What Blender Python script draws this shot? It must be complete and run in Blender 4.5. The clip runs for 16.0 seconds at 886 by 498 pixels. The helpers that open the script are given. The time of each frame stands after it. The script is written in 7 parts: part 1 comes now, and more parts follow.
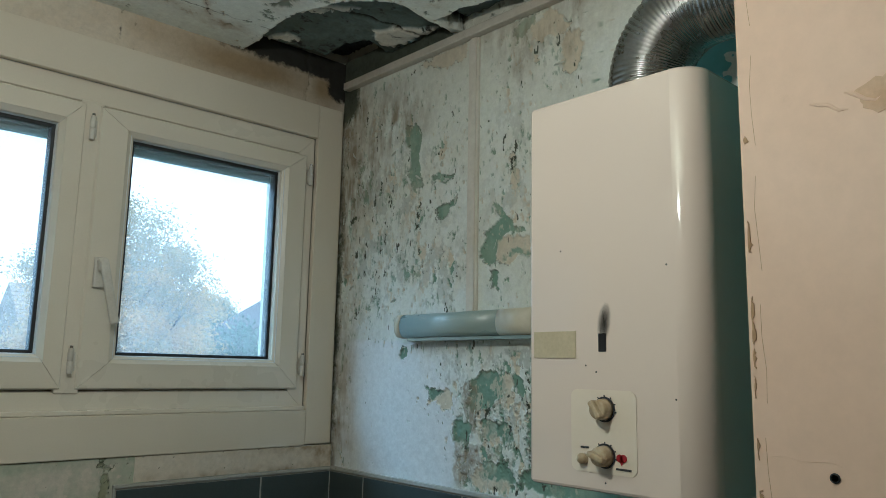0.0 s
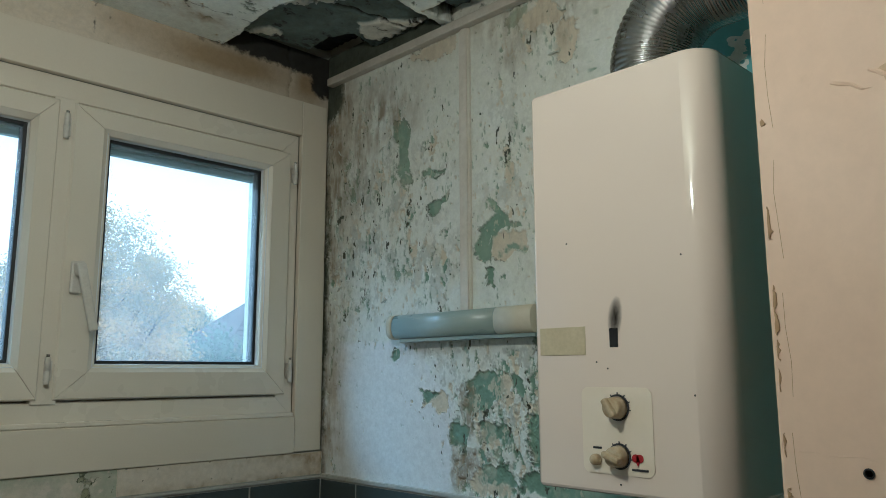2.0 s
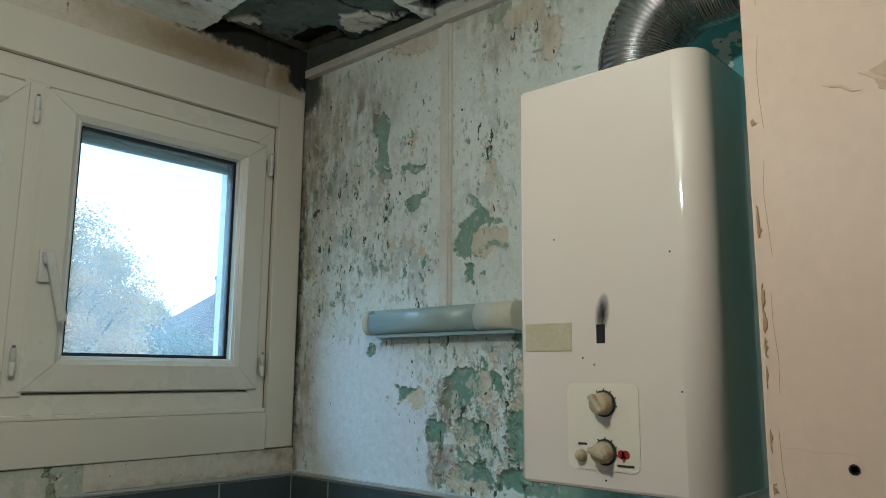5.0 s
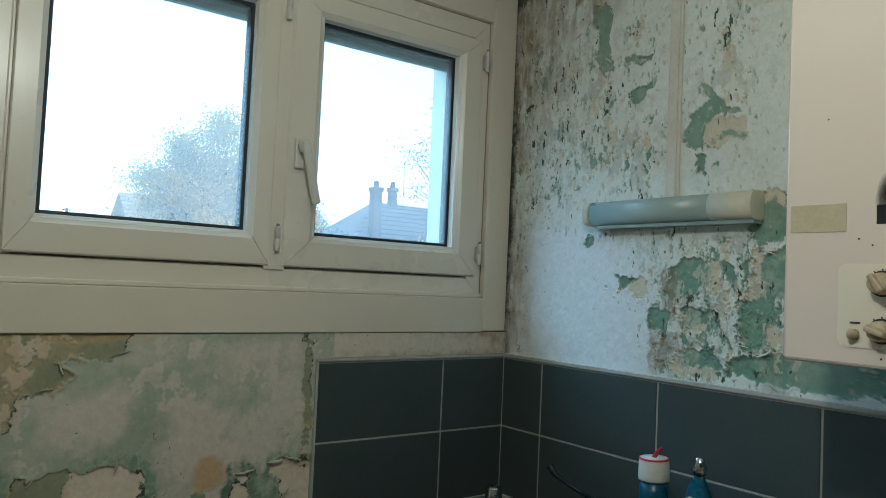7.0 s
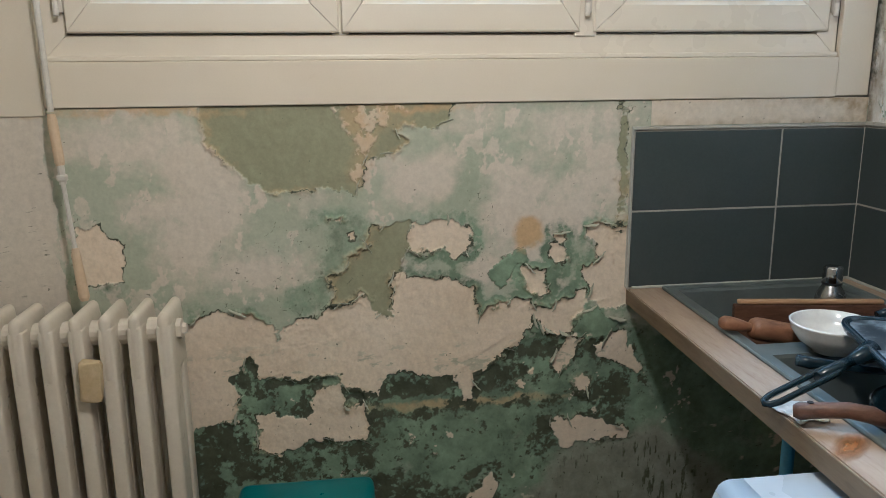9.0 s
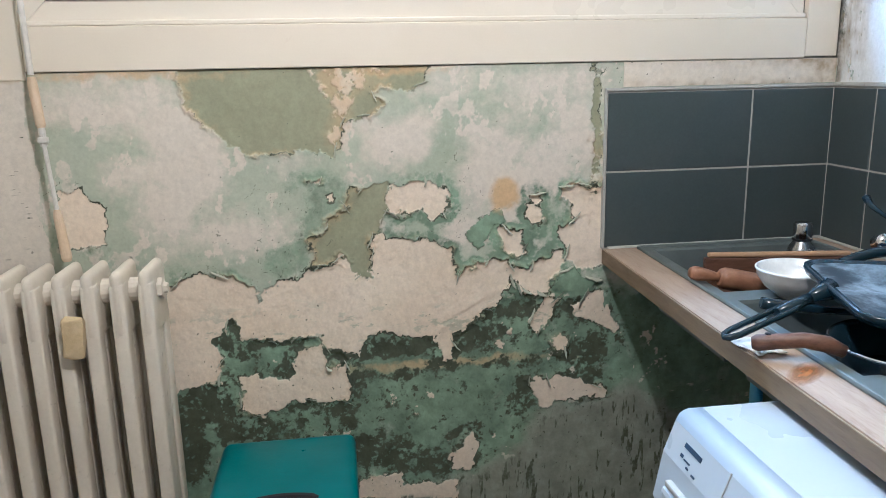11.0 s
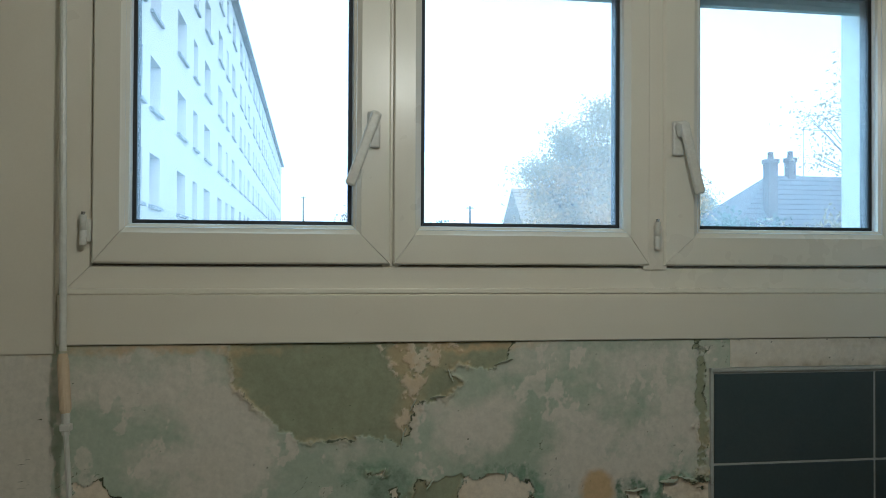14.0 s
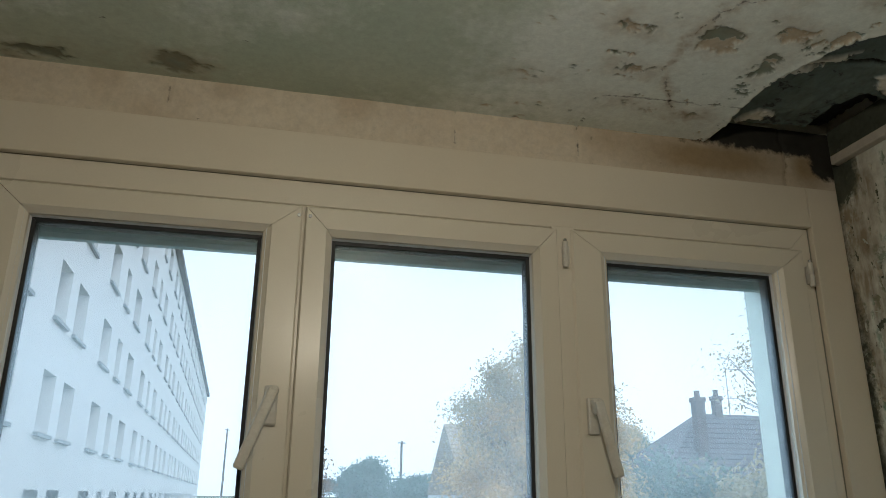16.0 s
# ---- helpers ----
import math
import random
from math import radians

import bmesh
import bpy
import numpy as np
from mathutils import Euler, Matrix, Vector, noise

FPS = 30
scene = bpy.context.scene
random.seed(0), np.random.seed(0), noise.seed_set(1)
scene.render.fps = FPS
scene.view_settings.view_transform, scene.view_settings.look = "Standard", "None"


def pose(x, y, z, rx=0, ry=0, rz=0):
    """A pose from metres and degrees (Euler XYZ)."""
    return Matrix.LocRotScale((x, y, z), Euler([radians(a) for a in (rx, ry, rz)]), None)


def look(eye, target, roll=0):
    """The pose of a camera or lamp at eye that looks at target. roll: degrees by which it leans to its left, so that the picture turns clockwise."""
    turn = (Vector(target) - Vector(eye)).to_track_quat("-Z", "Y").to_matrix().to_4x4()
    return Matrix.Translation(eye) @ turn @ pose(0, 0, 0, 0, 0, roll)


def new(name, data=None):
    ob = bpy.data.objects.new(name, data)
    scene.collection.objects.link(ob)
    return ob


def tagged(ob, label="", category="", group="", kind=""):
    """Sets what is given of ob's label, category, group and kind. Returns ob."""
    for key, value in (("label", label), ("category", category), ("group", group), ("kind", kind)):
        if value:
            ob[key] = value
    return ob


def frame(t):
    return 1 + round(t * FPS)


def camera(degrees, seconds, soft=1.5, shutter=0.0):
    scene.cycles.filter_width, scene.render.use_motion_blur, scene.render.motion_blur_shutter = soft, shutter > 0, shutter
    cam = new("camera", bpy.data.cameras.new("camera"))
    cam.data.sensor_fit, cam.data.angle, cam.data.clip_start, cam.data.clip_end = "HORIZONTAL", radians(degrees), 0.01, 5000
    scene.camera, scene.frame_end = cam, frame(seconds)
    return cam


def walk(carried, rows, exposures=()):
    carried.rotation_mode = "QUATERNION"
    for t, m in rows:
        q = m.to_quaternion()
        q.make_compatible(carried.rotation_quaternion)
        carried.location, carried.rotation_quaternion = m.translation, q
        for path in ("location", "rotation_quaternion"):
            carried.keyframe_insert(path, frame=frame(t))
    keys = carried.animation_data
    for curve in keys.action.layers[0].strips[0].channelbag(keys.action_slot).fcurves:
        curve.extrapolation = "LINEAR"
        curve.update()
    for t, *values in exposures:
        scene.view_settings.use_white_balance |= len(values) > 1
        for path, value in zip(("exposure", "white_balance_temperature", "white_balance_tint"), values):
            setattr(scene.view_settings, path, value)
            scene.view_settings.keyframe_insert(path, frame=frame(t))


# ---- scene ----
cam = camera(60.9, 16.0, 0.85)
PATH = [
    (0, (-1.326, -1.894, 1.597), (0.019, -0.448, 1.913), 1.1),
    (0.5, (-1.306, -1.877, 1.591), (0.031, -0.424, 1.906), 0.5),
    (1, (-1.327, -1.857, 1.593), (0.022, -0.416, 1.913), 0.2),
    (1.5, (-1.32, -1.834, 1.596), (0.048, -0.411, 1.917), -0.1),
    (2, (-1.313, -1.822, 1.592), (0.076, -0.42, 1.917), -0.2),
    (2.5, (-1.313, -1.818, 1.594), (0.092, -0.432, 1.918), -0.3),
    (3, (-1.314, -1.814, 1.594), (0.102, -0.439, 1.92), -0.3),
    (3.5, (-1.311, -1.81, 1.594), (0.116, -0.449, 1.927), -0.3),
    (4, (-1.306, -1.811, 1.593), (0.124, -0.454, 1.929), -0.2),
    (4.2, (-1.307, -1.812, 1.59), (0.125, -0.457, 1.93), -0.1),
    (6.3, (-1.413, -1.727, 1.576), (0.078, -0.418, 1.83), 1.4),
    (6.5, (-1.43, -1.725, 1.549), (-0.019, -0.322, 1.758), 1.8),
    (7, (-1.512, -1.69, 1.511), (-0.314, -0.091, 1.602), 2.6),
    (7.5, (-1.546, -1.698, 1.485), (-0.625, 0.077, 1.463), 2.1),
    (8, (-1.464, -1.737, 1.475), (-0.849, 0.157, 1.296), 1.0),
    (8.5, (-1.33, -1.789, 1.454), (-0.971, 0.143, 1.082), 0.2),
    (8.7, (-1.333, -1.786, 1.448), (-1.067, 0.146, 1.002), -0.3),
    (10.8, (-1.302, -1.853, 1.344), (-1.059, 0.082, 0.9), -1.2),
    (11, (-1.295, -1.848, 1.353), (-1.03, 0.082, 0.901), -1.2),
    (11.5, (-1.283, -1.836, 1.351), (-0.961, 0.083, 0.887), -1.3),
    (12, (-1.288, -1.815, 1.349), (-0.985, 0.106, 0.881), -1.5),
    (12.5, (-1.279, -1.805, 1.354), (-0.984, 0.117, 0.886), -1.5),
    (13, (-1.309, -1.748, 1.344), (-0.969, 0.182, 0.942), -0.5),
    (13.5, (-1.395, -1.591, 1.445), (-1.011, 0.362, 1.247), 0.5),
    (14, (-1.439, -1.56, 1.549), (-1.158, 0.42, 1.573), 0.3),
    (14.5, (-1.412, -1.533, 1.577), (-1.265, 0.453, 1.757), 0.4),
    (15, (-1.378, -1.48, 1.611), (-1.313, 0.494, 1.923), 0.3),
    (15.5, (-1.377, -1.473, 1.614), (-1.18, 0.461, 2.086), 0.3),
    (16, (-1.373, -1.501, 1.65), (-0.946, 0.35, 2.274), 0.5),
]
EXPOSURES = [(0, -0.06, 4640, -3), (4.2, -0.09, 4640, -3), (6.3, -0.01, 4500, -3), (7.0, -0.01, 4580, -5), (8.0, 0.08, 5250, 5), (8.7, 0.8, 4950, 10), (10.8, 1.78, 4530, 13), (12.0, 1.86, 4620, 15), (13.0, 2.04, 4550, 18),
             (13.5, 1.40, 4320, 10), (14.0, -0.03, 4580, -2), (14.5, -0.36, 4660, -6), (15.0, -0.54, 4950, -7), (15.5, -0.53, 5050, -4), (16.0, -0.51, 5300, 2)]
walk(cam, [(t, look(eye, target, roll)) for t, eye, target, roll in PATH], EXPOSURES)

# ---------------------------------------------------------------- light
world = bpy.data.worlds.new("overcast_sky")
scene.world = world
world.use_nodes = True
wn, wl = world.node_tree.nodes, world.node_tree.links
sky = wn.new("ShaderNodeTexSky")
sky.sky_type, sky.sun_disc = "NISHITA", False
sky.sun_elevation, sky.sun_rotation = radians(32), radians(150)
sky.dust_density, sky.air_density = 6.0, 1.6
sky_gain = wn.new("ShaderNodeMix")
sky_gain.data_type, sky_gain.blend_type = "RGBA", "MIX"
sky_gain.inputs[0].default_value = 0.8
cloud, cover = wn.new("ShaderNodeTexNoise"), wn.new("ShaderNodeValToRGB")      # uneven cloud cover
cloud.inputs["Scale"].default_value, cloud.inputs["Detail"].default_value = 3.2, 5
cover.color_ramp.elements[0].position, cover.color_ramp.elements[0].color = 0.32, (0.94, 0.955, 0.975, 1)
cover.color_ramp.elements[1].position, cover.color_ramp.elements[1].color = 0.66, (1.04, 1.04, 1.05, 1)
cover_gain = wn.new("ShaderNodeVectorMath")
cover_gain.operation = "SCALE"
cover_gain.inputs["Scale"].default_value = 9.6
wl.new(cloud.outputs["Fac"], cover.inputs[0]), wl.new(cover.outputs[0], cover_gain.inputs[0]), wl.new(cover_gain.outputs[0], sky_gain.inputs[7])
wl.new(sky.outputs[0], sky_gain.inputs[6])
wl.new(sky_gain.outputs[2], wn["Background"].inputs[0])
wn["Background"].inputs[1].default_value = 0.235

sun = new("sun", bpy.data.lights.new("sun", "SUN"))
sun.data.energy, sun.data.angle, sun.data.color = 1.2, radians(25), (1.0, 0.96, 0.9)
sun.matrix_world = look((0, 0, 40), (14, 22, 0))

bulb = new("ceiling_bulb_light", bpy.data.lights.new("ceiling_bulb_light", "POINT"))
bulb.data.energy, bulb.data.color, bulb.data.shadow_soft_size = 20.5, (1.0, 0.77, 0.53), 0.04
bulb.location = (-1.22, -1.27, 2.22)

# light of the upper sky falling in through the window
skylight = new("window_sky_light", bpy.data.lights.new("window_sky_light", "AREA"))
skylight.data.shape, skylight.data.size, skylight.data.size_y = "RECTANGLE", 2.2, 1.0
skylight.data.energy, skylight.data.color = 94, (0.64, 0.87, 1.0)
skylight.matrix_world = look((-1.15, 1.15, 3.05), (-0.55, -0.6, 1.35))


# ---------------------------------------------------------------- materials
def nodes_of(name):
    m = bpy.data.materials.new(name)
    m.use_nodes = True
    n, l = m.node_tree.nodes, m.node_tree.links
    return m, n, l, n["Principled BSDF"]


def coords(n):
    return n.new("ShaderNodeTexCoord").outputs["Object"]


def noise_tex(n, l, scale, detail=6, rough=0.6, stretch=(1, 1, 1), dist=0.0):
    mp = n.new("ShaderNodeMapping")
    mp.inputs["Scale"].default_value = stretch
    l.new(coords(n), mp.inputs[0])
    t = n.new("ShaderNodeTexNoise")
    t.inputs["Scale"].default_value, t.inputs["Detail"].default_value = scale, detail
    t.inputs["Roughness"].default_value, t.inputs["Distortion"].default_value = rough, dist
    l.new(mp.outputs[0], t.inputs["Vector"])
    return t.outputs["Fac"]


def ramp(n, l, fac, stops):
    r = n.new("ShaderNodeValToRGB")
    e = r.color_ramp.elements
    while len(e) < len(stops):
        e.new(0.5)
    for k, (p, c) in zip(e, stops):
        k.position = p
        k.color = (c, c, c, 1) if isinstance(c, (int, float)) else (*c, 1)
    l.new(fac, r.inputs[0])
    return r.outputs["Color"]


def mix(n, l, fac, a, b, mode="MIX"):
    k = n.new("ShaderNodeMix")
    k.data_type, k.blend_type = "RGBA", mode
    for slot, v in ((0, fac), (6, a), (7, b)):
        if isinstance(v, (int, float)):
            k.inputs[slot].default_value = v
        elif isinstance(v, tuple):
            k.inputs[slot].default_value = (*v, 1)
        else:
            l.new(v, k.inputs[slot])
    return k.outputs[2]


def bump(n, l, b, height, strength, distance=0.002):
    k = n.new("ShaderNodeBump")
    k.inputs["Strength"].default_value, k.inputs["Distance"].default_value = strength, distance
    l.new(height, k.inputs["Height"])
    l.new(k.outputs[0], b.inputs["Normal"])


def surface(name, col, col2, rough=0.5, metal=0.0, scale=6.0, grain=90.0, bumpy=0.15, stretch=(1, 1, 1), dirt=None, dirt_at=(0.58, 0.75),
            vary=0.0, coat=0.0, depth=0.002, fleck=0.22):
    """Two tones mixed by broad stains and fine grain, with bump, optional dirt flecks, and variation from piece to piece."""
    m, n, l, b = nodes_of(name)
    broad, fine = noise_tex(n, l, scale, 5, 0.6, stretch), noise_tex(n, l, grain, 4, 0.7, stretch)
    c = mix(n, l, ramp(n, l, broad, [(0.3, 0.0), (0.72, 1.0)]), col, col2)
    c = mix(n, l, fleck, c, mix(n, l, ramp(n, l, fine, [(0.3, 0.35), (0.75, 1.0)]), (0, 0, 0), c), "MIX")
    if dirt:
        spots = ramp(n, l, noise_tex(n, l, scale * 3.7, 8, 0.75, stretch, 0.4), [(dirt_at[0], 0.0), (dirt_at[1], 1.0)])
        c = mix(n, l, spots, c, dirt)
    if vary:
        info = n.new("ShaderNodeObjectInfo")
        c = mix(n, l, vary, c, mix(n, l, 1.0, c, ramp(n, l, info.outputs["Random"], [(0.0, 0.35), (1.0, 1.5)]), "MULTIPLY"))
    l.new(c, b.inputs["Base Color"])
    l.new(ramp(n, l, broad, [(0.2, max(0.03, rough - 0.1)), (0.8, min(1.0, rough + 0.12))]), b.inputs["Roughness"])
    b.inputs["Metallic"].default_value = metal
    b.inputs["Coat Weight"].default_value = coat
    bump(n, l, b, fine, bumpy, depth)
    return m


M = {}
M["casing"] = surface("cream_pvc_board", (0.75, 0.69, 0.575), (0.69, 0.62, 0.495), 0.42, scale=1.6, grain=240, bumpy=0.03, dirt=(0.44, 0.35, 0.24), dirt_at=(0.66, 1.0), fleck=0.06)
M["pvc"] = surface("white_pvc_frame", (0.77, 0.72, 0.615), (0.71, 0.65, 0.535), 0.3, scale=1.8, grain=240, bumpy=0.03, dirt=(0.42, 0.34, 0.24), dirt_at=(0.66, 1.0), fleck=0.06)
M["gasket"] = surface("black_rubber", (0.012, 0.014, 0.018), (0.02, 0.022, 0.026), 0.55, scale=20)
M["bead"] = surface("glazing_bead", (0.82, 0.83, 0.83), (0.77, 0.78, 0.78), 0.3, scale=8, bumpy=0.03)
M["handle"] = surface("white_handle", (0.72, 0.7, 0.64), (0.66, 0.62, 0.54), 0.35, scale=25, grain=150, bumpy=0.04)
M["shutter"] = surface("grey_green_shutter", (0.25, 0.335, 0.32), (0.20, 0.275, 0.26), 0.5, scale=5, stretch=(1, 1, 6))
M["steel"] = surface("brushed_steel", (0.5, 0.5, 0.5), (0.4, 0.4, 0.41), 0.24, 1.0, scale=12, grain=200, bumpy=0.04)
M["chrome"] = surface("chrome", (0.68, 0.68, 0.7), (0.6, 0.6, 0.62), 0.1, 1.0, scale=30, bumpy=0.02)
M["alu"] = surface("aluminium_duct", (0.36, 0.36, 0.345), (0.27, 0.265, 0.25), 0.26, 1.0, scale=14, grain=120, bumpy=0.05)
M["boiler"] = surface("white_enamel", (0.81, 0.70, 0.605), (0.79, 0.675, 0.57), 0.14, scale=1.5, grain=60, bumpy=0.0, coat=1.0, dirt=(0.62, 0.46, 0.30), dirt_at=(0.74, 1.0), fleck=0.0)
M["boiler_panel"] = surface("ivory_plastic", (0.82, 0.73, 0.60), (0.785, 0.69, 0.55), 0.36, scale=14, grain=120, bumpy=0.02, fleck=0.03)
M["knob"] = surface("yellowed_knob", (0.56, 0.48, 0.33), (0.4, 0.28, 0.14), 0.42, scale=60, grain=260, bumpy=0.08)
M["ink"] = surface("dark_print", (0.03, 0.03, 0.035), (0.05, 0.05, 0.055), 0.5, scale=30)
M["blue_ink"] = surface("dark_blue_print", (0.02, 0.05, 0.10), (0.03, 0.06, 0.12), 0.5, scale=30)
M["red"] = surface("red_print", (0.45, 0.02, 0.03), (0.38, 0.02, 0.03), 0.45, scale=30)
M["soot"] = surface("soot", (0.06, 0.055, 0.05), (0.1, 0.09, 0.08), 0.8, scale=60)
M["void"] = surface("dark_inside", (0.012, 0.012, 0.014), (0.02, 0.02, 0.022), 0.8, scale=30)
M["tape"] = surface("aged_tape", (0.62, 0.54, 0.36), (0.56, 0.48, 0.31), 0.35, scale=25, grain=160, bumpy=0.05)
M["tile"] = surface("slate_grey_tile", (0.058, 0.075, 0.076), (0.072, 0.086, 0.087), 0.36, scale=7, grain=140, bumpy=0.06, dirt=(0.095, 0.1, 0.105), dirt_at=(0.64, 0.95), vary=0.12)
M["grout"] = surface("pale_grout", (0.5, 0.47, 0.42), (0.38, 0.35, 0.31), 0.85, scale=18, grain=200, bumpy=0.3)
M["trim"] = surface("tile_edge_trim", (0.5, 0.5, 0.46), (0.42, 0.41, 0.37), 0.4, scale=10, dirt=(0.25, 0.22, 0.17))
M["pier"] = surface("cream_wall_paint", (0.80, 0.605, 0.455), (0.75, 0.55, 0.40), 0.6, scale=1.7, grain=34, bumpy=0.22, dirt=(0.56, 0.40, 0.26), dirt_at=(0.62, 0.98), fleck=0.1)
M["chip"] = surface("exposed_edge_plaster", (0.52, 0.36, 0.2), (0.4, 0.26, 0.14), 0.85, scale=30, grain=180, bumpy=0.4)
M["side_wall"] = surface("dull_cream_paint", (0.52, 0.5, 0.42), (0.47, 0.46, 0.38), 0.65, scale=2, grain=25, bumpy=0.15, dirt=(0.34, 0.34, 0.27), dirt_at=(0.62, 0.95))
M["floor"] = surface("worn_floor", (0.3, 0.27, 0.23), (0.22, 0.2, 0.17), 0.55, scale=3, grain=50, dirt=(0.12, 0.1, 0.08))
M["flap"] = surface("curled_paint_flap", (0.54, 0.54, 0.43), (0.44, 0.46, 0.35), 0.7, scale=20, grain=150, bumpy=0.2)
M["east_flap"] = surface("curled_white_flap", (0.6, 0.62, 0.55), (0.5, 0.52, 0.44), 0.7, scale=20, grain=150, bumpy=0.2)
M["batten"] = surface("dusty_painted_batten", (0.62, 0.58, 0.5), (0.48, 0.43, 0.35), 0.7, scale=9, grain=70, bumpy=0.25, dirt=(0.2, 0.17, 0.12), dirt_at=(0.6, 0.85))
M["conduit"] = surface("white_cable_strip", (0.72, 0.69, 0.61), (0.62, 0.56, 0.46), 0.5, scale=7, grain=70, dirt=(0.3, 0.2, 0.1), dirt_at=(0.64, 0.9))
M["diffuser"] = surface("grey_plastic_cover", (0.30, 0.385, 0.375), (0.385, 0.455, 0.43), 0.3, scale=7, grain=60, bumpy=0.05, stretch=(1, 0.35, 2.5), dirt=(0.62, 0.60, 0.52), dirt_at=(0.60, 0.82), fleck=0.08)
M["cap"] = surface("yellowed_end_cap", (0.66, 0.62, 0.49), (0.56, 0.51, 0.37), 0.4, scale=14, grain=90, bumpy=0.05, fleck=0.08)
M["wood"] = surface("laminate_oak_worktop", (0.47, 0.37, 0.28), (0.37, 0.28, 0.2), 0.5, scale=5, grain=60, bumpy=0.12, stretch=(7, 1, 7), dirt=(0.20, 0.12, 0.065), dirt_at=(0.52, 0.85))
M["wood_edge"] = surface("oak_edge_band", (0.225, 0.165, 0.098), (0.165, 0.115, 0.065), 0.6, scale=6, grain=70, bumpy=0.2, stretch=(7, 1, 7), dirt=(0.12, 0.075, 0.04), dirt_at=(0.5, 0.8))
M["wood_dark"] = surface("walnut_handle", (0.17, 0.085, 0.05), (0.075, 0.035, 0.02), 0.42, scale=22, grain=120, bumpy=0.3, stretch=(1, 6, 6))
M["wood_pin"] = surface("beech_rolling_pin", (0.33, 0.165, 0.085), (0.17, 0.075, 0.035), 0.45, scale=20, grain=120, stretch=(1, 5, 1))
# paler wood for the cutting board's top edge, where light is painted in
M["board_lit_top"] = surface("lit_board_edge", (0.5, 0.32, 0.18), (0.42, 0.25, 0.13), 0.55, scale=14, grain=120, stretch=(1, 6, 6))
M["resin"] = surface("grey_resin_sink", (0.15, 0.175, 0.17), (0.11, 0.13, 0.127), 0.4, scale=10, grain=300, bumpy=0.08, dirt=(0.4, 0.4, 0.38), dirt_at=(0.66, 0.9))
M["black_enamel"] = surface("black_pan", (0.008, 0.020, 0.030), (0.015, 0.032, 0.044), 0.16, scale=18, grain=150, bumpy=0.06)
# pale blue-grey tones paint the window's reflection on the worn plate
M["pale_iron"] = surface("pale_griddle", (0.20, 0.235, 0.25), (0.27, 0.305, 0.325), 0.36, scale=2.4, grain=70, bumpy=0.12, dirt=(0.018, 0.026, 0.032), dirt_at=(0.40, 0.54))
M["ceramic"] = surface("white_ceramic", (0.8, 0.79, 0.75), (0.77, 0.76, 0.72), 0.14, scale=10, bumpy=0.015)
M["paper"] = surface("crumpled_paper", (0.74, 0.72, 0.68), (0.66, 0.63, 0.58), 0.8, scale=20)
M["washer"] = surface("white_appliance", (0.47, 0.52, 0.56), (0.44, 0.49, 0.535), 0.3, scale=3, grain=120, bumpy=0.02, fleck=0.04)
M["blue_pipe"] = surface("blue_water_pipe", (0.10, 0.36, 0.55), (0.08, 0.3, 0.48), 0.4, scale=10)
M["teal"] = surface("teal_plastic", (0.003, 0.165, 0.19), (0.002, 0.145, 0.165), 0.34, scale=8, grain=200, bumpy=0.08, dirt=(0.06, 0.25, 0.27), dirt_at=(0.68, 0.95))
M["radiator"] = surface("chipped_radiator_paint", (0.72, 0.665, 0.56), (0.63, 0.57, 0.46), 0.42, scale=6, grain=70, bumpy=0.3, dirt=(0.20, 0.16, 0.11), dirt_at=(0.60, 0.72), fleck=0.12)
M["sponge"] = surface("yellowed_foam_block", (0.62, 0.5, 0.3), (0.5, 0.38, 0.2), 0.9, scale=25, grain=150, bumpy=0.5)
M["pole_handle"] = surface("cream_crank_handle", (0.66, 0.52, 0.36), (0.58, 0.44, 0.28), 0.45, scale=10)
M["pole"] = surface("white_crank_rod", (0.68, 0.66, 0.6), (0.6, 0.57, 0.5), 0.35, scale=10)
M["blue_plastic"] = surface("blue_bottle", (0.012, 0.085, 0.145), (0.01, 0.07, 0.12), 0.3, scale=20)
M["white_plastic"] = surface("white_cap", (0.74, 0.72, 0.66), (0.68, 0.65, 0.58), 0.4, scale=20)
M["green_label"] = surface("green_label", (0.05, 0.26, 0.14), (0.1, 0.34, 0.2), 0.4, scale=30)
M["cream_label"] = surface("cream_label", (0.6, 0.52, 0.38), (0.52, 0.44, 0.3), 0.5, scale=30)
M["yellow"] = surface("yellow_plastic", (0.62, 0.36, 0.06), (0.56, 0.32, 0.05), 0.4, scale=20)
M["render_white"] = surface("white_render", (0.80, 0.815, 0.82), (0.74, 0.755, 0.77), 0.85, scale=0.25, grain=6, bumpy=0.2, dirt=(0.6, 0.62, 0.64), dirt_at=(0.6, 0.95))
M["win_dark"] = surface("window_reveal_grey", (0.3, 0.34, 0.36), (0.25, 0.29, 0.31), 0.5, scale=1)
M["slate"] = surface("slate_roof", (0.085, 0.085, 0.1), (0.12, 0.115, 0.125), 0.7, scale=0.8, grain=14, bumpy=0.3, stretch=(1, 1, 5))
M["brick"] = surface("chimney_brick", (0.14, 0.11, 0.11), (0.1, 0.085, 0.085), 0.85, scale=3, grain=20, bumpy=0.4)
M["tile_roof"] = surface("ochre_tile_roof", (0.38, 0.31, 0.22), (0.3, 0.25, 0.19), 0.8, scale=0.8, grain=16, bumpy=0.3)
M["bark"] = surface("bark", (0.13, 0.10, 0.08), (0.09, 0.07, 0.05), 0.9, scale=6, grain=40, bumpy=0.5, stretch=(1, 1, 0.3))
M["grass"] = surface("grass", (0.06, 0.09, 0.04), (0.1, 0.11, 0.05), 0.9, scale=0.5, grain=20, bumpy=0.5)


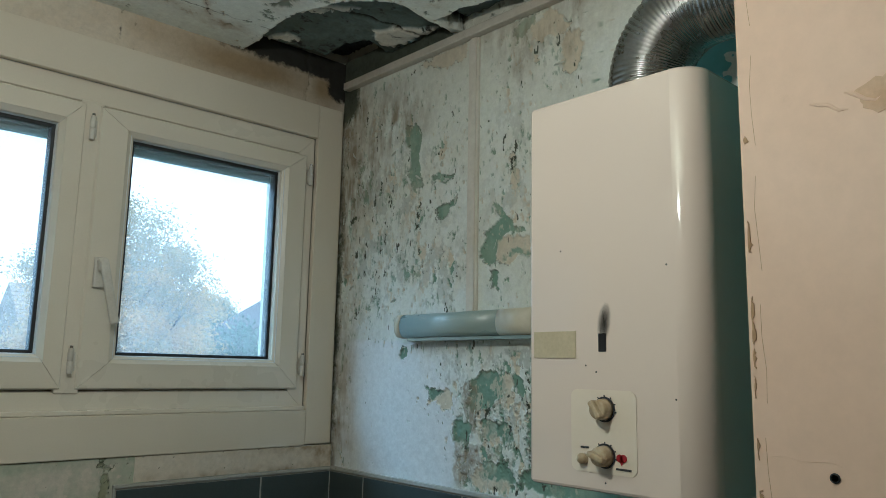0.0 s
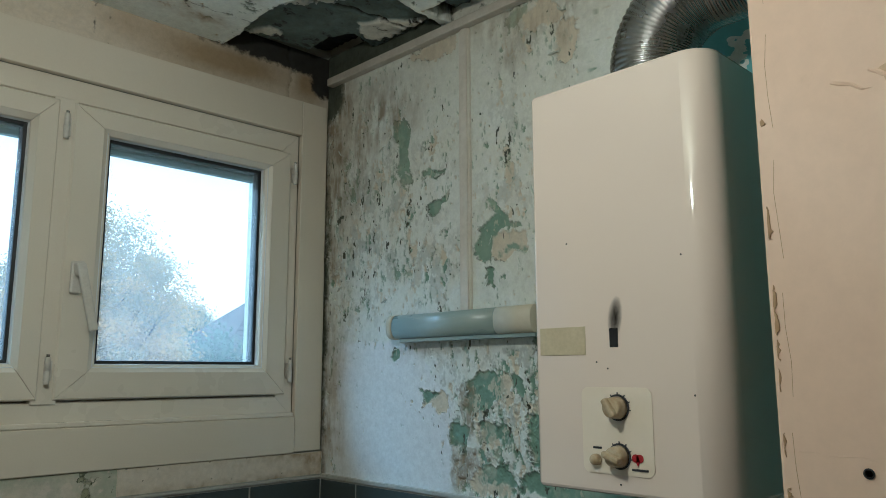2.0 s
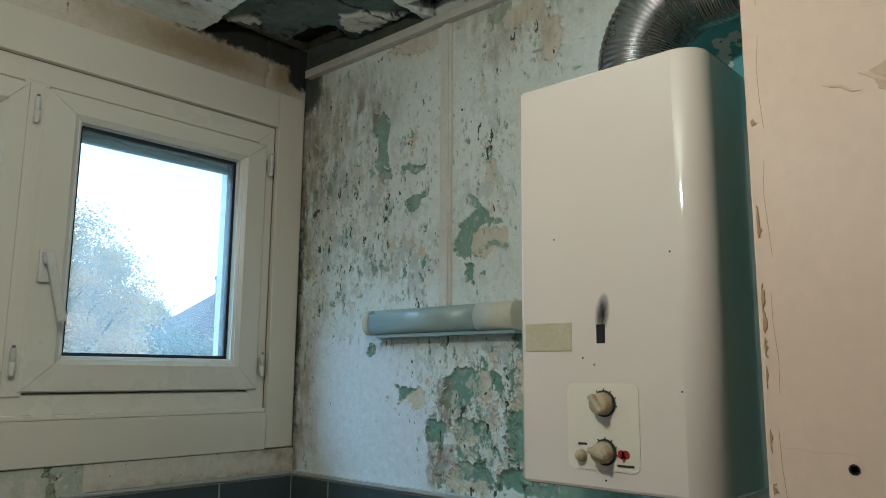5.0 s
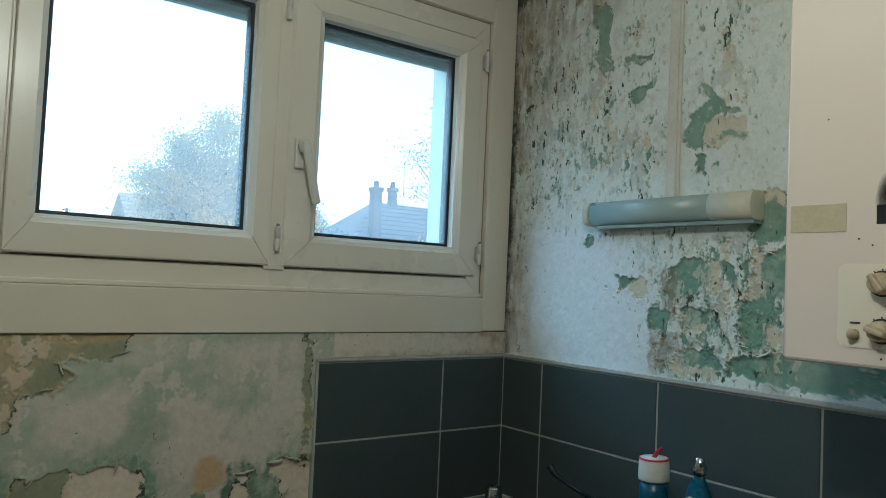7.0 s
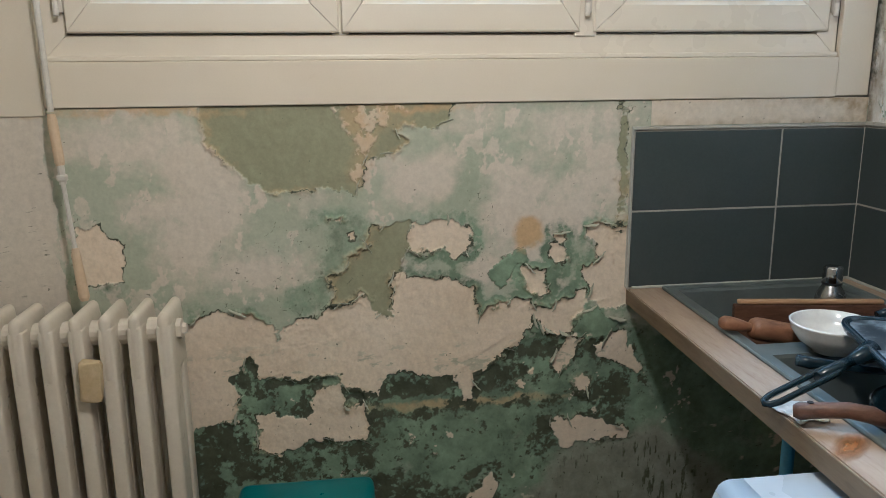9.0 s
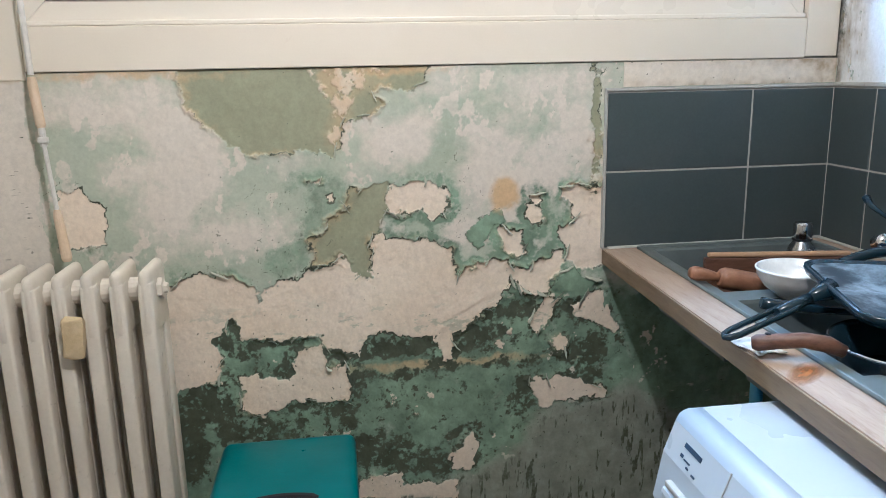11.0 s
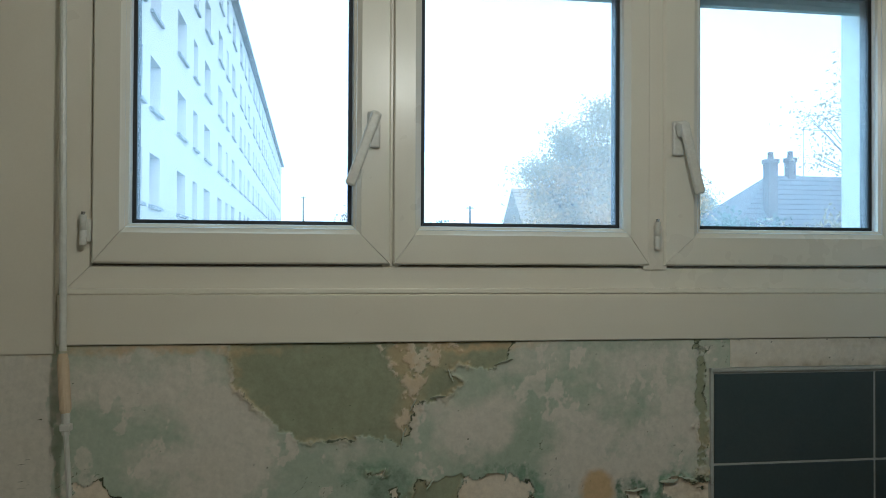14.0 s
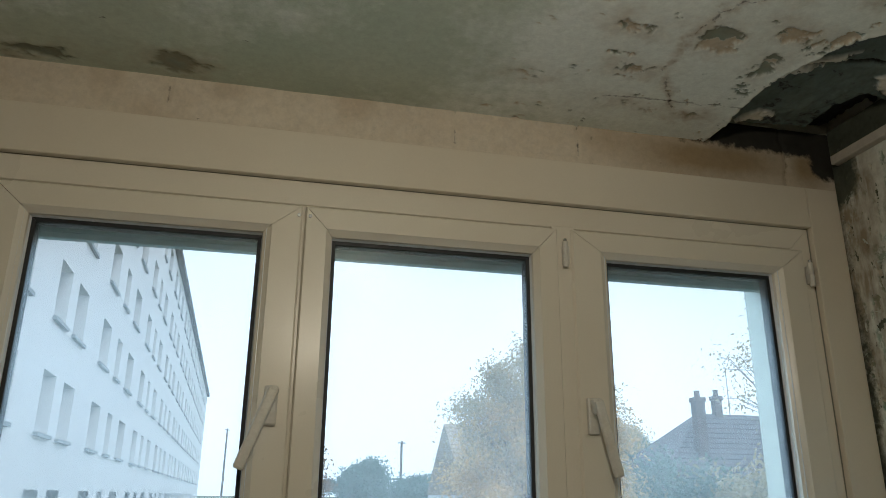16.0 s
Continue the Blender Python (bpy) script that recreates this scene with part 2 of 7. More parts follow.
def leaf_material(name, a, b):
    m, n, l, s = nodes_of(name)
    g = n.new("ShaderNodeNewGeometry")
    l.new(ramp(n, l, g.outputs["Random Per Island"], [(0.0, a), (0.55, b), (1.0, tuple(0.5 * (p + q) for p, q in zip(a, b)))]), s.inputs["Base Color"])
    s.inputs["Roughness"].default_value = 0.6
    s.inputs["Transmission Weight"].default_value = 0.0
    s.inputs["Subsurface Weight"].default_value = 0.0
    thin, both = n.new("ShaderNodeBsdfTranslucent"), n.new("ShaderNodeMixShader")
    both.inputs[0].default_value = 0.45
    l.new(s.inputs["Base Color"].links[0].from_socket, thin.inputs[0])
    l.new(s.outputs[0], both.inputs[1]), l.new(thin.outputs[0], both.inputs[2])
    l.new(both.outputs[0], n["Material Output"].inputs["Surface"])
    return m


M["leaf_green"] = leaf_material("autumn_green_leaves", (0.40, 0.37, 0.22), (0.52, 0.45, 0.29))
M["leaf_yellow"] = leaf_material("yellow_leaves", (0.72, 0.50, 0.24), (0.78, 0.58, 0.30))
M["leaf_dark"] = leaf_material("evergreen_leaves", (0.13, 0.215, 0.185), (0.19, 0.275, 0.23))
M["leaf_rust"] = leaf_material("rusty_leaves", (0.3, 0.18, 0.09), (0.24, 0.17, 0.1))

glass_m, n_, l_, b_ = nodes_of("hazy_window_glass")
out_ = n_["Material Output"]
# translucent share of the glass stands in for outdoor haze and flare
clear, gloss, veil = n_.new("ShaderNodeBsdfTransparent"), n_.new("ShaderNodeBsdfGlossy"), n_.new("ShaderNodeBsdfTranslucent")
clear.inputs[0].default_value = (0.965, 0.97, 0.98, 1)
gloss.inputs["Roughness"].default_value = 0.02
veil.inputs[0].default_value = (0.95, 0.94, 0.93, 1)
m1, m2 = n_.new("ShaderNodeMixShader"), n_.new("ShaderNodeMixShader")
fres = n_.new("ShaderNodeFresnel")
fres.inputs[0].default_value = 1.45
l_.new(ramp(n_, l_, noise_tex(n_, l_, 5, 7, 0.7), [(0.2, 0.08), (0.8, 0.14)]), m1.inputs[0])
l_.new(clear.outputs[0], m1.inputs[1]), l_.new(veil.outputs[0], m1.inputs[2])
l_.new(fres.outputs[0], m2.inputs[0]), l_.new(m1.outputs[0], m2.inputs[1]), l_.new(gloss.outputs[0], m2.inputs[2])
l_.new(m2.outputs[0], out_.inputs["Surface"])
M["glass"] = glass_m
M["far_glass"] = surface("far_window_glass", (0.1, 0.13, 0.15), (0.16, 0.2, 0.22), 0.12, scale=0.6, bumpy=0.0)


def coat_material(name, ground, ground2, plaster, under, dark, stain, smear, grey, deep=(0.12, 0.19, 0.14)):
    """Old wall coats. Attribute coat_a: bare plaster, older coat, mould and painted shade, deep green; coat_b: stain,
    rubbed or lightened paint, raw grey plaster.
    """
    m, n, l, b = nodes_of(name)
    at, deep_at = [], None
    for a in ("coat_a", "coat_b"):
        k, s = n.new("ShaderNodeAttribute"), n.new("ShaderNodeSeparateColor")
        k.attribute_name = a
        l.new(k.outputs["Color"], s.inputs[0])
        at += [s.outputs[i] for i in range(3)]
        deep_at = k.outputs["Alpha"] if a == "coat_a" else deep_at
    broad, mid, fine = noise_tex(n, l, 3.5, 6, 0.6), noise_tex(n, l, 17, 7, 0.7), noise_tex(n, l, 130, 4, 0.7)

    def crisp(fac, noise, amount, lo, hi):
        """Break a soft border up into fine specks."""
        k = n.new("ShaderNodeMath")
        k.operation = "MULTIPLY_ADD"
        k.inputs[1].default_value = amount
        l.new(noise, k.inputs[0]), l.new(fac, k.inputs[2])
        return ramp(n, l, k.outputs[0], [(lo, 0.0), (hi, 1.0)])

    speck = noise_tex(n, l, 75, 4, 0.7)
    at[2] = crisp(at[2], speck, 0.9, 0.62, 1.25)
    at[4] = crisp(at[4], noise_tex(n, l, 30, 6, 0.7), 0.8, 0.5, 1.4)
    deep_at = crisp(deep_at, noise_tex(n, l, 50, 5, 0.7), 0.8, 0.5, 1.2)
    c = mix(n, l, ramp(n, l, broad, [(0.35, 0.0), (0.68, 1.0)]), ground, ground2)
    c = mix(n, l, at[4], c, smear)
    c = mix(n, l, deep_at, c, mix(n, l, ramp(n, l, noise_tex(n, l, 9, 6, 0.68), [(0.36, 0.0), (0.66, 1.0)]), deep, tuple(v * 2.1 for v in deep)))
    c = mix(n, l, at[1], c, mix(n, l, ramp(n, l, mid, [(0.35, 0.0), (0.7, 1.0)]), under, tuple(v * 1.25 for v in under)))
    c = mix(n, l, at[5], c, mix(n, l, ramp(n, l, mid, [(0.35, 0.0), (0.65, 1.0)]), grey, tuple(v * 0.66 for v in grey)))
    c = mix(n, l, at[0], c, mix(n, l, ramp(n, l, broad, [(0.3, 0.0), (0.75, 1.0)]), plaster, tuple(p * q for p, q in zip(plaster, (0.9, 0.86, 0.8)))))
    c = mix(n, l, at[3], c, stain)
    c = mix(n, l, at[2], c, mix(n, l, ramp(n, l, mid, [(0.35, 0.0), (0.7, 1.0)]), dark, tuple(v * 1.9 for v in dark)))
    c = mix(n, l, 0.17, c, mix(n, l, ramp(n, l, noise_tex(n, l, 55, 6, 0.75), [(0.32, 0.2), (0.6, 1.0)]), (0, 0, 0), c))
    c = mix(n, l, 0.12, c, mix(n, l, ramp(n, l, fine, [(0.3, 0.3), (0.7, 1.0)]), (0, 0, 0), c))
    c = mix(n, l, 1.0, c, (1.08, 1.08, 1.08), 'MULTIPLY')
    specks = ramp(n, l, noise_tex(n, l, 42, 3, 0.5, dist=0.3), [(0.76, 0.0), (0.8, 0.6)])
    c = mix(n, l, specks, c, tuple(v * 0.7 for v in dark))
    l.new(c, b.inputs["Base Color"])
    b.inputs["Roughness"].default_value = 0.72
    bump(n, l, b, mid, 0.3, 0.003)
    return m


M["north_coat"] = coat_material("peeling_green_paint", (0.372, 0.415, 0.312), (0.475, 0.50, 0.395), (0.775, 0.68, 0.545), (0.275, 0.28, 0.18), (0.050, 0.058, 0.036),
                                (0.58, 0.41, 0.22), (0.64, 0.585, 0.495), (0.30, 0.315, 0.245), (0.134, 0.188, 0.128))
M["east_coat"] = coat_material("peeling_white_paint", (0.68, 0.71, 0.64), (0.73, 0.75, 0.68), (0.64, 0.585, 0.46), (0.18, 0.275, 0.205), (0.055, 0.062, 0.045),
                               (0.25, 0.195, 0.125), (0.75, 0.765, 0.775), (0.40, 0.42, 0.37))
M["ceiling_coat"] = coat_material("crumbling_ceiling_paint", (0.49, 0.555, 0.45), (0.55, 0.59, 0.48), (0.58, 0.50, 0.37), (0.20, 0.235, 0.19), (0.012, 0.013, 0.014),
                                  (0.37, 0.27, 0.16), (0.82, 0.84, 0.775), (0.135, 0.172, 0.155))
M["left_coat"] = coat_material("dull_cream_paint_coat", (0.56, 0.52, 0.42), (0.6, 0.55, 0.44), (0.6, 0.56, 0.46), (0.4, 0.38, 0.3), (0.1, 0.1, 0.08), (0.4, 0.36, 0.26), (0.58, 0.54, 0.45), (0.54, 0.50, 0.40))
M["lintel_coat"] = coat_material("stained_cream_plaster", (0.67, 0.59, 0.46), (0.6, 0.515, 0.39), (0.66, 0.6, 0.48), (0.42, 0.33, 0.22), (0.02, 0.019, 0.016),
                                 (0.34, 0.255, 0.15), (0.68, 0.62, 0.52), (0.4, 0.35, 0.27))


# ---------------------------------------------------------------- building helpers
def link(name, bm, material, parent=None, label="", smooth=False):
    me = bpy.data.meshes.new(name)
    bmesh.ops.recalc_face_normals(bm, faces=bm.faces[:])
    bm.to_mesh(me)
    bm.free()
    me.materials.append(material)
    if smooth:
        for p in me.polygons:
            p.use_smooth = len(p.vertices) < 5
    ob = new(name, me)
    if parent:
        ob.parent = parent
    if label:
        ob["label"] = label
    return ob


def part(name, bm, material, parent, label="", smooth=False):
    return link(name, bm, material, parent, label, smooth)


def thing(name, label, category, group="", kind="", at=None):
    ob = new(name)
    ob.empty_display_size = 0.05
    if at:
        ob.location = at
    return tagged(ob, label, category, group, kind)


def box(x0, x1, y0, y1, z0, z1, bevel=0.0, bm=None, segments=2):
    own = bm is None
    bm = bm or bmesh.new()
    v = bmesh.ops.create_cube(bm, size=1)["verts"]
    for k in v:
        k.co = Vector((x0 + (k.co.x + 0.5) * (x1 - x0), y0 + (k.co.y + 0.5) * (y1 - y0), z0 + (k.co.z + 0.5) * (z1 - z0)))
    if bevel:
        e = list({q for k in v for q in k.link_edges})
        bmesh.ops.bevel(bm, geom=e, offset=bevel, segments=segments, affect="EDGES", profile=0.5)
    return bm


def move(bm, m):
    bm.transform(m)
    return bm


def join(*bms):
    """One bmesh out of several."""
    out = bms[0]
    for b in bms[1:]:
        me = bpy.data.meshes.new("tmp")
        b.to_mesh(me)
        b.free()
        out.from_mesh(me)
        bpy.data.meshes.remove(me)
    return out


def lathe(profile, steps=40, closed=False):
    """Turn a profile of (radius, height) round z."""
    bm = bmesh.new()
    rings = []
    for r, z in profile:
        if r < 1e-6:
            rings.append([bm.verts.new((0, 0, z))])
        else:
            rings.append([bm.verts.new((r * math.cos(2 * math.pi * i / steps), r * math.sin(2 * math.pi * i / steps), z)) for i in range(steps)])
    for a, b in zip(rings, rings[1:]):
        for i in range(steps):
            j = (i + 1) % steps
            q = [a[i % len(a)], a[j % len(a)], b[j % len(b)], b[i % len(b)]]
            q = list(dict.fromkeys(q))
            if len(q) > 2:
                bm.faces.new(q)
    return bm


def tube(points, radius, steps=14, cap=True):
    """A round tube along points; radius a number or one per point."""
    bm = bmesh.new()
    pts = [Vector(p) for p in points]
    rad = [radius] * len(pts) if isinstance(radius, (int, float)) else radius
    rings, side = [], None
    for i, p in enumerate(pts):
        d = (pts[min(i + 1, len(pts) - 1)] - pts[max(i - 1, 0)]).normalized()
        if side is None:
            side = d.orthogonal().normalized()
        side = (side - d * side.dot(d)).normalized()
        up = d.cross(side)
        rings.append([bm.verts.new(p + rad[i] * (math.cos(a) * side + math.sin(a) * up)) for a in (2 * math.pi * k / steps for k in range(steps))])
    for a, b in zip(rings, rings[1:]):
        for k in range(steps):
            bm.faces.new((a[k], a[(k + 1) % steps], b[(k + 1) % steps], b[k]))
    if cap:
        bm.faces.new(rings[0]), bm.faces.new(rings[-1])
    return bm


def arc(p, q, r, bulge, n=12):
    """Points from p to q to r as a smooth bend."""
    p, q, r = Vector(p), Vector(q), Vector(r)
    return [(1 - t) ** 2 * p + 2 * t * (1 - t) * q + t * t * r for t in (i / n for i in range(n + 1))]


def mitred(x0, x1, z0, z1, profile, gap=0.0005):
    """A rectangular frame in the xz plane: profile rows (inwards, y), with the mitre joints left as hairlines."""
    bm = bmesh.new()
    cor = ((x0, z1, 1, -1), (x1, z1, -1, -1), (x1, z0, -1, 1), (x0, z0, 1, 1))
    for k in range(4):
        a, b = cor[k], cor[(k + 1) % 4]
        dx, dz = (b[0] - a[0]), (b[1] - a[1])
        ln = math.hypot(dx, dz)
        dx, dz = dx / ln * gap, dz / ln * gap
        ra = [bm.verts.new((a[0] + a[2] * u + dx, y, a[1] + a[3] * u + dz)) for u, y in profile]
        rb = [bm.verts.new((b[0] + b[2] * u - dx, y, b[1] + b[3] * u - dz)) for u, y in profile]
        n = len(profile)
        for i in range(n):
            bm.faces.new((ra[i], ra[(i + 1) % n], rb[(i + 1) % n], rb[i]))
        bm.faces.new(ra), bm.faces.new(rb[::-1])
    return bm


# ---- fields for worn surfaces
def vnoise(x, y, seed):
    xi, yi = np.floor(x).astype(np.int64), np.floor(y).astype(np.int64)
    xf, yf = x - xi, y - yi

    def h(a, b):
        k = (a * 374761393 + b * 668265263 + seed * 1274126177) & 0xFFFFFFFF
        k = ((k ^ (k >> 13)) * 1274126177) & 0xFFFFFFFF
        k = ((k ^ (k >> 16)) * 2246822519) & 0xFFFFFFFF
        return ((k ^ (k >> 15)) & 0xFFFFFF) / 16777215.0

    u, v = xf * xf * (3 - 2 * xf), yf * yf * (3 - 2 * yf)
    return (h(xi, yi) * (1 - u) + h(xi + 1, yi) * u) * (1 - v) + (h(xi, yi + 1) * (1 - u) + h(xi + 1, yi + 1) * u) * v


def fbm(x, y, seed, octaves=5, gain=0.55):
    total, amp, norm = 0.0, 1.0, 0.0
    for o in range(octaves):
        total = total + amp * vnoise(x, y, seed + 17 * o)
        norm += amp
        amp *= gain
        x, y = x * 2.03 + 11.3, y * 2.03 + 5.7
    return total / norm - 0.5


def blobs(u, v, rows, power=2.6):
    """Signed distance, in metres, to a union of rounded patches (centre, half sizes)."""
    d = np.full(u.shape, 9.0)
    for cu, cv, ru, rv in rows:
        q = (np.abs((u - cu) / ru) ** power + np.abs((v - cv) / rv) ** power) ** (1 / power)
        d = np.minimum(d, (q - 1) * min(ru, rv))
    return d


def patch(u, v, corners):
    """Signed distance, in metres, to a torn patch given by its coarse corners."""
    d = np.full(u.shape, 0.2)
    xs, ys = [c[0] for c in corners], [c[1] for c in corners]
    near = (u > min(xs) - 0.1) & (u < max(xs) + 0.1) & (v > min(ys) - 0.1) & (v < max(ys) + 0.1)
    pu, pv = u[near], v[near]
    best, inside = np.full(pu.shape, 9.0), np.zeros(pu.shape, bool)
    for (ax, ay), (bx, by) in zip(corners, corners[1:] + corners[:1]):
        dx, dy = bx - ax, by - ay
        t = np.clip(((pu - ax) * dx + (pv - ay) * dy) / (dx * dx + dy * dy), 0, 1)
        best = np.minimum(best, np.hypot(pu - ax - t * dx, pv - ay - t * dy))
        if dy:
            inside ^= ((ay > pv) != (by > pv)) & (pu < dx * (pv - ay) / dy + ax)
    d[near] = np.where(inside, -best, best)
    return d


def edge(d, soft=0.003):
    return np.clip(0.5 - d / (2 * soft), 0, 1)


def sheet(name, u, v, place, coat_a, coat_b, material, parent):
    """A dense worn surface: grid of (u, v), place(u, v) -> xyz arrays, with the coats as attributes."""
    rows, cols = u.shape
    xyz = np.stack(place, -1).reshape(-1, 3)
    idx = np.arange(rows * cols).reshape(rows, cols)
    f = np.stack([idx[:-1, :-1], idx[:-1, 1:], idx[1:, 1:], idx[1:, :-1]], -1).reshape(-1, 4)
    me = bpy.data.meshes.new(name)
    me.vertices.add(len(xyz))
    me.vertices.foreach_set("co", xyz.astype(np.float32).ravel())
    me.loops.add(f.size)
    me.loops.foreach_set("vertex_index", f.astype(np.int32).ravel())
    me.polygons.add(len(f))
    me.polygons.foreach_set("loop_start", (np.arange(len(f)) * 4).astype(np.int32))
    me.update(calc_edges=True)
    for key, chans in (("coat_a", coat_a), ("coat_b", coat_b)):
        at = me.attributes.new(key, "FLOAT_COLOR", "POINT")
        rgba = np.zeros((rows * cols, 4), np.float32)
        for i, c in enumerate(chans):
            rgba[:, i] = np.clip(np.broadcast_to(c, u.shape), 0, 1).ravel()
        at.data.foreach_set("color", rgba.ravel())
    me.polygons.foreach_set("use_smooth", np.ones(len(f), bool))
    me.materials.append(material)
    ob = new(name, me)
    ob.parent = parent
    return ob


# ---------------------------------------------------------------- room shell
ROOM_W, ROOM_S, CEIL = -2.75, -3.4, 2.495     # west wall, south wall, ceiling height
tagged(link("floor", box(ROOM_W - 0.2, 0.3, ROOM_S - 0.2, 0.3, -0.2, 0.0), M["floor"]), "worn grey-brown kitchen floor", "floor", kind="structure")
tagged(link("wall_west", box(ROOM_W - 0.2, ROOM_W, ROOM_S, 0.3, 0, 2.7), M["side_wall"]), "plain dull cream painted wall", "wall", kind="structure")
tagged(link("wall_south", box(ROOM_W - 0.2, 0.3, ROOM_S - 0.2, ROOM_S, 0, 2.7), M["side_wall"]), "plain dull cream painted wall", "wall", kind="structure")

# north wall with the window opening
OX0, OX1, OZ0, OZ1 = -1.99, -0.09, 1.44, 2.31
nb = join(box(ROOM_W, 0.3, 0.012, 0.3, 0, OZ0), box(ROOM_W, 0.3, 0.012, 0.3, OZ1, 2.7), box(ROOM_W, OX0, 0.012, 0.3, OZ0, OZ1), box(OX1, 0.3, 0.012, 0.3, OZ0, OZ1))
wall_north = tagged(link("wall_north", nb, M["side_wall"]), "window wall with peeling green paint and bare plaster", "wall", kind="structure")
wall_east = tagged(link("wall_east", box(0.012, 0.3, ROOM_S, 0.012, 0, 2.7), M["side_wall"]), "flaking white painted wall behind the water heater", "wall", kind="structure")

# worn coats of the north wall, below the window: patches of older paint and bare plaster
OLIVE_TOP = [(-1.64, 1.40), (-1.64, 1.33), (-1.635, 1.28), (-1.58, 1.235), (-1.495, 1.175), (-1.35, 1.18), (-1.31, 1.165), (-1.285, 1.205), (-1.275, 1.24), (-1.215, 1.26), (-1.18, 1.285), (-1.21, 1.32),
             (-1.16, 1.33), (-1.12, 1.315), (-1.08, 1.33), (-1.07, 1.40)]
OLIVE_LOW = [(-1.275, 1.075), (-1.25, 1.085), (-1.18, 1.105), (-1.175, 1.02), (-1.22, 0.965), (-1.225, 0.855), (-1.27, 0.86), (-1.305, 0.905), (-1.365, 0.89), (-1.37, 0.96), (-1.32, 1.01), (-1.28, 1.035)]
BROKEN = [(-1.36, 1.40), (-1.155, 1.40), (-1.205, 1.34), (-1.245, 1.315), (-1.265, 1.26), (-1.3, 1.185), (-1.32, 1.215), (-1.285, 1.28), (-1.335, 1.32)]
GREEN_MID = [(-1.365, 1.13), (-1.325, 1.135), (-1.275, 1.1), (-1.235, 1.065), (-1.28, 1.04), (-1.32, 1.01), (-1.37, 0.96), (-1.375, 0.895), (-1.425, 0.865), (-1.5, 0.88), (-1.48, 0.94), (-1.39, 0.985)]
MAIN = [(-1.724, 0.855), (-1.67, 0.885), (-1.58, 0.875), (-1.515, 0.85), (-1.51, 0.8), (-1.485, 0.85), (-1.385, 0.88), (-1.3, 0.915), (-1.265, 0.875), (-1.23, 0.86), (-1.22, 0.97), (-1.17, 0.955), (-1.07, 0.945),
        (-1.02, 0.92), (-1.01, 0.845), (-0.955, 0.87), (-0.875, 0.885), (-0.865, 0.805), (-0.915, 0.755), (-1.02, 0.695), (-1.02, 0.615), (-1.05, 0.615), (-1.065, 0.695), (-1.115, 0.685), (-1.24, 0.71), (-1.27, 0.65),
        (-1.34, 0.675), (-1.365, 0.715), (-1.455, 0.705), (-1.535, 0.715), (-1.555, 0.715), (-1.575, 0.77), (-1.625, 0.71), (-1.61, 0.66), (-1.615, 0.61), (-1.68, 0.585), (-1.765, 0.57)]
LOW = [(-1.565, 0.615), (-1.5, 0.605), (-1.44, 0.59), (-1.435, 0.635), (-1.4, 0.675), (-1.365, 0.69), (-1.35, 0.635), (-1.295, 0.625), (-1.295, 0.54), (-1.37, 0.53), (-1.425, 0.535), (-1.52, 0.495), (-1.57, 0.52)]
OVAL = [(-1.18, 1.09), (-1.13, 1.1), (-1.055, 1.09), (-1.025, 1.065), (-1.03, 1.01), (-1.065, 1.005), (-1.095, 1.025), (-1.13, 1.01), (-1.18, 1.025)]
SPOT = [(-0.895, 0.965), (-0.83, 0.96), (-0.83, 0.9), (-0.87, 0.895), (-0.89, 0.92)]
RIGHT = [(-0.725, 1.065), (-0.7, 1.08), (-0.67, 1.06), (-0.59, 1.06), (-0.59, 0.865), (-0.69, 0.845), (-0.72, 0.875), (-0.715, 0.91), (-0.745, 0.945), (-0.745, 0.97), (-0.71, 0.97), (-0.705, 1.015), (-0.73, 1.04)]
MID = [(-0.885, 0.87), (-0.795, 0.865), (-0.74, 0.905), (-0.725, 0.9), (-0.73, 0.86), (-0.76, 0.82), (-0.77, 0.785), (-0.8, 0.78), (-0.87, 0.83)]
WEDGE = [(-0.7, 0.745), (-0.62, 0.8), (-0.585, 0.7), (-0.55, 0.665), (-0.6, 0.67), (-0.615, 0.68), (-0.685, 0.72)]
DROP = [(-0.765, 0.77), (-0.735, 0.765), (-0.75, 0.735), (-0.77, 0.705), (-0.795, 0.68), (-0.815, 0.715), (-0.8, 0.74)]
CHIP = [(-0.745, 0.66), (-0.71, 0.665), (-0.705, 0.615), (-0.74, 0.615)]
SHELF = [(-0.82, 0.545), (-0.71, 0.555), (-0.655, 0.53), (-0.595, 0.505), (-0.59, 0.48), (-0.655, 0.485), (-0.73, 0.475), (-0.785, 0.455), (-0.8, 0.495)]
FLAME = [(-0.975, 0.41), (-0.955, 0.375), (-0.96, 0.31), (-0.98, 0.295), (-1.03, 0.3), (-1.035, 0.34)]
FOOT = [(-1.285, 0.29), (-1.17, 0.305), (-1.165, 0.27), (-1.015, 0.265), (-1.015, 0.215), (-1.285, 0.24)]
FAR = [(-1.935, 1.095), (-1.895, 1.115), (-1.845, 1.045), (-1.845, 0.975), (-1.95, 0.97), (-1.945, 1.05)]
LEAF = [(-0.98, 0.965), (-0.94, 1.0), (-0.9, 1.02), (-0.885, 0.98), (-0.915, 0.975), (-0.925, 0.94), (-0.945, 0.92), (-0.98, 0.93)]
RAW = [(-0.73, 0.475), (-0.59, 0.48), (-0.52, 0.515), (-0.45, 0.46), (-0.3, 0.35), (-0.3, -0.1), (-1.3, -0.1), (-1.3, 0.235), (-1.0, 0.27), (-0.92, 0.315), (-0.825, 0.355), (-0.795, 0.445)]
CURL_A = [(-0.87, 0.83), (-0.835, 0.8), (-0.78, 0.78), (-0.785, 0.755), (-0.835, 0.77), (-0.87, 0.795)]
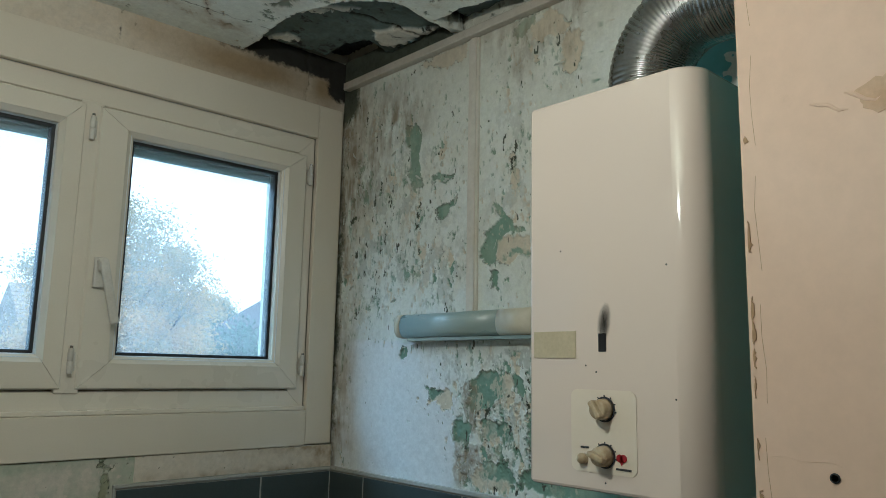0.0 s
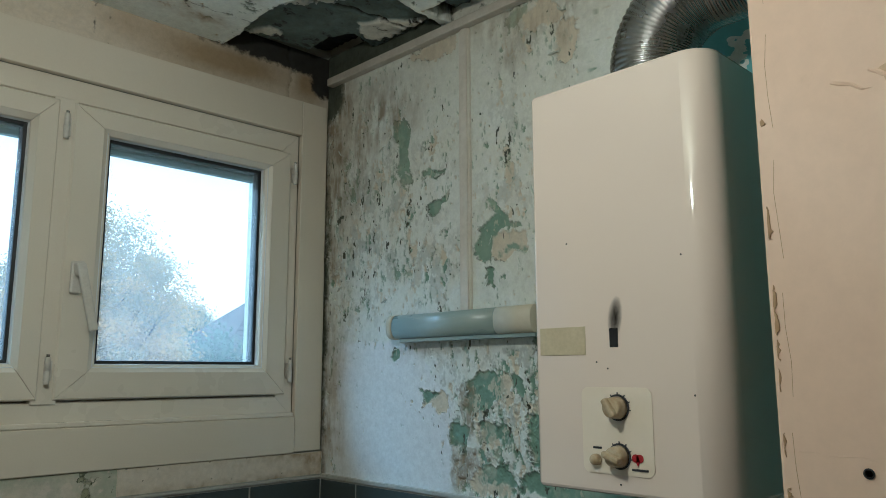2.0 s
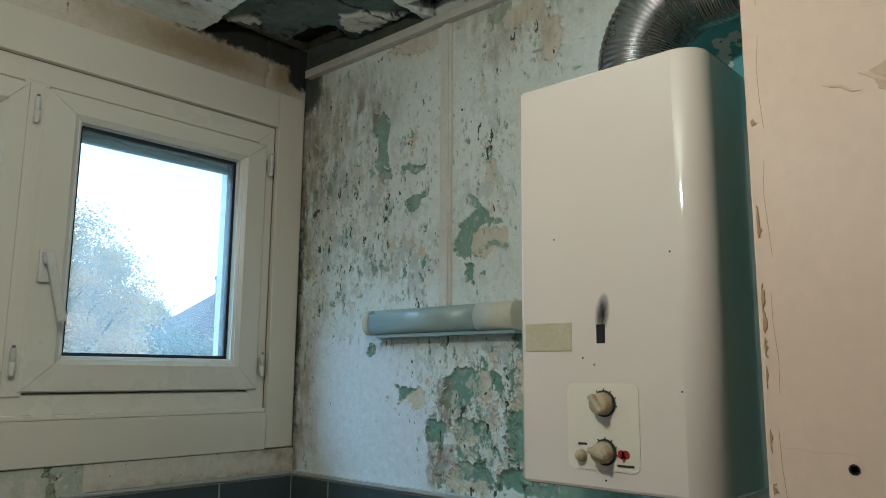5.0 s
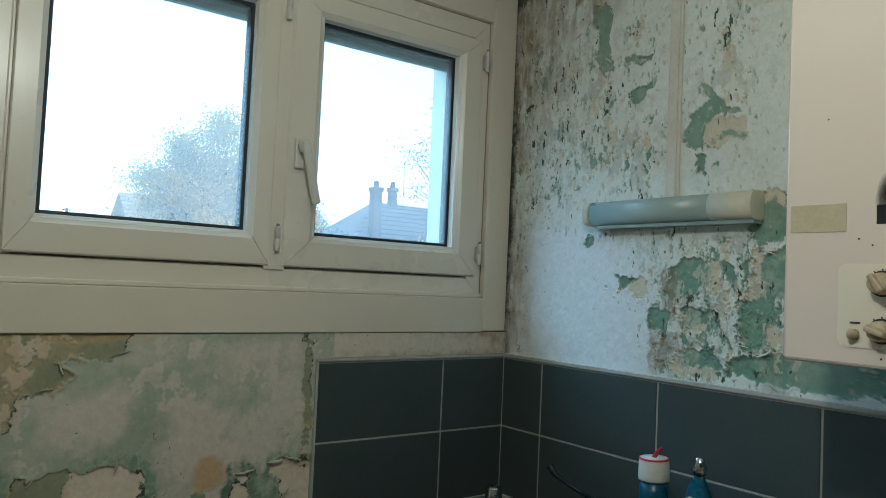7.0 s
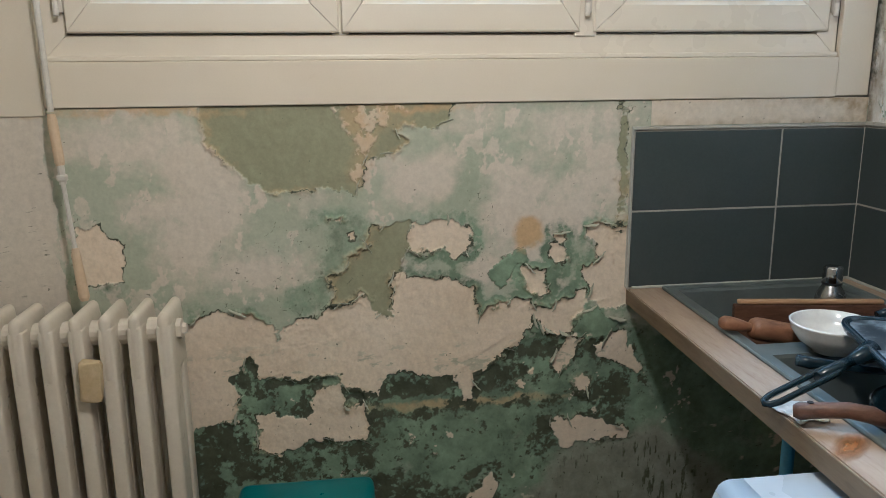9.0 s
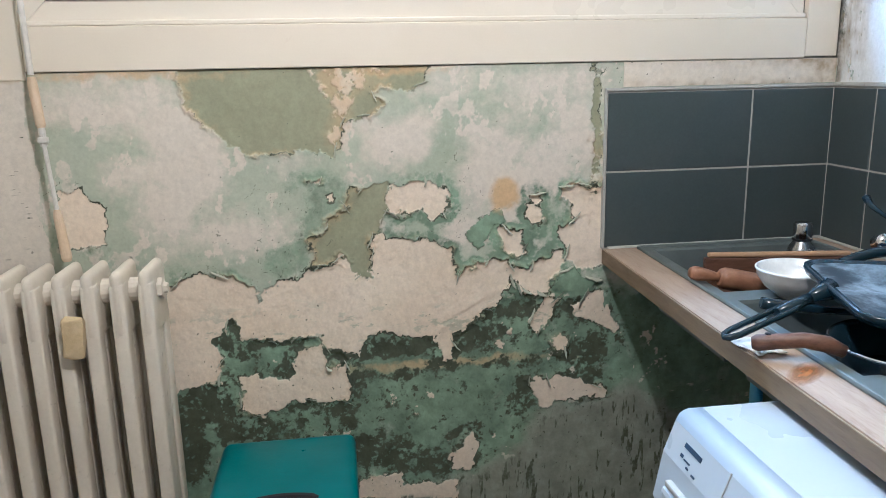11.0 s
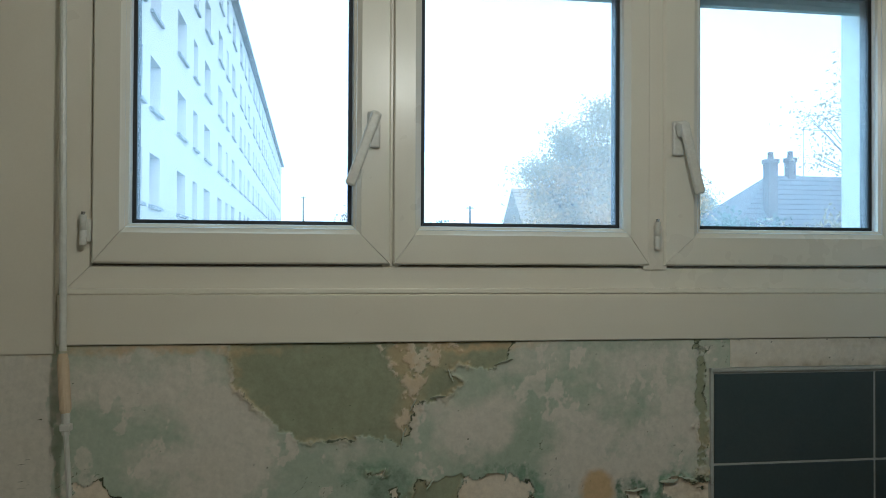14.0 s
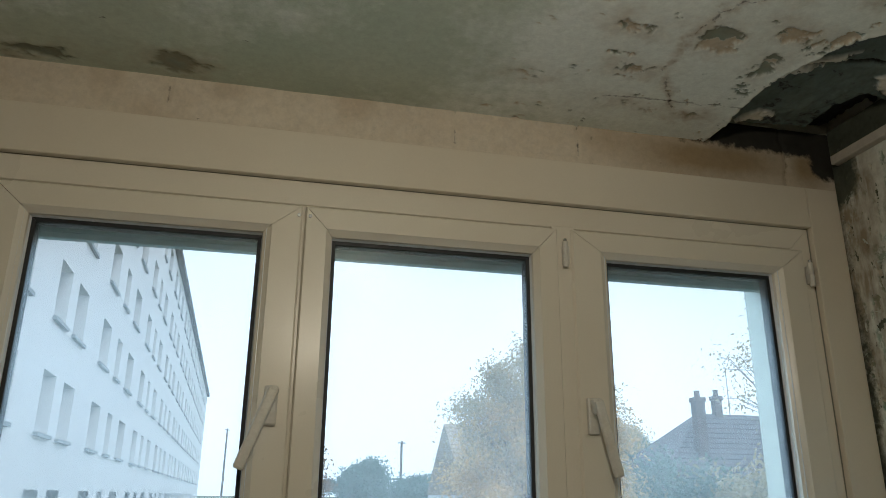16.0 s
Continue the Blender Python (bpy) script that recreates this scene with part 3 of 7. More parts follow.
CURL_B = [(-0.755, 0.82), (-0.705, 0.85), (-0.625, 0.805), (-0.66, 0.775), (-0.705, 0.755), (-0.755, 0.78)]
NICKS = [(-1.313, 1.064, 0.009, 0.010), (-0.804, 0.998, 0.016, 0.026), (-0.80, 1.045, 0.011, 0.010), (-1.36, 1.105, 0.012, 0.006), (-0.90, 0.655, 0.008, 0.009), (-0.87, 0.68, 0.006, 0.008), (-1.62, 0.79, 0.003, 0.003)]
DARK = [(-1.585, 0.70, 0.05, 0.03), (-1.565, 0.74, 0.018, 0.03), (-1.655, 0.54, 0.075, 0.05), (-1.185, 0.665, 0.10, 0.025), (-0.977, 0.675, 0.08, 0.035), (-0.86, 0.745, 0.075, 0.02), (-0.65, 0.60, 0.05, 0.06),
        (-1.22, 0.375, 0.09, 0.05), (-1.47, 0.725, 0.026, 0.022), (-1.32, 0.655, 0.03, 0.018), (-0.70, 0.745, 0.03, 0.02), (-1.43, 0.60, 0.05, 0.012), (-1.08, 0.34, 0.06, 0.04), (-1.19, 0.59, 0.1, 0.012),
        (-1.716, 0.435, 0.056, 0.12), (-1.555, 0.46, 0.12, 0.03), (-0.97, 0.60, 0.12, 0.008), (-0.84, 0.50, 0.02, 0.05), (-1.31, 0.48, 0.025, 0.03), (-1.04, 0.40, 0.02, 0.015)]
OCHRE = [(-0.883, 1.057, 0.036, 0.036)]
RUBBED = [(-1.86, 1.30, 0.13, 0.035), (-1.66, 1.235, 0.07, 0.045), (-1.70, 1.05, 0.06, 0.08), (-1.56, 0.985, 0.10, 0.035), (-0.75, 1.32, 0.10, 0.035), (-0.70, 1.22, 0.05, 0.08), (-1.66, 1.12, 0.07, 0.05), (-1.785, 1.29, 0.06, 0.05),
          (-0.92, 1.12, 0.06, 0.10), (-0.78, 1.1, 0.06, 0.06), (-1.14, 1.2, 0.03, 0.02), (-1.78, 1.14, 0.04, 0.03), (-0.87, 1.17, 0.06, 0.03), (-0.99, 0.98, 0.05, 0.05), (-2.3, 1.15, 0.3, 0.4)]

gx, gz = np.meshgrid(np.concatenate([np.arange(-2.745, -2.0, 0.012), np.arange(-2.0, -0.42, 0.0022), np.arange(-0.42, 0.0121, 0.008)]),
                     np.concatenate([np.arange(0.0, 0.24, 0.01), np.arange(0.24, 1.3741, 0.0022)]))
w1, w2, w3 = fbm(gx * 16, gz * 16, 3), fbm(gx * 16, gz * 16, 51), fbm(gx * 70, gz * 70, 23, 4, 0.7)
wu, wv = gx + 0.045 * w1 + 0.012 * fbm(gx * 60, gz * 60, 7), gz + 0.045 * w2 + 0.012 * fbm(gx * 60, gz * 60, 9)
su, sv = gx + 0.03 * fbm(gx * 34, gz * 34, 13, 4, 0.65), gz + 0.03 * fbm(gx * 34, gz * 34, 14, 4, 0.65)
torn = 0.014 * w3 + 0.026 * fbm(gx * 30, gz * 30, 19, 4, 0.65)
d_pl = np.minimum.reduce([patch(su, sv, q) for q in (MAIN, LOW, OVAL, SPOT, RIGHT, MID, WEDGE, DROP, CHIP, SHELF, FLAME, FOOT, FAR)] + [blobs(su, sv, NICKS)]) + torn
d_ol = np.minimum(np.minimum(patch(su, sv, OLIVE_TOP), patch(su, sv, OLIVE_LOW)), blobs(wu, wv, [(-0.645, 1.237, 0.012, 0.124)])) + torn
d_br, d_lf, d_gm = patch(su, sv, BROKEN) + torn, np.minimum.reduce([patch(su, sv, q) for q in (LEAF, CURL_A, CURL_B)]) + 0.7 * torn, patch(wu, wv, GREEN_MID) + torn
d_raw, d_dk = patch(wu, wv, RAW) + torn, blobs(wu, wv, DARK) + 0.05 * fbm(gx * 26, gz * 26, 77, 6, 0.72)
f1, f2, f4 = fbm(gx * 42, gz * 42, 31, 5, 0.7), fbm(gx * 110, gz * 110, 37, 3, 0.7), fbm(gx * 23, gz * 23, 43, 5, 0.65)
low = np.clip((0.80 - gz + 0.10 * w1 + np.clip(-gx - 1.6, 0, 0.3) * 0.3) / 0.03, 0, 1)          # the damp lower half has lost its light green coat
under = edge(d_ol, 0.0014)
raw = edge(d_raw + 0.03 * w1, 0.03)
islands = edge(0.235 - f4, 0.004) * low * (1 - raw)
broken = edge(d_br, 0.004) * edge(0.03 - f1 - 0.6 * w3, 0.02) * under * 0.8
plaster = np.maximum.reduce([edge(d_pl, 0.0012), islands * 0.85, broken])
bare = edge(d_pl, 0.0012)
scraped = edge(0.17 - fbm(gx * 19, gz * 48, 57, 5, 0.65), 0.02) * bare * np.clip(1 - np.abs(gz - 0.73) / 0.09, 0, 1)     # old paint left on the plaster
halo = np.exp(-((d_pl - 0.012) / 0.014) ** 2) * np.clip(1.3 - np.abs(gx + 0.92) / 0.36, 0, 1) * np.clip(1.3 - np.abs(gz - 0.93) / 0.22, 0, 1)
top_halo = np.exp(-((d_pl - 0.010) / 0.016) ** 2) * np.clip(0.4 + 3 * w1, 0, 1) * (gz > 0.8)
deep = np.maximum.reduce([low * (0.78 + 0.9 * w2 + 0.5 * f4), edge(d_lf, 0.002), 0.42 * edge(d_gm, 0.012), np.clip(halo * (0.85 + 2.6 * f1), 0, 0.95), np.clip(top_halo * 0.6, 0, 0.6)]) * (1 - plaster) * (1 - raw)
mottle = edge(0.12 - fbm(gx * 34, gz * 30, 143, 5, 0.75), 0.07) * np.clip(0.35 + 4.5 * fbm(gx * 6, gz * 6, 149), 0, 1)
ends = np.exp(-(np.maximum(d_pl, 0) / 0.03) ** 2) * low
mould = low * (0.8 * mottle + 0.5 * ends * edge(0.02 - f1, 0.05)) * (1 - raw) + edge(d_dk, 0.01) * np.clip(0.6 + 1.6 * f1 + 1.2 * f2, 0.1, 1)
mould = mould + 0.55 * edge(0.20 - f1, 0.05) * low * (1 - raw) + 0.35 * np.clip(f2 + 0.1, 0, 1) * low
drips = edge(0.15 - fbm(gx * 130, gz * 22, 41, 3, 0.6) - 0.5 * fbm(gx * 6, gz * 6, 45), 0.03) * edge(d_raw + 0.02, 0.03)
mould = mould * np.clip((-0.50 - gx + 0.2 * w1) / 0.1, 0.25, 1)          # little mould behind the worktop
mould = np.maximum(mould * (1 - bare), drips * 0.5 * (1 - bare))
crackle = np.exp(-(np.abs(fbm(gx * 15, gz * 15, 101, 4)) / 0.005) ** 2) * edge(-fbm(gx * 5, gz * 5, 111) + 0.07, 0.05)
lined = lambda d, w: np.exp(-((d - 0.001) / w) ** 2)
# dark line round torn paint: brown cracks, with the edge shadow painted in
rim = lined(d_pl, 0.0028) * np.clip(0.75 + 3.2 * w2, 0, 1.2) + lined(d_ol, 0.0026) * np.clip(0.5 + 3.5 * w1, 0, 1) + 0.7 * lined(d_lf, 0.002) + 0.75 * crackle * (1 - bare) + 0.5 * lined(d_gm, 0.002) * (w2 > 0)
mould = np.clip(np.maximum(mould, 0.9 * np.clip(rim - 0.2, 0, 1)), 0, 1)
mould = np.maximum(mould, edge(0.385 - f2 - 0.05 * low, 0.02) * 0.85)
rub = np.clip(edge(blobs(wu, wv, RUBBED) + 0.07 * fbm(gx * 14 + gz * 9, gz * 20 - gx * 6, 5, 5, 0.66) + 0.03 * f4, 0.05) * (0.8 + 0.9 * f4) + np.clip(2.2 * fbm(gx * 6, gz * 6, 63) - 0.05, 0, 0.4) + 0.45 * edge(0.13 - fbm(gx * 26, gz * 18, 67, 5, 0.6), 0.02), 0, 0.95)
rub = np.where(gx < -1.98 + 0.06 * w1, np.maximum(rub, 0.75), rub) * (1 - low * 0.85) * (1 - 0.6 * edge(d_gm, 0.02))
streak = blobs(wu, wv, [(-1.05, 0.612, 0.22, 0.010), (-1.16, 1.365, 0.1, 0.010), (-1.78, 1.365, 0.18, 0.008)]) + 0.02 * f1
ochre = np.maximum(edge(blobs(wu, wv, OCHRE), 0.008), 0.7 * edge(streak, 0.006))
ochre = np.maximum(ochre, 0.45 * np.exp(-(d_ol / 0.009) ** 2) * np.clip(0.3 + 4 * w2, 0, 1) + 0.5 * edge(d_br, 0.02) * edge(-0.04 - f4, 0.05) + 0.35 * np.exp(-(d_pl / 0.007) ** 2) * np.clip(4 * w1, 0, 1))
trowel = np.clip(fbm(gx * 7 + gz * 5, gz * 30 - gx * 16, 91, 3), 0, 1) * 3.2 * np.clip(4 * fbm(gx * 6, gz * 6, 97) + 0.3, 0, 1)
curl = np.clip(0.25 + 4 * w1, 0, 1)
relief = 0.0058 * (1 - bare) * (1 - low) * (1 - 0.5 * under) + 0.0026 * bare - 0.001 * mould * low + 0.0024 * fbm(gx * 22, gz * 22, 12) + 0.0022 * f2 * (1 - 0.7 * bare) * low + 0.003 * f4 * low * (1 - bare) \
    + 0.0055 * np.exp(-((d_pl - 0.004) / 0.005) ** 2) * curl + 0.005 * np.exp(-((d_ol - 0.004) / 0.005) ** 2) * np.clip(0.3 + 4 * w2, 0, 1) + 0.0024 * trowel * bare + 0.0022 * w3 * bare + 0.003 * edge(d_lf, 0.003) + 0.003 * broken \
    + 0.0012 * edge(0.2 - fbm(gx * 9 + gz * 3, gz * 26 - gx * 8, 93, 4), 0.08) * bare
sheet("plaster_coat", gx, gz, (gx, 0.004 - relief, gz), (plaster * (1 - 0.7 * scraped), np.maximum(under, 0.7 * scraped), mould, deep), (ochre, rub, raw * (1 - plaster)), M["north_coat"], wall_north)["label"] = "peeling green and olive paint over cream plaster"

# curled edges of the paint, thin slivers standing off the wall
def paint_flaps(u, v, d, keep, count, apart, lengths, widths, place, material, parent, seed):
    """Slivers of paint along the border d = 0, bending off the wall; place(u, v, off) gives the point."""
    r = random.Random(seed)
    rows, cols = np.nonzero((np.abs(d) < 0.0022) & keep)
    gv, gu = np.gradient(d)
    order, taken = list(range(len(rows))), []
    r.shuffle(order)
    for o in order:
        i, j = rows[o], cols[o]
        p = Vector((u[i, j], v[i, j]))
        n = Vector((gu[i, j], gv[i, j]))
        if n.length < 1e-9 or any((p - q).length < apart for q in taken):
            continue
        taken.append(p)
        n.normalize()
        t, ln, wd = Vector((-n.y, n.x)), r.uniform(*lengths), r.uniform(*widths)
        lift = r.uniform(0.25, 0.7)
        bm, strips = bmesh.new(), []
        for a in range(9):
            f = a / 8
            w = wd * math.sin(math.pi * (0.06 + 0.88 * f)) ** 0.6 * r.uniform(0.75, 1.2)
            base = p + t * (f - 0.5) * ln + n * (0.002 + r.uniform(-0.001, 0.001))
            strips.append([bm.verts.new(place(*(base - n * w * h * (1 - 0.35 * h)), 0.0055 + lift * w * h * h)) for h in (0.0, 0.5, 1.0)])
        for a, b in zip(strips, strips[1:]):
            for h in range(2):
                bm.faces.new((a[h], a[h + 1], b[h + 1], b[h]))
        ex = bmesh.ops.extrude_face_region(bm, geom=bm.faces[:])
        shift = place(0, 0, 0.0009) - place(0, 0, 0)
        for q in ex["geom"]:
            if isinstance(q, bmesh.types.BMVert):
                q.co += shift
        part("paint_flap", bm, material, parent, "curling flap of old paint", True)
        if len(taken) == count:
            break


on_north = lambda a, b, off: Vector((a, -off, b))
paint_flaps(gx, gz, d_pl, (w1 > 0.02) & (gx > -1.75) & (gx < -0.6) & (gz > 0.5), 46, 0.045, (0.018, 0.05), (0.004, 0.010), on_north, M["flap"], wall_north, 7)
paint_flaps(gx, gz, d_ol, (gx > -1.36) & (gx < -1.06) & (gz > 0.86) & (gz < 1.36), 12, 0.05, (0.02, 0.045), (0.004, 0.008), on_north, M["flap"], wall_north, 8)
paint_flaps(gx, gz, d_lf, (gx > -0.9) & (gz < 0.87), 7, 0.04, (0.03, 0.06), (0.008, 0.014), on_north, M["flap"], wall_north, 9)

# lintel strip between casing and ceiling, and the strip of wall left of the casing
lx, lz = np.meshgrid(np.arange(-2.745, 0.0121, 0.006), np.arange(2.37, 2.561, 0.006))
crk = np.minimum.reduce([np.abs(lx - c + 0.012 * fbm(lz * 30, lx * 0 + c, 4)) for c in (-1.62, -0.70, -0.66, -1.0)] + [np.abs(lx + 0.14 + 0.02 * fbm(lz * 40, lx * 0, 8)) * 0.4])
brown = edge(blobs(lx, lz + 0.02 * fbm(lx * 9, lz * 20, 2), [(-0.34, 2.45, 0.22, 0.05), (-0.08, 2.45, 0.05, 0.05)]), 0.03)
# dark patch at the right end: mould plus the broken corner's shadow, painted in
sheet("plaster_coat", lx, lz, (lx, 0.006 - 0.003 * fbm(lx * 12, lz * 12, 5) + 0.006 * edge(crk - 0.001, 0.002) - 0.004 * brown, lz),
      (0, np.clip(fbm(lx * 8, lz * 8, 66) * 2, 0, 0.6), np.maximum(edge(crk - 0.0008, 0.002) * 0.55, edge(blobs(lx, lz, [(0.0, 2.49, 0.06, 0.06), (-0.18, 2.54, 0.26, 0.05)]) + 0.03 * fbm(lx * 20, lz * 20, 3), 0.018))),
      (brown, 0.3 + 0 * lx, 0), M["lintel_coat"], wall_north)
lx, lz = np.meshgrid(np.arange(-2.745, -2.079, 0.009), np.arange(1.36, 2.38, 0.009))
sheet("plaster_coat", lx, lz, (lx, 0.006 - 0.002 * fbm(lx * 10, lz * 10, 15), lz), (0, 0, edge(blobs(lx, lz, [(-2.2, 1.36, 0.1, 0.02)]) + 0.02 * fbm(lx * 30, lz * 30, 6), 0.01)),
      (0, 0.1, 0), M["left_coat"], wall_north)
# plaster strip over the tiles
part("plaster_strip", box(-0.578, -0.002, -0.003, 0.01, 1.312, 1.374, 0.002), M["casing"], wall_north, "cream plaster strip over the tiles")
lx, lz = np.meshgrid(np.arange(-0.577, -0.0029, 0.003), np.arange(1.3125, 1.3736, 0.003))
rusty = np.clip(edge(blobs(lx, lz, [(-0.01, 1.34, 0.05, 0.04), (-0.25, 1.314, 0.2, 0.006), (-0.12, 1.372, 0.1, 0.008)]) + 0.03 * fbm(lx * 40, lz * 40, 8), 0.012) * (0.6 + 2 * fbm(lx * 60, lz * 60, 18)), 0, 0.9)
sheet("plaster_coat", lx, lz, (lx, -0.0045 - 0.0012 * fbm(lx * 40, lz * 40, 25), lz), (edge(0.16 - fbm(lx * 22, lz * 40, 31), 0.02) * 0.7, 0, edge(0.3 - fbm(lx * 70, lz * 70, 36), 0.02) * 0.8), (rusty, 0.5, 0), M["lintel_coat"], wall_north)

# worn coats of the east wall
E_TORN = [[(-0.31, 2.28), (-0.35, 2.285), (-0.375, 2.24), (-0.36, 2.18), (-0.38, 2.1), (-0.335, 2.085), (-0.315, 2.13), (-0.325, 2.195), (-0.3, 2.24)],
          [(-0.415, 2.115), (-0.51, 2.11), (-0.505, 2.09), (-0.425, 2.095)], [(-0.44, 1.995), (-0.445, 2.025), (-0.515, 2.04), (-0.51, 2.025), (-0.465, 1.995)],
          [(-0.65, 2.0), (-0.68, 2.0), (-0.715, 1.94), (-0.755, 1.92), (-0.7, 1.925), (-0.685, 1.95)], [(-0.715, 2.435), (-0.74, 2.45), (-0.79, 2.455), (-0.755, 2.41), (-0.735, 2.405), (-0.72, 2.395)]]
E_TORN_LOW = [[(-0.605, 1.89), (-0.63, 1.935), (-0.685, 1.97), (-0.72, 1.93), (-0.66, 1.905), (-0.65, 1.855), (-0.62, 1.855)], [(-0.64, 1.84), (-0.67, 1.835), (-0.66, 1.795), (-0.645, 1.8)],
              [(-0.41, 1.555), (-0.45, 1.55), (-0.48, 1.545), (-0.435, 1.515)], [(-0.58, 1.575), (-0.63, 1.605), (-0.685, 1.585), (-0.705, 1.54), (-0.665, 1.535), (-0.635, 1.51), (-0.6, 1.5), (-0.575, 1.52)],
              [(-0.715, 1.6), (-0.745, 1.585), (-0.76, 1.515), (-0.725, 1.545)], [(-0.62, 1.48), (-0.705, 1.475), (-0.695, 1.435), (-0.625, 1.44)], [(-0.52, 1.475), (-0.58, 1.465), (-0.565, 1.43), (-0.525, 1.425)]]
E_TAN = [[(-0.755, 2.435), (-0.84, 2.45), (-0.895, 2.395), (-0.84, 2.375), (-0.77, 2.39)], [(-0.35, 2.455), (-0.55, 2.455), (-0.545, 2.41), (-0.455, 2.41), (-0.36, 2.445)],
         [(-0.65, 1.925), (-0.77, 1.915), (-0.77, 1.87), (-0.705, 1.85), (-0.655, 1.87)], [(-0.685, 1.6), (-0.715, 1.6), (-0.715, 1.54), (-0.695, 1.525)]]
E_BROWN = [[(-0.555, 1.57), (-0.59, 1.57), (-0.6, 1.465), (-0.58, 1.44), (-0.55, 1.505)], [(-0.525, 1.425), (-0.605, 1.42), (-0.615, 1.375), (-0.55, 1.315), (-0.52, 1.325)]]
E_WHITE = [(-0.08, 1.65), (-0.36, 1.645), (-0.51, 1.51), (-0.495, 1.26), (-0.085, 1.26)]
E_GREEN = [(-0.32, 1.64, 0.014, 0.02), (-0.82, 1.68, 0.05, 0.05), (-0.85, 1.57, 0.05, 0.05), (-0.9, 1.36, 0.18, 0.035), (-0.79, 1.46, 0.04, 0.06), (-0.725, 1.872, 0.04, 0.012), (-0.67, 1.365, 0.05, 0.03)]
E_CREAM = [(-0.887, 2.327, 0.03, 0.05), (-0.65, 1.34, 0.06, 0.03), (-0.47, 1.525, 0.04, 0.02), (-0.835, 1.72, 0.04, 0.03), (-0.80, 1.55, 0.02, 0.07), (-0.715, 2.06, 0.012, 0.035)]
E_STAIN = [(-0.735, 2.42, 0.025, 0.05), (-0.85, 2.385, 0.05, 0.025), (-0.80, 2.455, 0.09, 0.015), (-0.015, 1.45, 0.04, 0.17), (-0.01, 1.75, 0.03, 0.2), (-0.02, 2.327, 0.09, 0.17), (-0.02, 2.024, 0.04, 0.3), (-0.01, 1.615, 0.02, 0.25), (-0.254, 2.31, 0.1, 0.07), (-0.12, 2.2, 0.07, 0.1)]
E_FLAKE = [(-0.10, 2.02, 0.13, 0.36), (-0.26, 1.98, 0.2, 0.26), (-0.42, 1.86, 0.14, 0.14), (-0.06, 1.62, 0.05, 0.3), (-0.46, 2.17, 0.09, 0.08), (-0.2, 2.33, 0.14, 0.07), (-0.65, 1.46, 0.15, 0.15), (-0.8, 1.45, 0.12, 0.15),
           (-0.82, 2.36, 0.12, 0.12), (-0.72, 2.05, 0.08, 0.2), (-0.2, 1.5, 0.14, 0.025), (-0.52, 1.64, 0.22, 0.035), (-0.48, 1.55, 0.08, 0.06)]
ey, ez = np.meshgrid(np.concatenate([np.arange(-1.42, -0.92, 0.01), np.arange(-0.92, 0.0051, 0.002)]), np.arange(1.29, 2.562, 0.0021))
v1, v2, v3 = fbm(ey * 18, ez * 18, 203), fbm(ey * 18, ez * 18, 251), fbm(ey * 60, ez * 60, 223, 4, 0.7)
ru, rv = ey + 0.03 * v1 + 0.01 * v3, ez + 0.04 * v2 + 0.01 * fbm(ey * 60, ez * 60, 209)
jag = 0.03 * fbm(ey * 34, ez * 34, 213, 4, 0.68) + 0.014 * v3
pu_, pv_ = ey + 0.02 * v1 + 0.008 * v3, ez + 0.02 * v2
d_g = np.minimum.reduce([blobs(ru, rv, E_GREEN)] + [patch(pu_, pv_, q) for q in E_TORN + E_TORN_LOW]) + 0.9 * jag
d_c = np.minimum.reduce([blobs(ru, rv, E_CREAM)] + [patch(pu_, pv_, q) for q in E_TAN]) + 1.3 * jag
d_b, d_w = np.minimum.reduce([patch(pu_, pv_, q) for q in E_BROWN]) + jag, patch(ru, rv, E_WHITE)
zone = edge(blobs(ru, rv, E_FLAKE, 2.0), 0.09)
tear, small = fbm(ey * 46, ez * 21, 231, 5, 0.68), fbm(ey * 120, ez * 52, 237, 3, 0.65)
low_zone = edge(blobs(ru, rv, [(-0.72, 1.46, 0.24, 0.17)], 2.2), 0.05)
clean = edge(d_w, 0.03)
d_chip = 0.315 - 0.20 * zone - 0.11 * low_zone + 0.13 * clean - tear - 0.35 * small
chips = edge(d_chip, 0.016)
crumbs = edge(0.285 - 0.13 * zone - 0.06 * low_zone + 0.1 * clean - small, 0.02)
deep = edge(0.36 - 0.15 * zone - 0.03 * low_zone + 0.05 * clean - fbm(ey * 75 + 3, ez * 28, 261, 4, 0.68), 0.014)
pick = v1 + 0.6 * fbm(ey * 33, ez * 20, 243, 3)
green = np.maximum(edge(d_g, 0.0016), np.maximum(chips, 0.7 * crumbs) * (pick > -0.05))
cream = np.maximum(edge(d_c, 0.002) * (1 - edge(d_g + 0.004, 0.002)), np.maximum(chips, 0.8 * crumbs) * (pick <= -0.05)) * (1 - 0.3 * green)
cream = np.maximum(cream, 0.4 * zone * edge(0.08 - fbm(ey * 20, ez * 13, 247, 5, 0.66), 0.05) * (1 - clean))
grey = np.clip(zone + low_zone, 0, 1) * edge(0.07 - fbm(ey * 30, ez * 19, 253, 5, 0.7), 0.03) * (1 - clean)
brown_top = np.clip((ey + 0.15 + 0.16 * v1) / 0.10, 0, 1) * np.clip((ez - 1.86 + 0.3 * v2) / 0.22, 0, 1)
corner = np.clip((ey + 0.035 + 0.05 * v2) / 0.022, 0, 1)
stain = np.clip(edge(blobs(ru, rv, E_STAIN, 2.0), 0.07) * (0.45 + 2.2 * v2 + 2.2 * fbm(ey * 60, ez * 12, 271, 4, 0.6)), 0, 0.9)
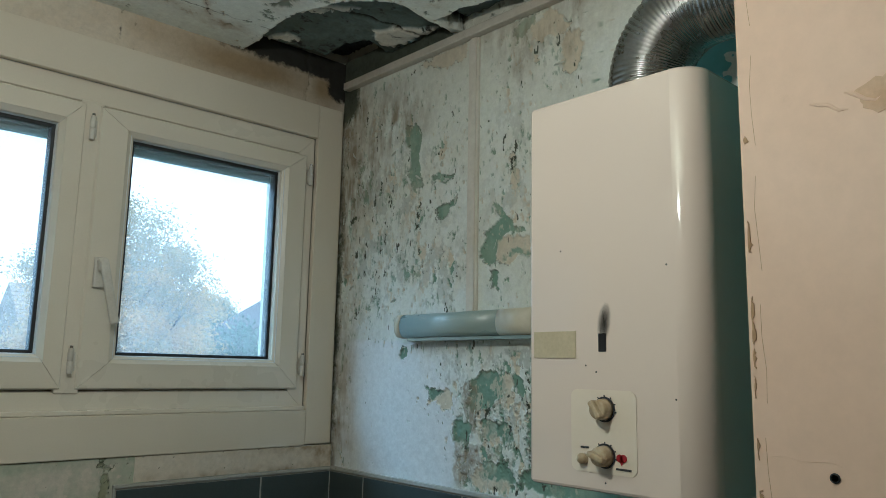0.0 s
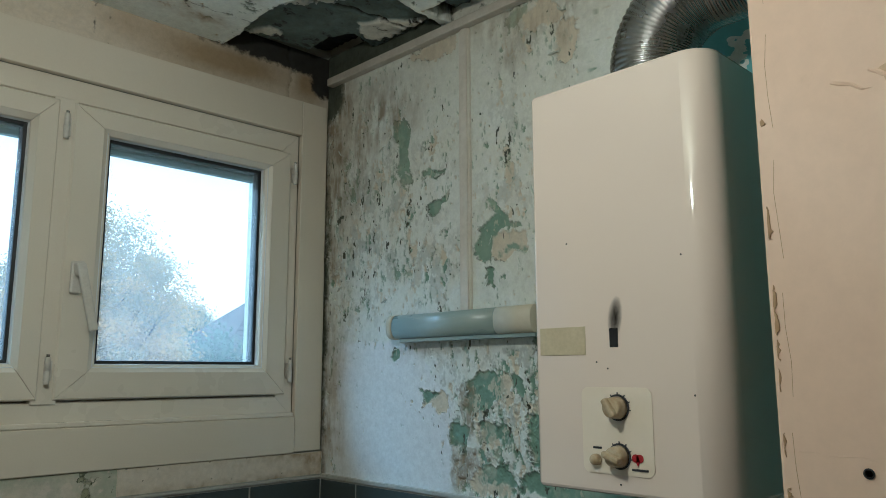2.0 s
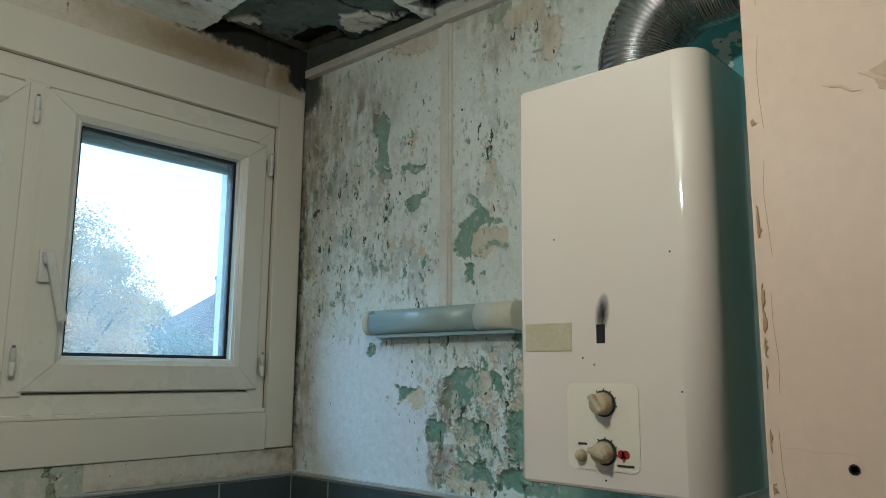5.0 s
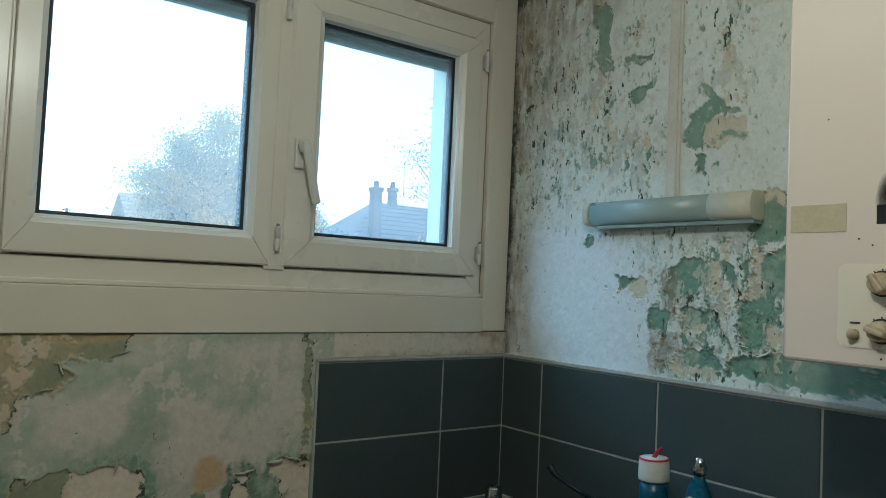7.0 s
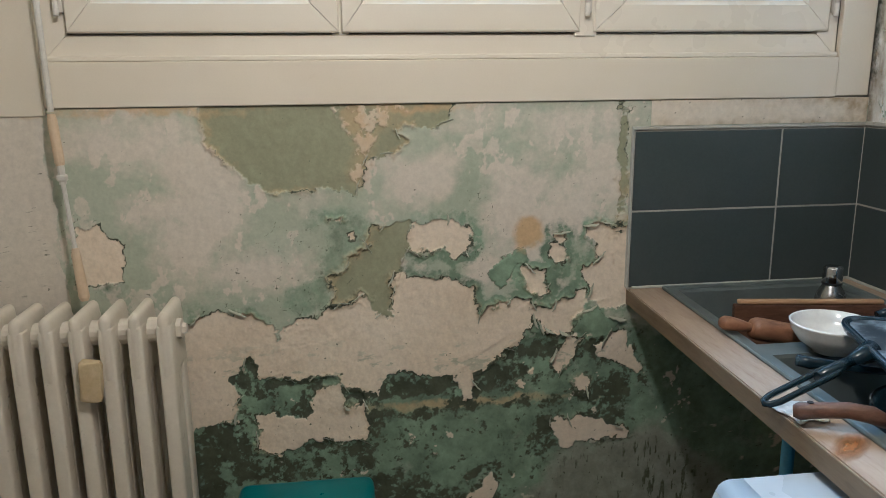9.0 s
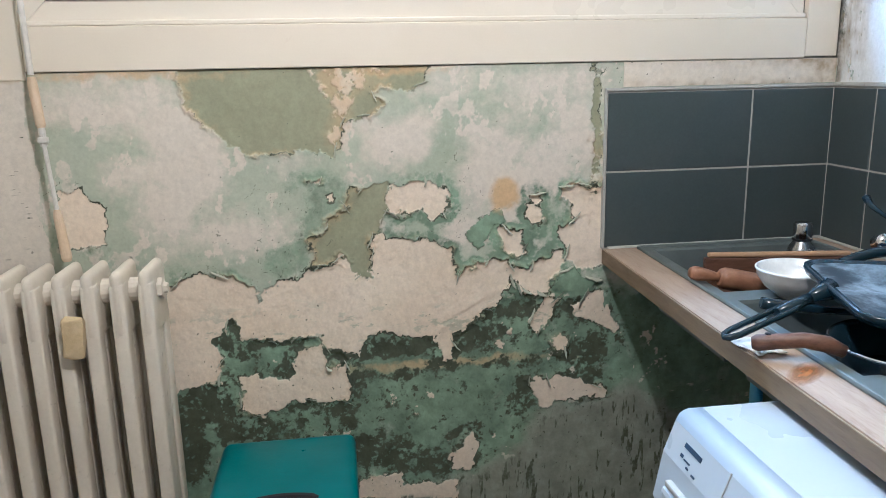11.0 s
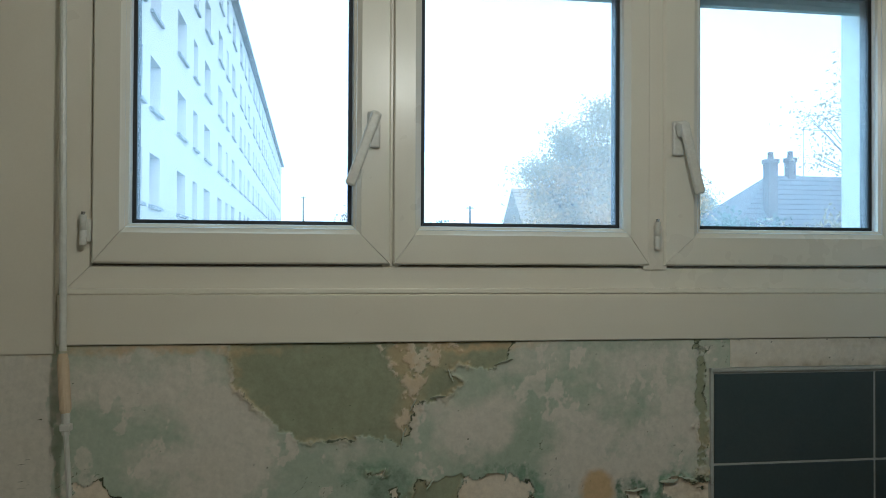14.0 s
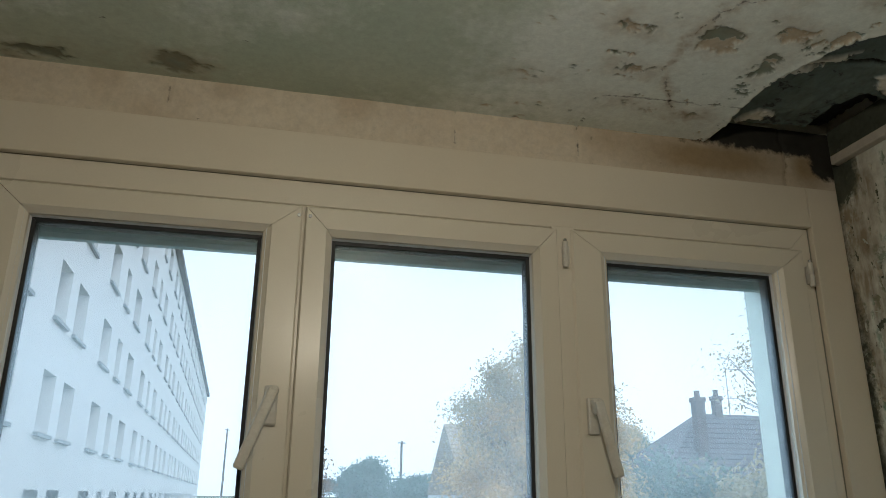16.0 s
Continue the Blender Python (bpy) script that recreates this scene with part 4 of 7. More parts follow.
stain = np.maximum(stain, np.maximum(0.85 * brown_top, 0.7 * corner) * np.clip(0.62 + 2.4 * fbm(ey * 70, ez * 14, 273, 4, 0.62), 0, 1))
stain = np.maximum(stain, 0.8 * edge(d_b, 0.004) * np.clip(0.7 + 2 * v3, 0, 1))
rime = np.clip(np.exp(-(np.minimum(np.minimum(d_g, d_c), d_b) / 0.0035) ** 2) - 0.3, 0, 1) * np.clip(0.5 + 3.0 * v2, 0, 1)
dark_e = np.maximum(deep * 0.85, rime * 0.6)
# top of the corner: mould and corner shadow painted as one dark patch
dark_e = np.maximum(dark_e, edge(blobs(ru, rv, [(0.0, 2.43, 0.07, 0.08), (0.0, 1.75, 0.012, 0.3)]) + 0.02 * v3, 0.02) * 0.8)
dark_e = np.maximum(dark_e, np.clip((ez - 2.466) / 0.008, 0, 1) * np.clip((ey + 0.62 + 0.3 * v1) / 0.12, 0, 1))          # shade in the gap over the batten, painted near-black
warm = np.clip(0.2 + 2.0 * fbm(ey * 4, ez * 4, 281) + 1.3 * (ez - 1.95), 0, 1) * (1 - clean)          # yellower towards the ceiling
hollow = np.clip(np.maximum.reduce([green, cream * 0.8, chips, 0.6 * crumbs]), 0, 1)
rel = 0.0042 * (1 - hollow) - 0.002 * deep + 0.0025 * fbm(ey * 26, ez * 26, 219) + 0.004 * rime + 0.0035 * np.exp(-((d_chip - 0.03) / 0.03) ** 2) * zone * np.clip(0.4 + 4 * v2, 0, 1) \
    + 0.007 * np.maximum(0.8 * zone, low_zone) * np.maximum(fbm(ey * 44, ez * 36, 299, 4, 0.6), 0) * (1 - clean)
# whiter and bluer low by the corner: daylight put into the coat colour
white_lo = np.clip((1.8 - ez) / 0.25, 0, 1) * np.clip((ey + 0.55) / 0.12, 0, 1)
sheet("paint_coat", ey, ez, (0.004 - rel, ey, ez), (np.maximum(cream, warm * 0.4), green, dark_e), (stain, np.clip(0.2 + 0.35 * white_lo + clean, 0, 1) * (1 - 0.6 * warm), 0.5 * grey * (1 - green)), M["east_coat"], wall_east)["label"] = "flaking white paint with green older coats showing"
on_east = lambda a, b, off: Vector((-off, a, b))
paint_flaps(ey, ez, np.minimum(d_g, d_c), (ey > -0.9) & (v2 > -0.03), 40, 0.05, (0.012, 0.035), (0.003, 0.008), on_east, M["east_flap"], wall_east, 17)
paint_flaps(ey, ez, d_chip * 0.05, (zone > 0.5) & (ey > -0.6), 60, 0.035, (0.010, 0.028), (0.003, 0.006), on_east, M["east_flap"], wall_east, 18)
part("lower_coat", box(0.003, 0.012, -1.42, 0.0, 0, 1.295), M["side_wall"], wall_east)
part("upper_coat", box(0.003, 0.012, ROOM_S, -1.42, 0, 2.6), M["side_wall"], wall_east)

# projecting wall beside the water heater
pier = tagged(link("wall_pier", box(-0.3, 0.012, -3.4, -1.415, 0, 2.7, 0.004), M["pier"]), "cream painted projecting wall with chipped corner", "wall", kind="structure")
M["turquoise"] = surface("old_turquoise_paint", (0.15, 0.40, 0.42), (0.18, 0.46, 0.47), 0.5, scale=4, grain=60, bumpy=0.15, dirt=(0.24, 0.36, 0.35), dirt_at=(0.72, 1.0))
part("niche_face", box(-0.275, 0.003, -1.4145, -1.4115, 0.91, 2.49), M["turquoise"], pier, "turquoise painted side of the niche")
part("niche_paint", box(-0.0005, 0.002, -1.411, -1.19, 2.02, 2.45), M["turquoise"], wall_east, "old turquoise paint behind the flue")
rng = random.Random(5)
for zc, hgt, wid in ((1.79, 0.05, 0.006), (1.775, 0.02, 0.010), (1.68, 0.05, 0.007), (1.65, 0.03, 0.012), (1.62, 0.03, 0.008), (1.58, 0.03, 0.005), (1.50, 0.03, 0.006), (1.93, 0.012, 0.012), (1.44, 0.015, 0.012)):
    bm = bmesh.new()
    ring = [bm.verts.new((-0.3015 - 0.001 * rng.random(), -1.418 - 0.4 * wid * (0.9 + 0.9 * rng.uniform(-1, 1)) * (0.5 + 0.5 * math.cos(a)) - 0.004, zc + hgt * 0.5 * math.sin(a) * rng.uniform(0.7, 1.1)))
            for a in (2 * math.pi * k / 18 for k in range(18))]
    f = bm.faces.new(ring)
    bmesh.ops.extrude_face_region(bm, geom=[f])
    for v in ring:
        v.co.x = -0.2995
    part("paint_chip", bm, M["chip"], pier, "exposed brown edge plaster")
crack_pts = [(-0.3005, -1.435 - 0.0025 * math.sin(k * 1.7) - 0.002 * rng.random(), 1.38 + k * 0.045) for k in range(18)]
for a in range(0, 17, 2):
    part("corner_crack", tube([(-0.2999, q[1], q[2]) for q in crack_pts[a:a + 2 + (a % 4 == 0)]], 0.0004, 6), M["chip"], pier)
part("paint_ridge", tube([(-0.3, -1.44 - 0.018 * k, 1.492 + 0.002 * math.sin(k * 2.1) - 0.0008 * k) for k in range(6)], 0.0005, 6), M["pier"], pier)
for (yy, zz, k) in ((-1.515, 1.95, 0), (-1.56, 1.955, 1)):
    part("paint_blister", tube([(-0.2995, yy - 0.012 * i, zz + (0.008 * math.sin(i * 1.3 + k) if i else 0.012)) for i in range(5)], [0.002, 0.0035, 0.003, 0.0025, 0.001], 7), M["pier"], pier)
bm = bmesh.new()
ring = [bm.verts.new((-0.3012, -1.602 + 0.03 * math.cos(a) * rng.uniform(0.8, 1.15), 1.956 + 0.024 * math.sin(a) * rng.uniform(0.8, 1.15))) for a in (2 * math.pi * k / 22 for k in range(22))]
bmesh.ops.extrude_face_region(bm, geom=[bm.faces.new(ring)])
for v in ring:
    v.co.x = -0.2995
M["tan_patch"] = surface("bare_tan_plaster", (0.72, 0.54, 0.37), (0.64, 0.45, 0.29), 0.8, scale=25, grain=120, bumpy=0.3)
part("paint_loss", bm, M["tan_patch"], pier, "tan plaster where the paint fell off")
part("screw_hole", move(lathe([(0, 0.0), (0.005, 0.0), (0.0065, 0.0015), (0.0045, 0.0025), (0.004, 0.001)], 18), Matrix.Translation((-0.3, -1.519, 1.472)) @ Matrix.Rotation(radians(-90), 4, "Y")), M["void"], pier, "dark screw hole")

# ceiling: one mesh, sheet with the fallen corner, closed above
cx, cy = np.meshgrid(np.concatenate([np.arange(-2.745, -0.8, 0.008), np.arange(-0.8, 0.0121, 0.0036)]), np.concatenate([np.arange(-1.7, -0.8, 0.012), np.arange(-0.8, 0.0121, 0.0036)]))
k1, k2, k3 = fbm(cx * 14, cy * 14, 303), fbm(cx * 14, cy * 14, 351), fbm(cx * 50, cy * 50, 323, 4, 0.7)
qu, qv = cx + 0.03 * k1 + 0.012 * k3, cy + 0.03 * k2 + 0.012 * k3
HOLE = [(-0.36, 0.02), (-0.36, -0.14), (-0.37, -0.265), (-0.36, -0.36), (-0.335, -0.395), (-0.28, -0.485), (-0.215, -0.52), (-0.125, -0.51), (-0.035, -0.51), (0.02, -0.5), (0.02, 0.05)]
SLOT = [(-0.09, -0.535), (-0.09, -0.62), (-0.06, -0.705), (-0.02, -0.755), (0.02, -0.75), (0.02, -0.53)]
# deepest part of the hole, also painted near-black for its shade
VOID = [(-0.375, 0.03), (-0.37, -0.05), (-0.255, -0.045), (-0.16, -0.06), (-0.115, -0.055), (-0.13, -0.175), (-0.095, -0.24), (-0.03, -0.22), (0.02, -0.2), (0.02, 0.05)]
SLABS = [[(-0.32, -0.07), (-0.295, -0.13), (-0.24, -0.115), (-0.245, -0.085)], [(-0.135, -0.31), (-0.1, -0.375), (-0.02, -0.45), (-0.02, -0.335), (-0.055, -0.25)], [(-0.36, -0.25), (-0.32, -0.34), (-0.24, -0.385), (-0.235, -0.35), (-0.295, -0.31)]]
FLAKED = [(-0.56, -0.39, 0.045, 0.035), (-0.44, -0.44, 0.04, 0.02), (-0.43, -0.345, 0.015, 0.02), (-0.69, -0.26, 0.02, 0.012), (-0.74, -0.40, 0.025, 0.012), (-0.49, -0.1, 0.018, 0.008), (-0.6, -0.11, 0.025, 0.008),
          (-1.604, -0.05, 0.045, 0.032), (-1.87, -0.035, 0.06, 0.02), (-0.35, -0.62, 0.1, 0.04), (-0.25, -0.78, 0.12, 0.04), (-0.6, -0.6, 0.1, 0.04), (-0.9, -0.19, 0.02, 0.01)]
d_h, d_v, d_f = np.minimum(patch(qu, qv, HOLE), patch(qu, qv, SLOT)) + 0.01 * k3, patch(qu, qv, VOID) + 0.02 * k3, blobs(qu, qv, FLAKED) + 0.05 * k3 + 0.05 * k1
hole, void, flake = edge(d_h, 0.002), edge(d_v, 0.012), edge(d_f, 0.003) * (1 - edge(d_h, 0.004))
near = np.exp(-(np.maximum(d_h, 0) / 0.16) ** 2)
flake = np.maximum(flake, edge(0.27 - 0.15 * near - fbm(cx * 30, cy * 30, 333, 5, 0.68), 0.012) * (cx > -0.95) * (1 - edge(d_h, 0.004)))
lip = np.exp(-((d_h - 0.006) / 0.007) ** 2)
lay = edge(np.minimum.reduce([patch(qu, qv, q) for q in SLABS]) + 0.03 * k3 + 0.02 * k1, 0.004) * hole * (1 - void)
crack_c = edge(np.abs(np.hypot(cx + 0.36, cy + 0.35) - 0.27 + 0.09 * k1) - 0.0025, 0.004) * (cx < -0.42) * (cy < -0.12) * (k2 > -0.03) + edge(np.abs(cy + 0.17 + 0.1 * (cx + 0.4) + 0.03 * k2) - 0.002, 0.003) * (cx > -0.7)
# black line inside the broken edge: shadow of the gap painted in
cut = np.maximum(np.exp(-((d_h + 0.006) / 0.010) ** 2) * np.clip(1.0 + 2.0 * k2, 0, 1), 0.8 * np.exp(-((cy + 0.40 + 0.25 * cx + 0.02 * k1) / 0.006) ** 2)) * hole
sagz = CEIL + hole * (0.03 + 0.008 * k1) + 0.02 * cut + 0.06 * void * hole - 0.002 * lip * (1 - hole) - 0.008 * lay + 0.004 * flake + 0.002 * k1 + 0.008 * hole * k3
# second coat also lightens eastwards: the stronger light there, put into the colour
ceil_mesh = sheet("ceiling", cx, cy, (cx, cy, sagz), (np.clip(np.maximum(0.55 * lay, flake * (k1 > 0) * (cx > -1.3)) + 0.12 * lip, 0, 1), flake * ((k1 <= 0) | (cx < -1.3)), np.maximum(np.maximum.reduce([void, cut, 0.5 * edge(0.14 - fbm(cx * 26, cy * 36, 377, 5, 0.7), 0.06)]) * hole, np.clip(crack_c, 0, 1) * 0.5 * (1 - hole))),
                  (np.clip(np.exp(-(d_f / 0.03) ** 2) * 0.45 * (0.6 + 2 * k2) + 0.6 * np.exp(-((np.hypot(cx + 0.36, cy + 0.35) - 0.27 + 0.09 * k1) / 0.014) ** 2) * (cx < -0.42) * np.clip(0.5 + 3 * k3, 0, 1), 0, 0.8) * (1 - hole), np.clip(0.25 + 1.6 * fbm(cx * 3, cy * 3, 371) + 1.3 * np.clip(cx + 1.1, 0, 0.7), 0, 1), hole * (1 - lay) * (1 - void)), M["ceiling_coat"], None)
cb = bmesh.new()
cb.from_mesh(ceil_mesh.data)
join(cb, box(ROOM_W - 0.2, 0.3, ROOM_S - 0.2, 0.3, 2.62, 2.8), box(ROOM_W, 0.012, ROOM_S, -1.7, CEIL, 2.61))
cb.to_mesh(ceil_mesh.data)
cb.free()
tagged(ceil_mesh, "pale ceiling with a fallen, mouldy broken corner, its recess painted dark", "ceiling", kind="structure")

# ceiling batten and cable strip on the east wall
bt = move(box(-0.024, 0.0, -1.41, 0.0, -0.028, -0.004, 0.003), Matrix.Translation((0, -0.02, 2.484)))
tagged(link("trim", bt, M["batten"]), "dusty painted wooden batten under the ceiling", "trim", kind="structure")
strip = thing("cable_strip", "narrow white cable strip running up the flaking wall", "cable strip")
part("strip_body", box(-0.008, 0.002, -0.598, -0.562, 1.74, 2.455, 0.003), M["conduit"], strip)
part("strip_lid", box(-0.011, -0.0075, -0.592, -0.570, 1.74, 2.455, 0.0015), M["conduit"], strip)


# ---------------------------------------------------------------- tiles round the sink
def tile_mesh(w, h):
    bm = box(-w / 2, w / 2, -0.005, 0.004, -h / 2, h / 2, 0.0012, segments=1)
    me = bpy.data.meshes.new("tile")
    bm.to_mesh(me)
    bm.free()
    me.materials.append(M["tile"])
    return me


J = 0.0048
part("grout", box(-0.620, 0.0, -0.0042, 0.006, 0.862, 1.302), M["grout"], wall_north, "pale cement joints")
part("grout", box(-0.0042, 0.006, -1.414, 0.0, 0.862, 1.302), M["grout"], wall_east, "pale cement joints")
shared = {}
for wall, cuts in ((wall_north, (-0.619, -0.23, -0.004)), (wall_east, (-0.004, -0.166, -0.557, -0.949, -1.341, -1.412))):
    for a, b in zip(cuts, cuts[1:]):
        for z0, z1 in ((1.1, 1.3), (0.9, 1.1), (0.86, 0.9)):
            w, h = abs(b - a) - J, z1 - z0 - J
            key = (round(w, 3), round(h, 3))
            shared.setdefault(key, tile_mesh(w, h))
            t = new("tile", shared[key])
            t.parent = wall
            tilt = rng.uniform(-0.12, 0.12)
            t.matrix_basis = pose((a + b) / 2, -0.001, (z0 + z1) / 2, tilt, 0, tilt) if wall is wall_north else pose(-0.001, (a + b) / 2, (z0 + z1) / 2, 0, tilt, -90 + tilt)
part("tile_edge", box(-0.626, -0.6205, -0.009, 0.004, 0.902, 1.308, 0.001), M["trim"], wall_north, "pale tile edge profile")
part("tile_edge", box(-0.626, 0.0, -0.010, 0.004, 1.3025, 1.311, 0.002), M["trim"], wall_north, "pale tile edge profile")
part("tile_edge", box(-0.010, 0.004, -1.414, -0.01, 1.3025, 1.313, 0.002), M["trim"], wall_east, "pale tile edge profile")
part("caulk", tube([(-0.005, -0.005, 0.9), (-0.005, -0.005, 1.3)], 0.003, 8), M["grout"], wall_east)


# ---------------------------------------------------------------- window
window = thing("window_1", "cream plastic three-sash window with haze-veiled panes", "window", kind="structure")
# casing boards
part("casing_board", box(-1.975, -0.098, -0.007, 0.012, 2.287, 2.393, 0.0025), M["casing"], window)
part("casing_board", box(-2.085, -1.976, -0.006, 0.012, 1.358, 2.391, 0.0025), M["casing"], window)
part("casing_board", box(-0.097, -0.008, -0.006, 0.012, 1.378, 2.393, 0.0025), M["casing"], window)
part("casing_board", box(-1.975, -0.098, -0.008, 0.012, 1.375, 1.474, 0.0025), M["casing"], window, "cream board below the window")
part("casing_lip", box(-1.972, -0.1, -0.003, 0.02, 1.4745, 1.486, 0.003), M["pvc"], window)
part("casing_lip", box(-1.986, -1.9745, 0.0, 0.02, 1.4745, 2.286, 0.003), M["pvc"], window)
# fixed frame behind the sashes
FX0, FX1, FZ0, FZ1 = -1.974, -0.099, 1.475, 2.286
part("window_frame", mitred(FX0, FX1, FZ0, FZ1, [(0, 0.012), (0.052, 0.012), (0.056, 0.018), (0.056, 0.052), (0.085, 0.052), (0.085, 0.075), (0, 0.075)]), M["pvc"], window, "cream fixed window frame")
part("mullion", box(-0.775, -0.72, 0.006, 0.075, FZ0 + 0.05, FZ1 - 0.05, 0.003), M["pvc"], window)
part("mullion", box(-1.345, -1.305, 0.016, 0.075, FZ0 + 0.05, FZ1 - 0.05, 0.003), M["pvc"], window)

SZ0, SZ1, GZ0, GZ1 = 1.535, 2.227, 1.614, 2.167
SASHES = ((-1.915, -1.3275, -1.849, -1.405), (-1.3215, -0.763, -1.264, -0.818), (-0.73, -0.128, -0.641, -0.206))


def window_handle(x, parent, lean):
    """A lever handle on its plate; lean in degrees from hanging straight down."""
    plate = part("handle_plate", box(x - 0.013, x + 0.013, -0.012, 0.0, 1.775, 1.85, 0.004), M["handle"], parent, "white handle plate")
    pivot = Matrix.Translation((x, -0.012, 1.83)) @ Matrix.Rotation(radians(lean), 4, "Y")
    grip = join(box(-0.011, 0.011, -0.030, -0.004, -0.016, 0.016, 0.006), box(-0.0105, 0.0105, -0.036, -0.022, -0.145, 0.012, 0.005))
    part("handle", move(grip, pivot), M["handle"], parent, "white lever handle")
    return plate


def hinge(x, z, parent):
    body = part("hinge", join(move(lathe([(0, -0.03), (0.006, -0.03), (0.0065, -0.028), (0.0065, -0.001), (0.005, 0.0), (0.0065, 0.001), (0.0065, 0.028), (0.006, 0.03), (0, 0.03)], 14),
                                   Matrix.Translation((x, -0.006, z))), box(x - 0.004, x + 0.012, -0.001, 0.01, z - 0.022, z + 0.022, 0.001)), M["handle"], parent, "small white hinge", True)
    part("hinge_pin", move(lathe([(0, 0), (0.004, 0), (0.004, 0.006), (0, 0.006)], 10), Matrix.Translation((x, -0.006, z + 0.03))), M["steel"], body)


for i, (x0, x1, g0, g1) in enumerate(SASHES):
    sash = thing("sash", "", "")
    sash.parent = window
    wl_, wr_ = g0 - x0, x1 - g1
    # stiles and rails with mitred corners: outer width differs per side, so the frame is skewed to the glass
    bm = bmesh.new()
    prof = ((0.0, 0.05), (0.0, 0.004), (0.05, 0.0), (0.78, 0.0), (0.82, 0.003), (1.0, 0.014), (1.0, 0.05))
    out = ((x0, SZ1), (x1, SZ1), (x1, SZ0), (x0, SZ0))
    inn = ((g0, GZ1), (g1, GZ1), (g1, GZ0), (g0, GZ0))
    for k in range(4):
        j = (k + 1) % 4
        ends = []
        for a, s in ((k, 1), (j, -1)):
            o, q = Vector((out[a][0], 0, out[a][1])), Vector((inn[a][0], 0, inn[a][1]))
            along = (Vector((out[j][0], 0, out[j][1])) - Vector((out[k][0], 0, out[k][1]))).normalized() * 0.0006 * s
            ends.append([bm.verts.new(o.lerp(q, u) + along + Vector((0, y, 0))) for u, y in prof])
        for m_ in range(len(prof)):
            n2 = (m_ + 1) % len(prof)
            bm.faces.new((ends[0][m_], ends[0][n2], ends[1][n2], ends[1][m_]))
        bm.faces.new(ends[0]), bm.faces.new(ends[1][::-1])
    part("sash_frame", bm, M["pvc"], sash)
    part("glazing_bead", mitred(g0 - 0.010, g1 + 0.010, GZ0 - 0.010, GZ1 + 0.010, [(0, 0.0085), (0.004, 0.0082), (0.0125, 0.030), (0.0125, 0.0365), (0, 0.0365)]), M["bead"], sash)
    part("gasket", mitred(g0 + 0.002, g1 - 0.002, GZ0 + 0.002, GZ1 - 0.002, [(0, 0.031), (0.008, 0.032), (0.009, 0.06), (0, 0.06)]), M["gasket"], sash, "black rubber gasket")
    pane = part("pane", box(g0 + 0.001, g1 - 0.001, 0.0375, 0.0415, GZ0 + 0.001, GZ1 - 0.001), M["glass"], sash, "clear glass pane with an added haze veil")
    pane.visible_shadow = False
    if i != 1:
        window_handle(x0 + 0.028 if i else x1 - 0.036, sash, -14 if i else 20)
for hx in (-1.928, -0.748, -0.118):
    for hz in (1.60, 2.165):
        hinge(hx, hz, window)
for sx in (-1.335, -1.312):
    part("screw_cap", move(lathe([(0, -0.001), (0.004, -0.001), (0.004, 0.002), (0, 0.002)], 10), Matrix.Translation((sx, 0.0, 2.205)) @ Matrix.Rotation(radians(90), 4, "X")), M["steel"], window)
# outer reveal
part("outer_frame", mitred(OX0, OX1, OZ0, OZ1, [(0, 0.075), (0.05, 0.075), (0.05, 0.11), (0, 0.11)]), M["bead"], window)
part("outer_sill", box(OX0, OX1, 0.08, 0.36, OZ0 - 0.02, OZ0 + 0.03, 0.004), M["bead"], window)

part("shutter_case", box(OX0, OX1, 0.112, 0.30, 2.24, 2.33), M["shutter"], window, "dark shutter case over the opening")
shutter = thing("roller_shutter", "grey-green roller shutter rolled almost fully up", "roller shutter")
for i in range(3):
    z = 2.168 + 0.042 * i
    bm = tube([(-1.95, 0.135, z + 0.02), (-0.13, 0.135, z + 0.02)], 1.0, 20)
    for v in bm.verts:
        v.co.y = 0.135 + (v.co.y - 0.135) * 0.007
        v.co.z = z + 0.02 + (v.co.z - z - 0.02) * 0.0225
    part("slat", bm, M["shutter"], shutter)
part("end_bar", box(-1.95, -0.13, 0.126, 0.144, 2.154, 2.170, 0.003), M["shutter"], shutter)
for gx_ in (-1.965, -0.118):
    part("guide_rail", box(gx_ - 0.02, gx_ + 0.02, 0.115, 0.155, 1.47, 2.31, 0.003), M["bead"], shutter)

# shutter crank
crank = thing("shutter_crank", "white shutter crank rod with cream handles hanging beside the radiator", "crank rod")
part("universal_joint", join(box(-1.972, -1.952, -0.022, -0.004, 2.20, 2.268, 0.004), move(lathe([(0, -0.02), (0.011, -0.02), (0.011, 0.012), (0.007, 0.022), (0, 0.022)], 16), Matrix.Translation((-1.962, -0.03, 2.20)))), M["gasket"], crank, "black crank joint")
part("rod", tube([(-1.962, -0.03, 2.19), (-1.948, -0.05, 1.37)], 0.0065, 12), M["pole"], crank)
part("upper_grip", tube([(-1.948, -0.05, 1.365), (-1.947, -0.051, 1.35), (-1.938, -0.062, 1.262), (-1.937, -0.063, 1.255)], [0.008, 0.0105, 0.0105, 0.008], 14), M["pole_handle"], crank, "cream plastic grip")
part("knuckle", join(tube([(-1.937, -0.063, 1.256), (-1.936, -0.064, 1.215)], 0.0075, 10), box(-1.946, -1.926, -0.073, -0.055, 1.222, 1.236, 0.003)), M["pole"], crank)
part("crank_arm", tube([(-1.936, -0.064, 1.22), (-1.922, -0.078, 1.06)], 0.0048, 10), M["pole"], crank)
part("lower_grip", tube([(-1.9225, -0.078, 1.075), (-1.922, -0.079, 1.06), (-1.912, -0.088, 0.965), (-1.9115, -0.0885, 0.957)], [0.007, 0.010, 0.0115, 0.008], 14), M["pole_handle"], crank, "cream wooden grip")


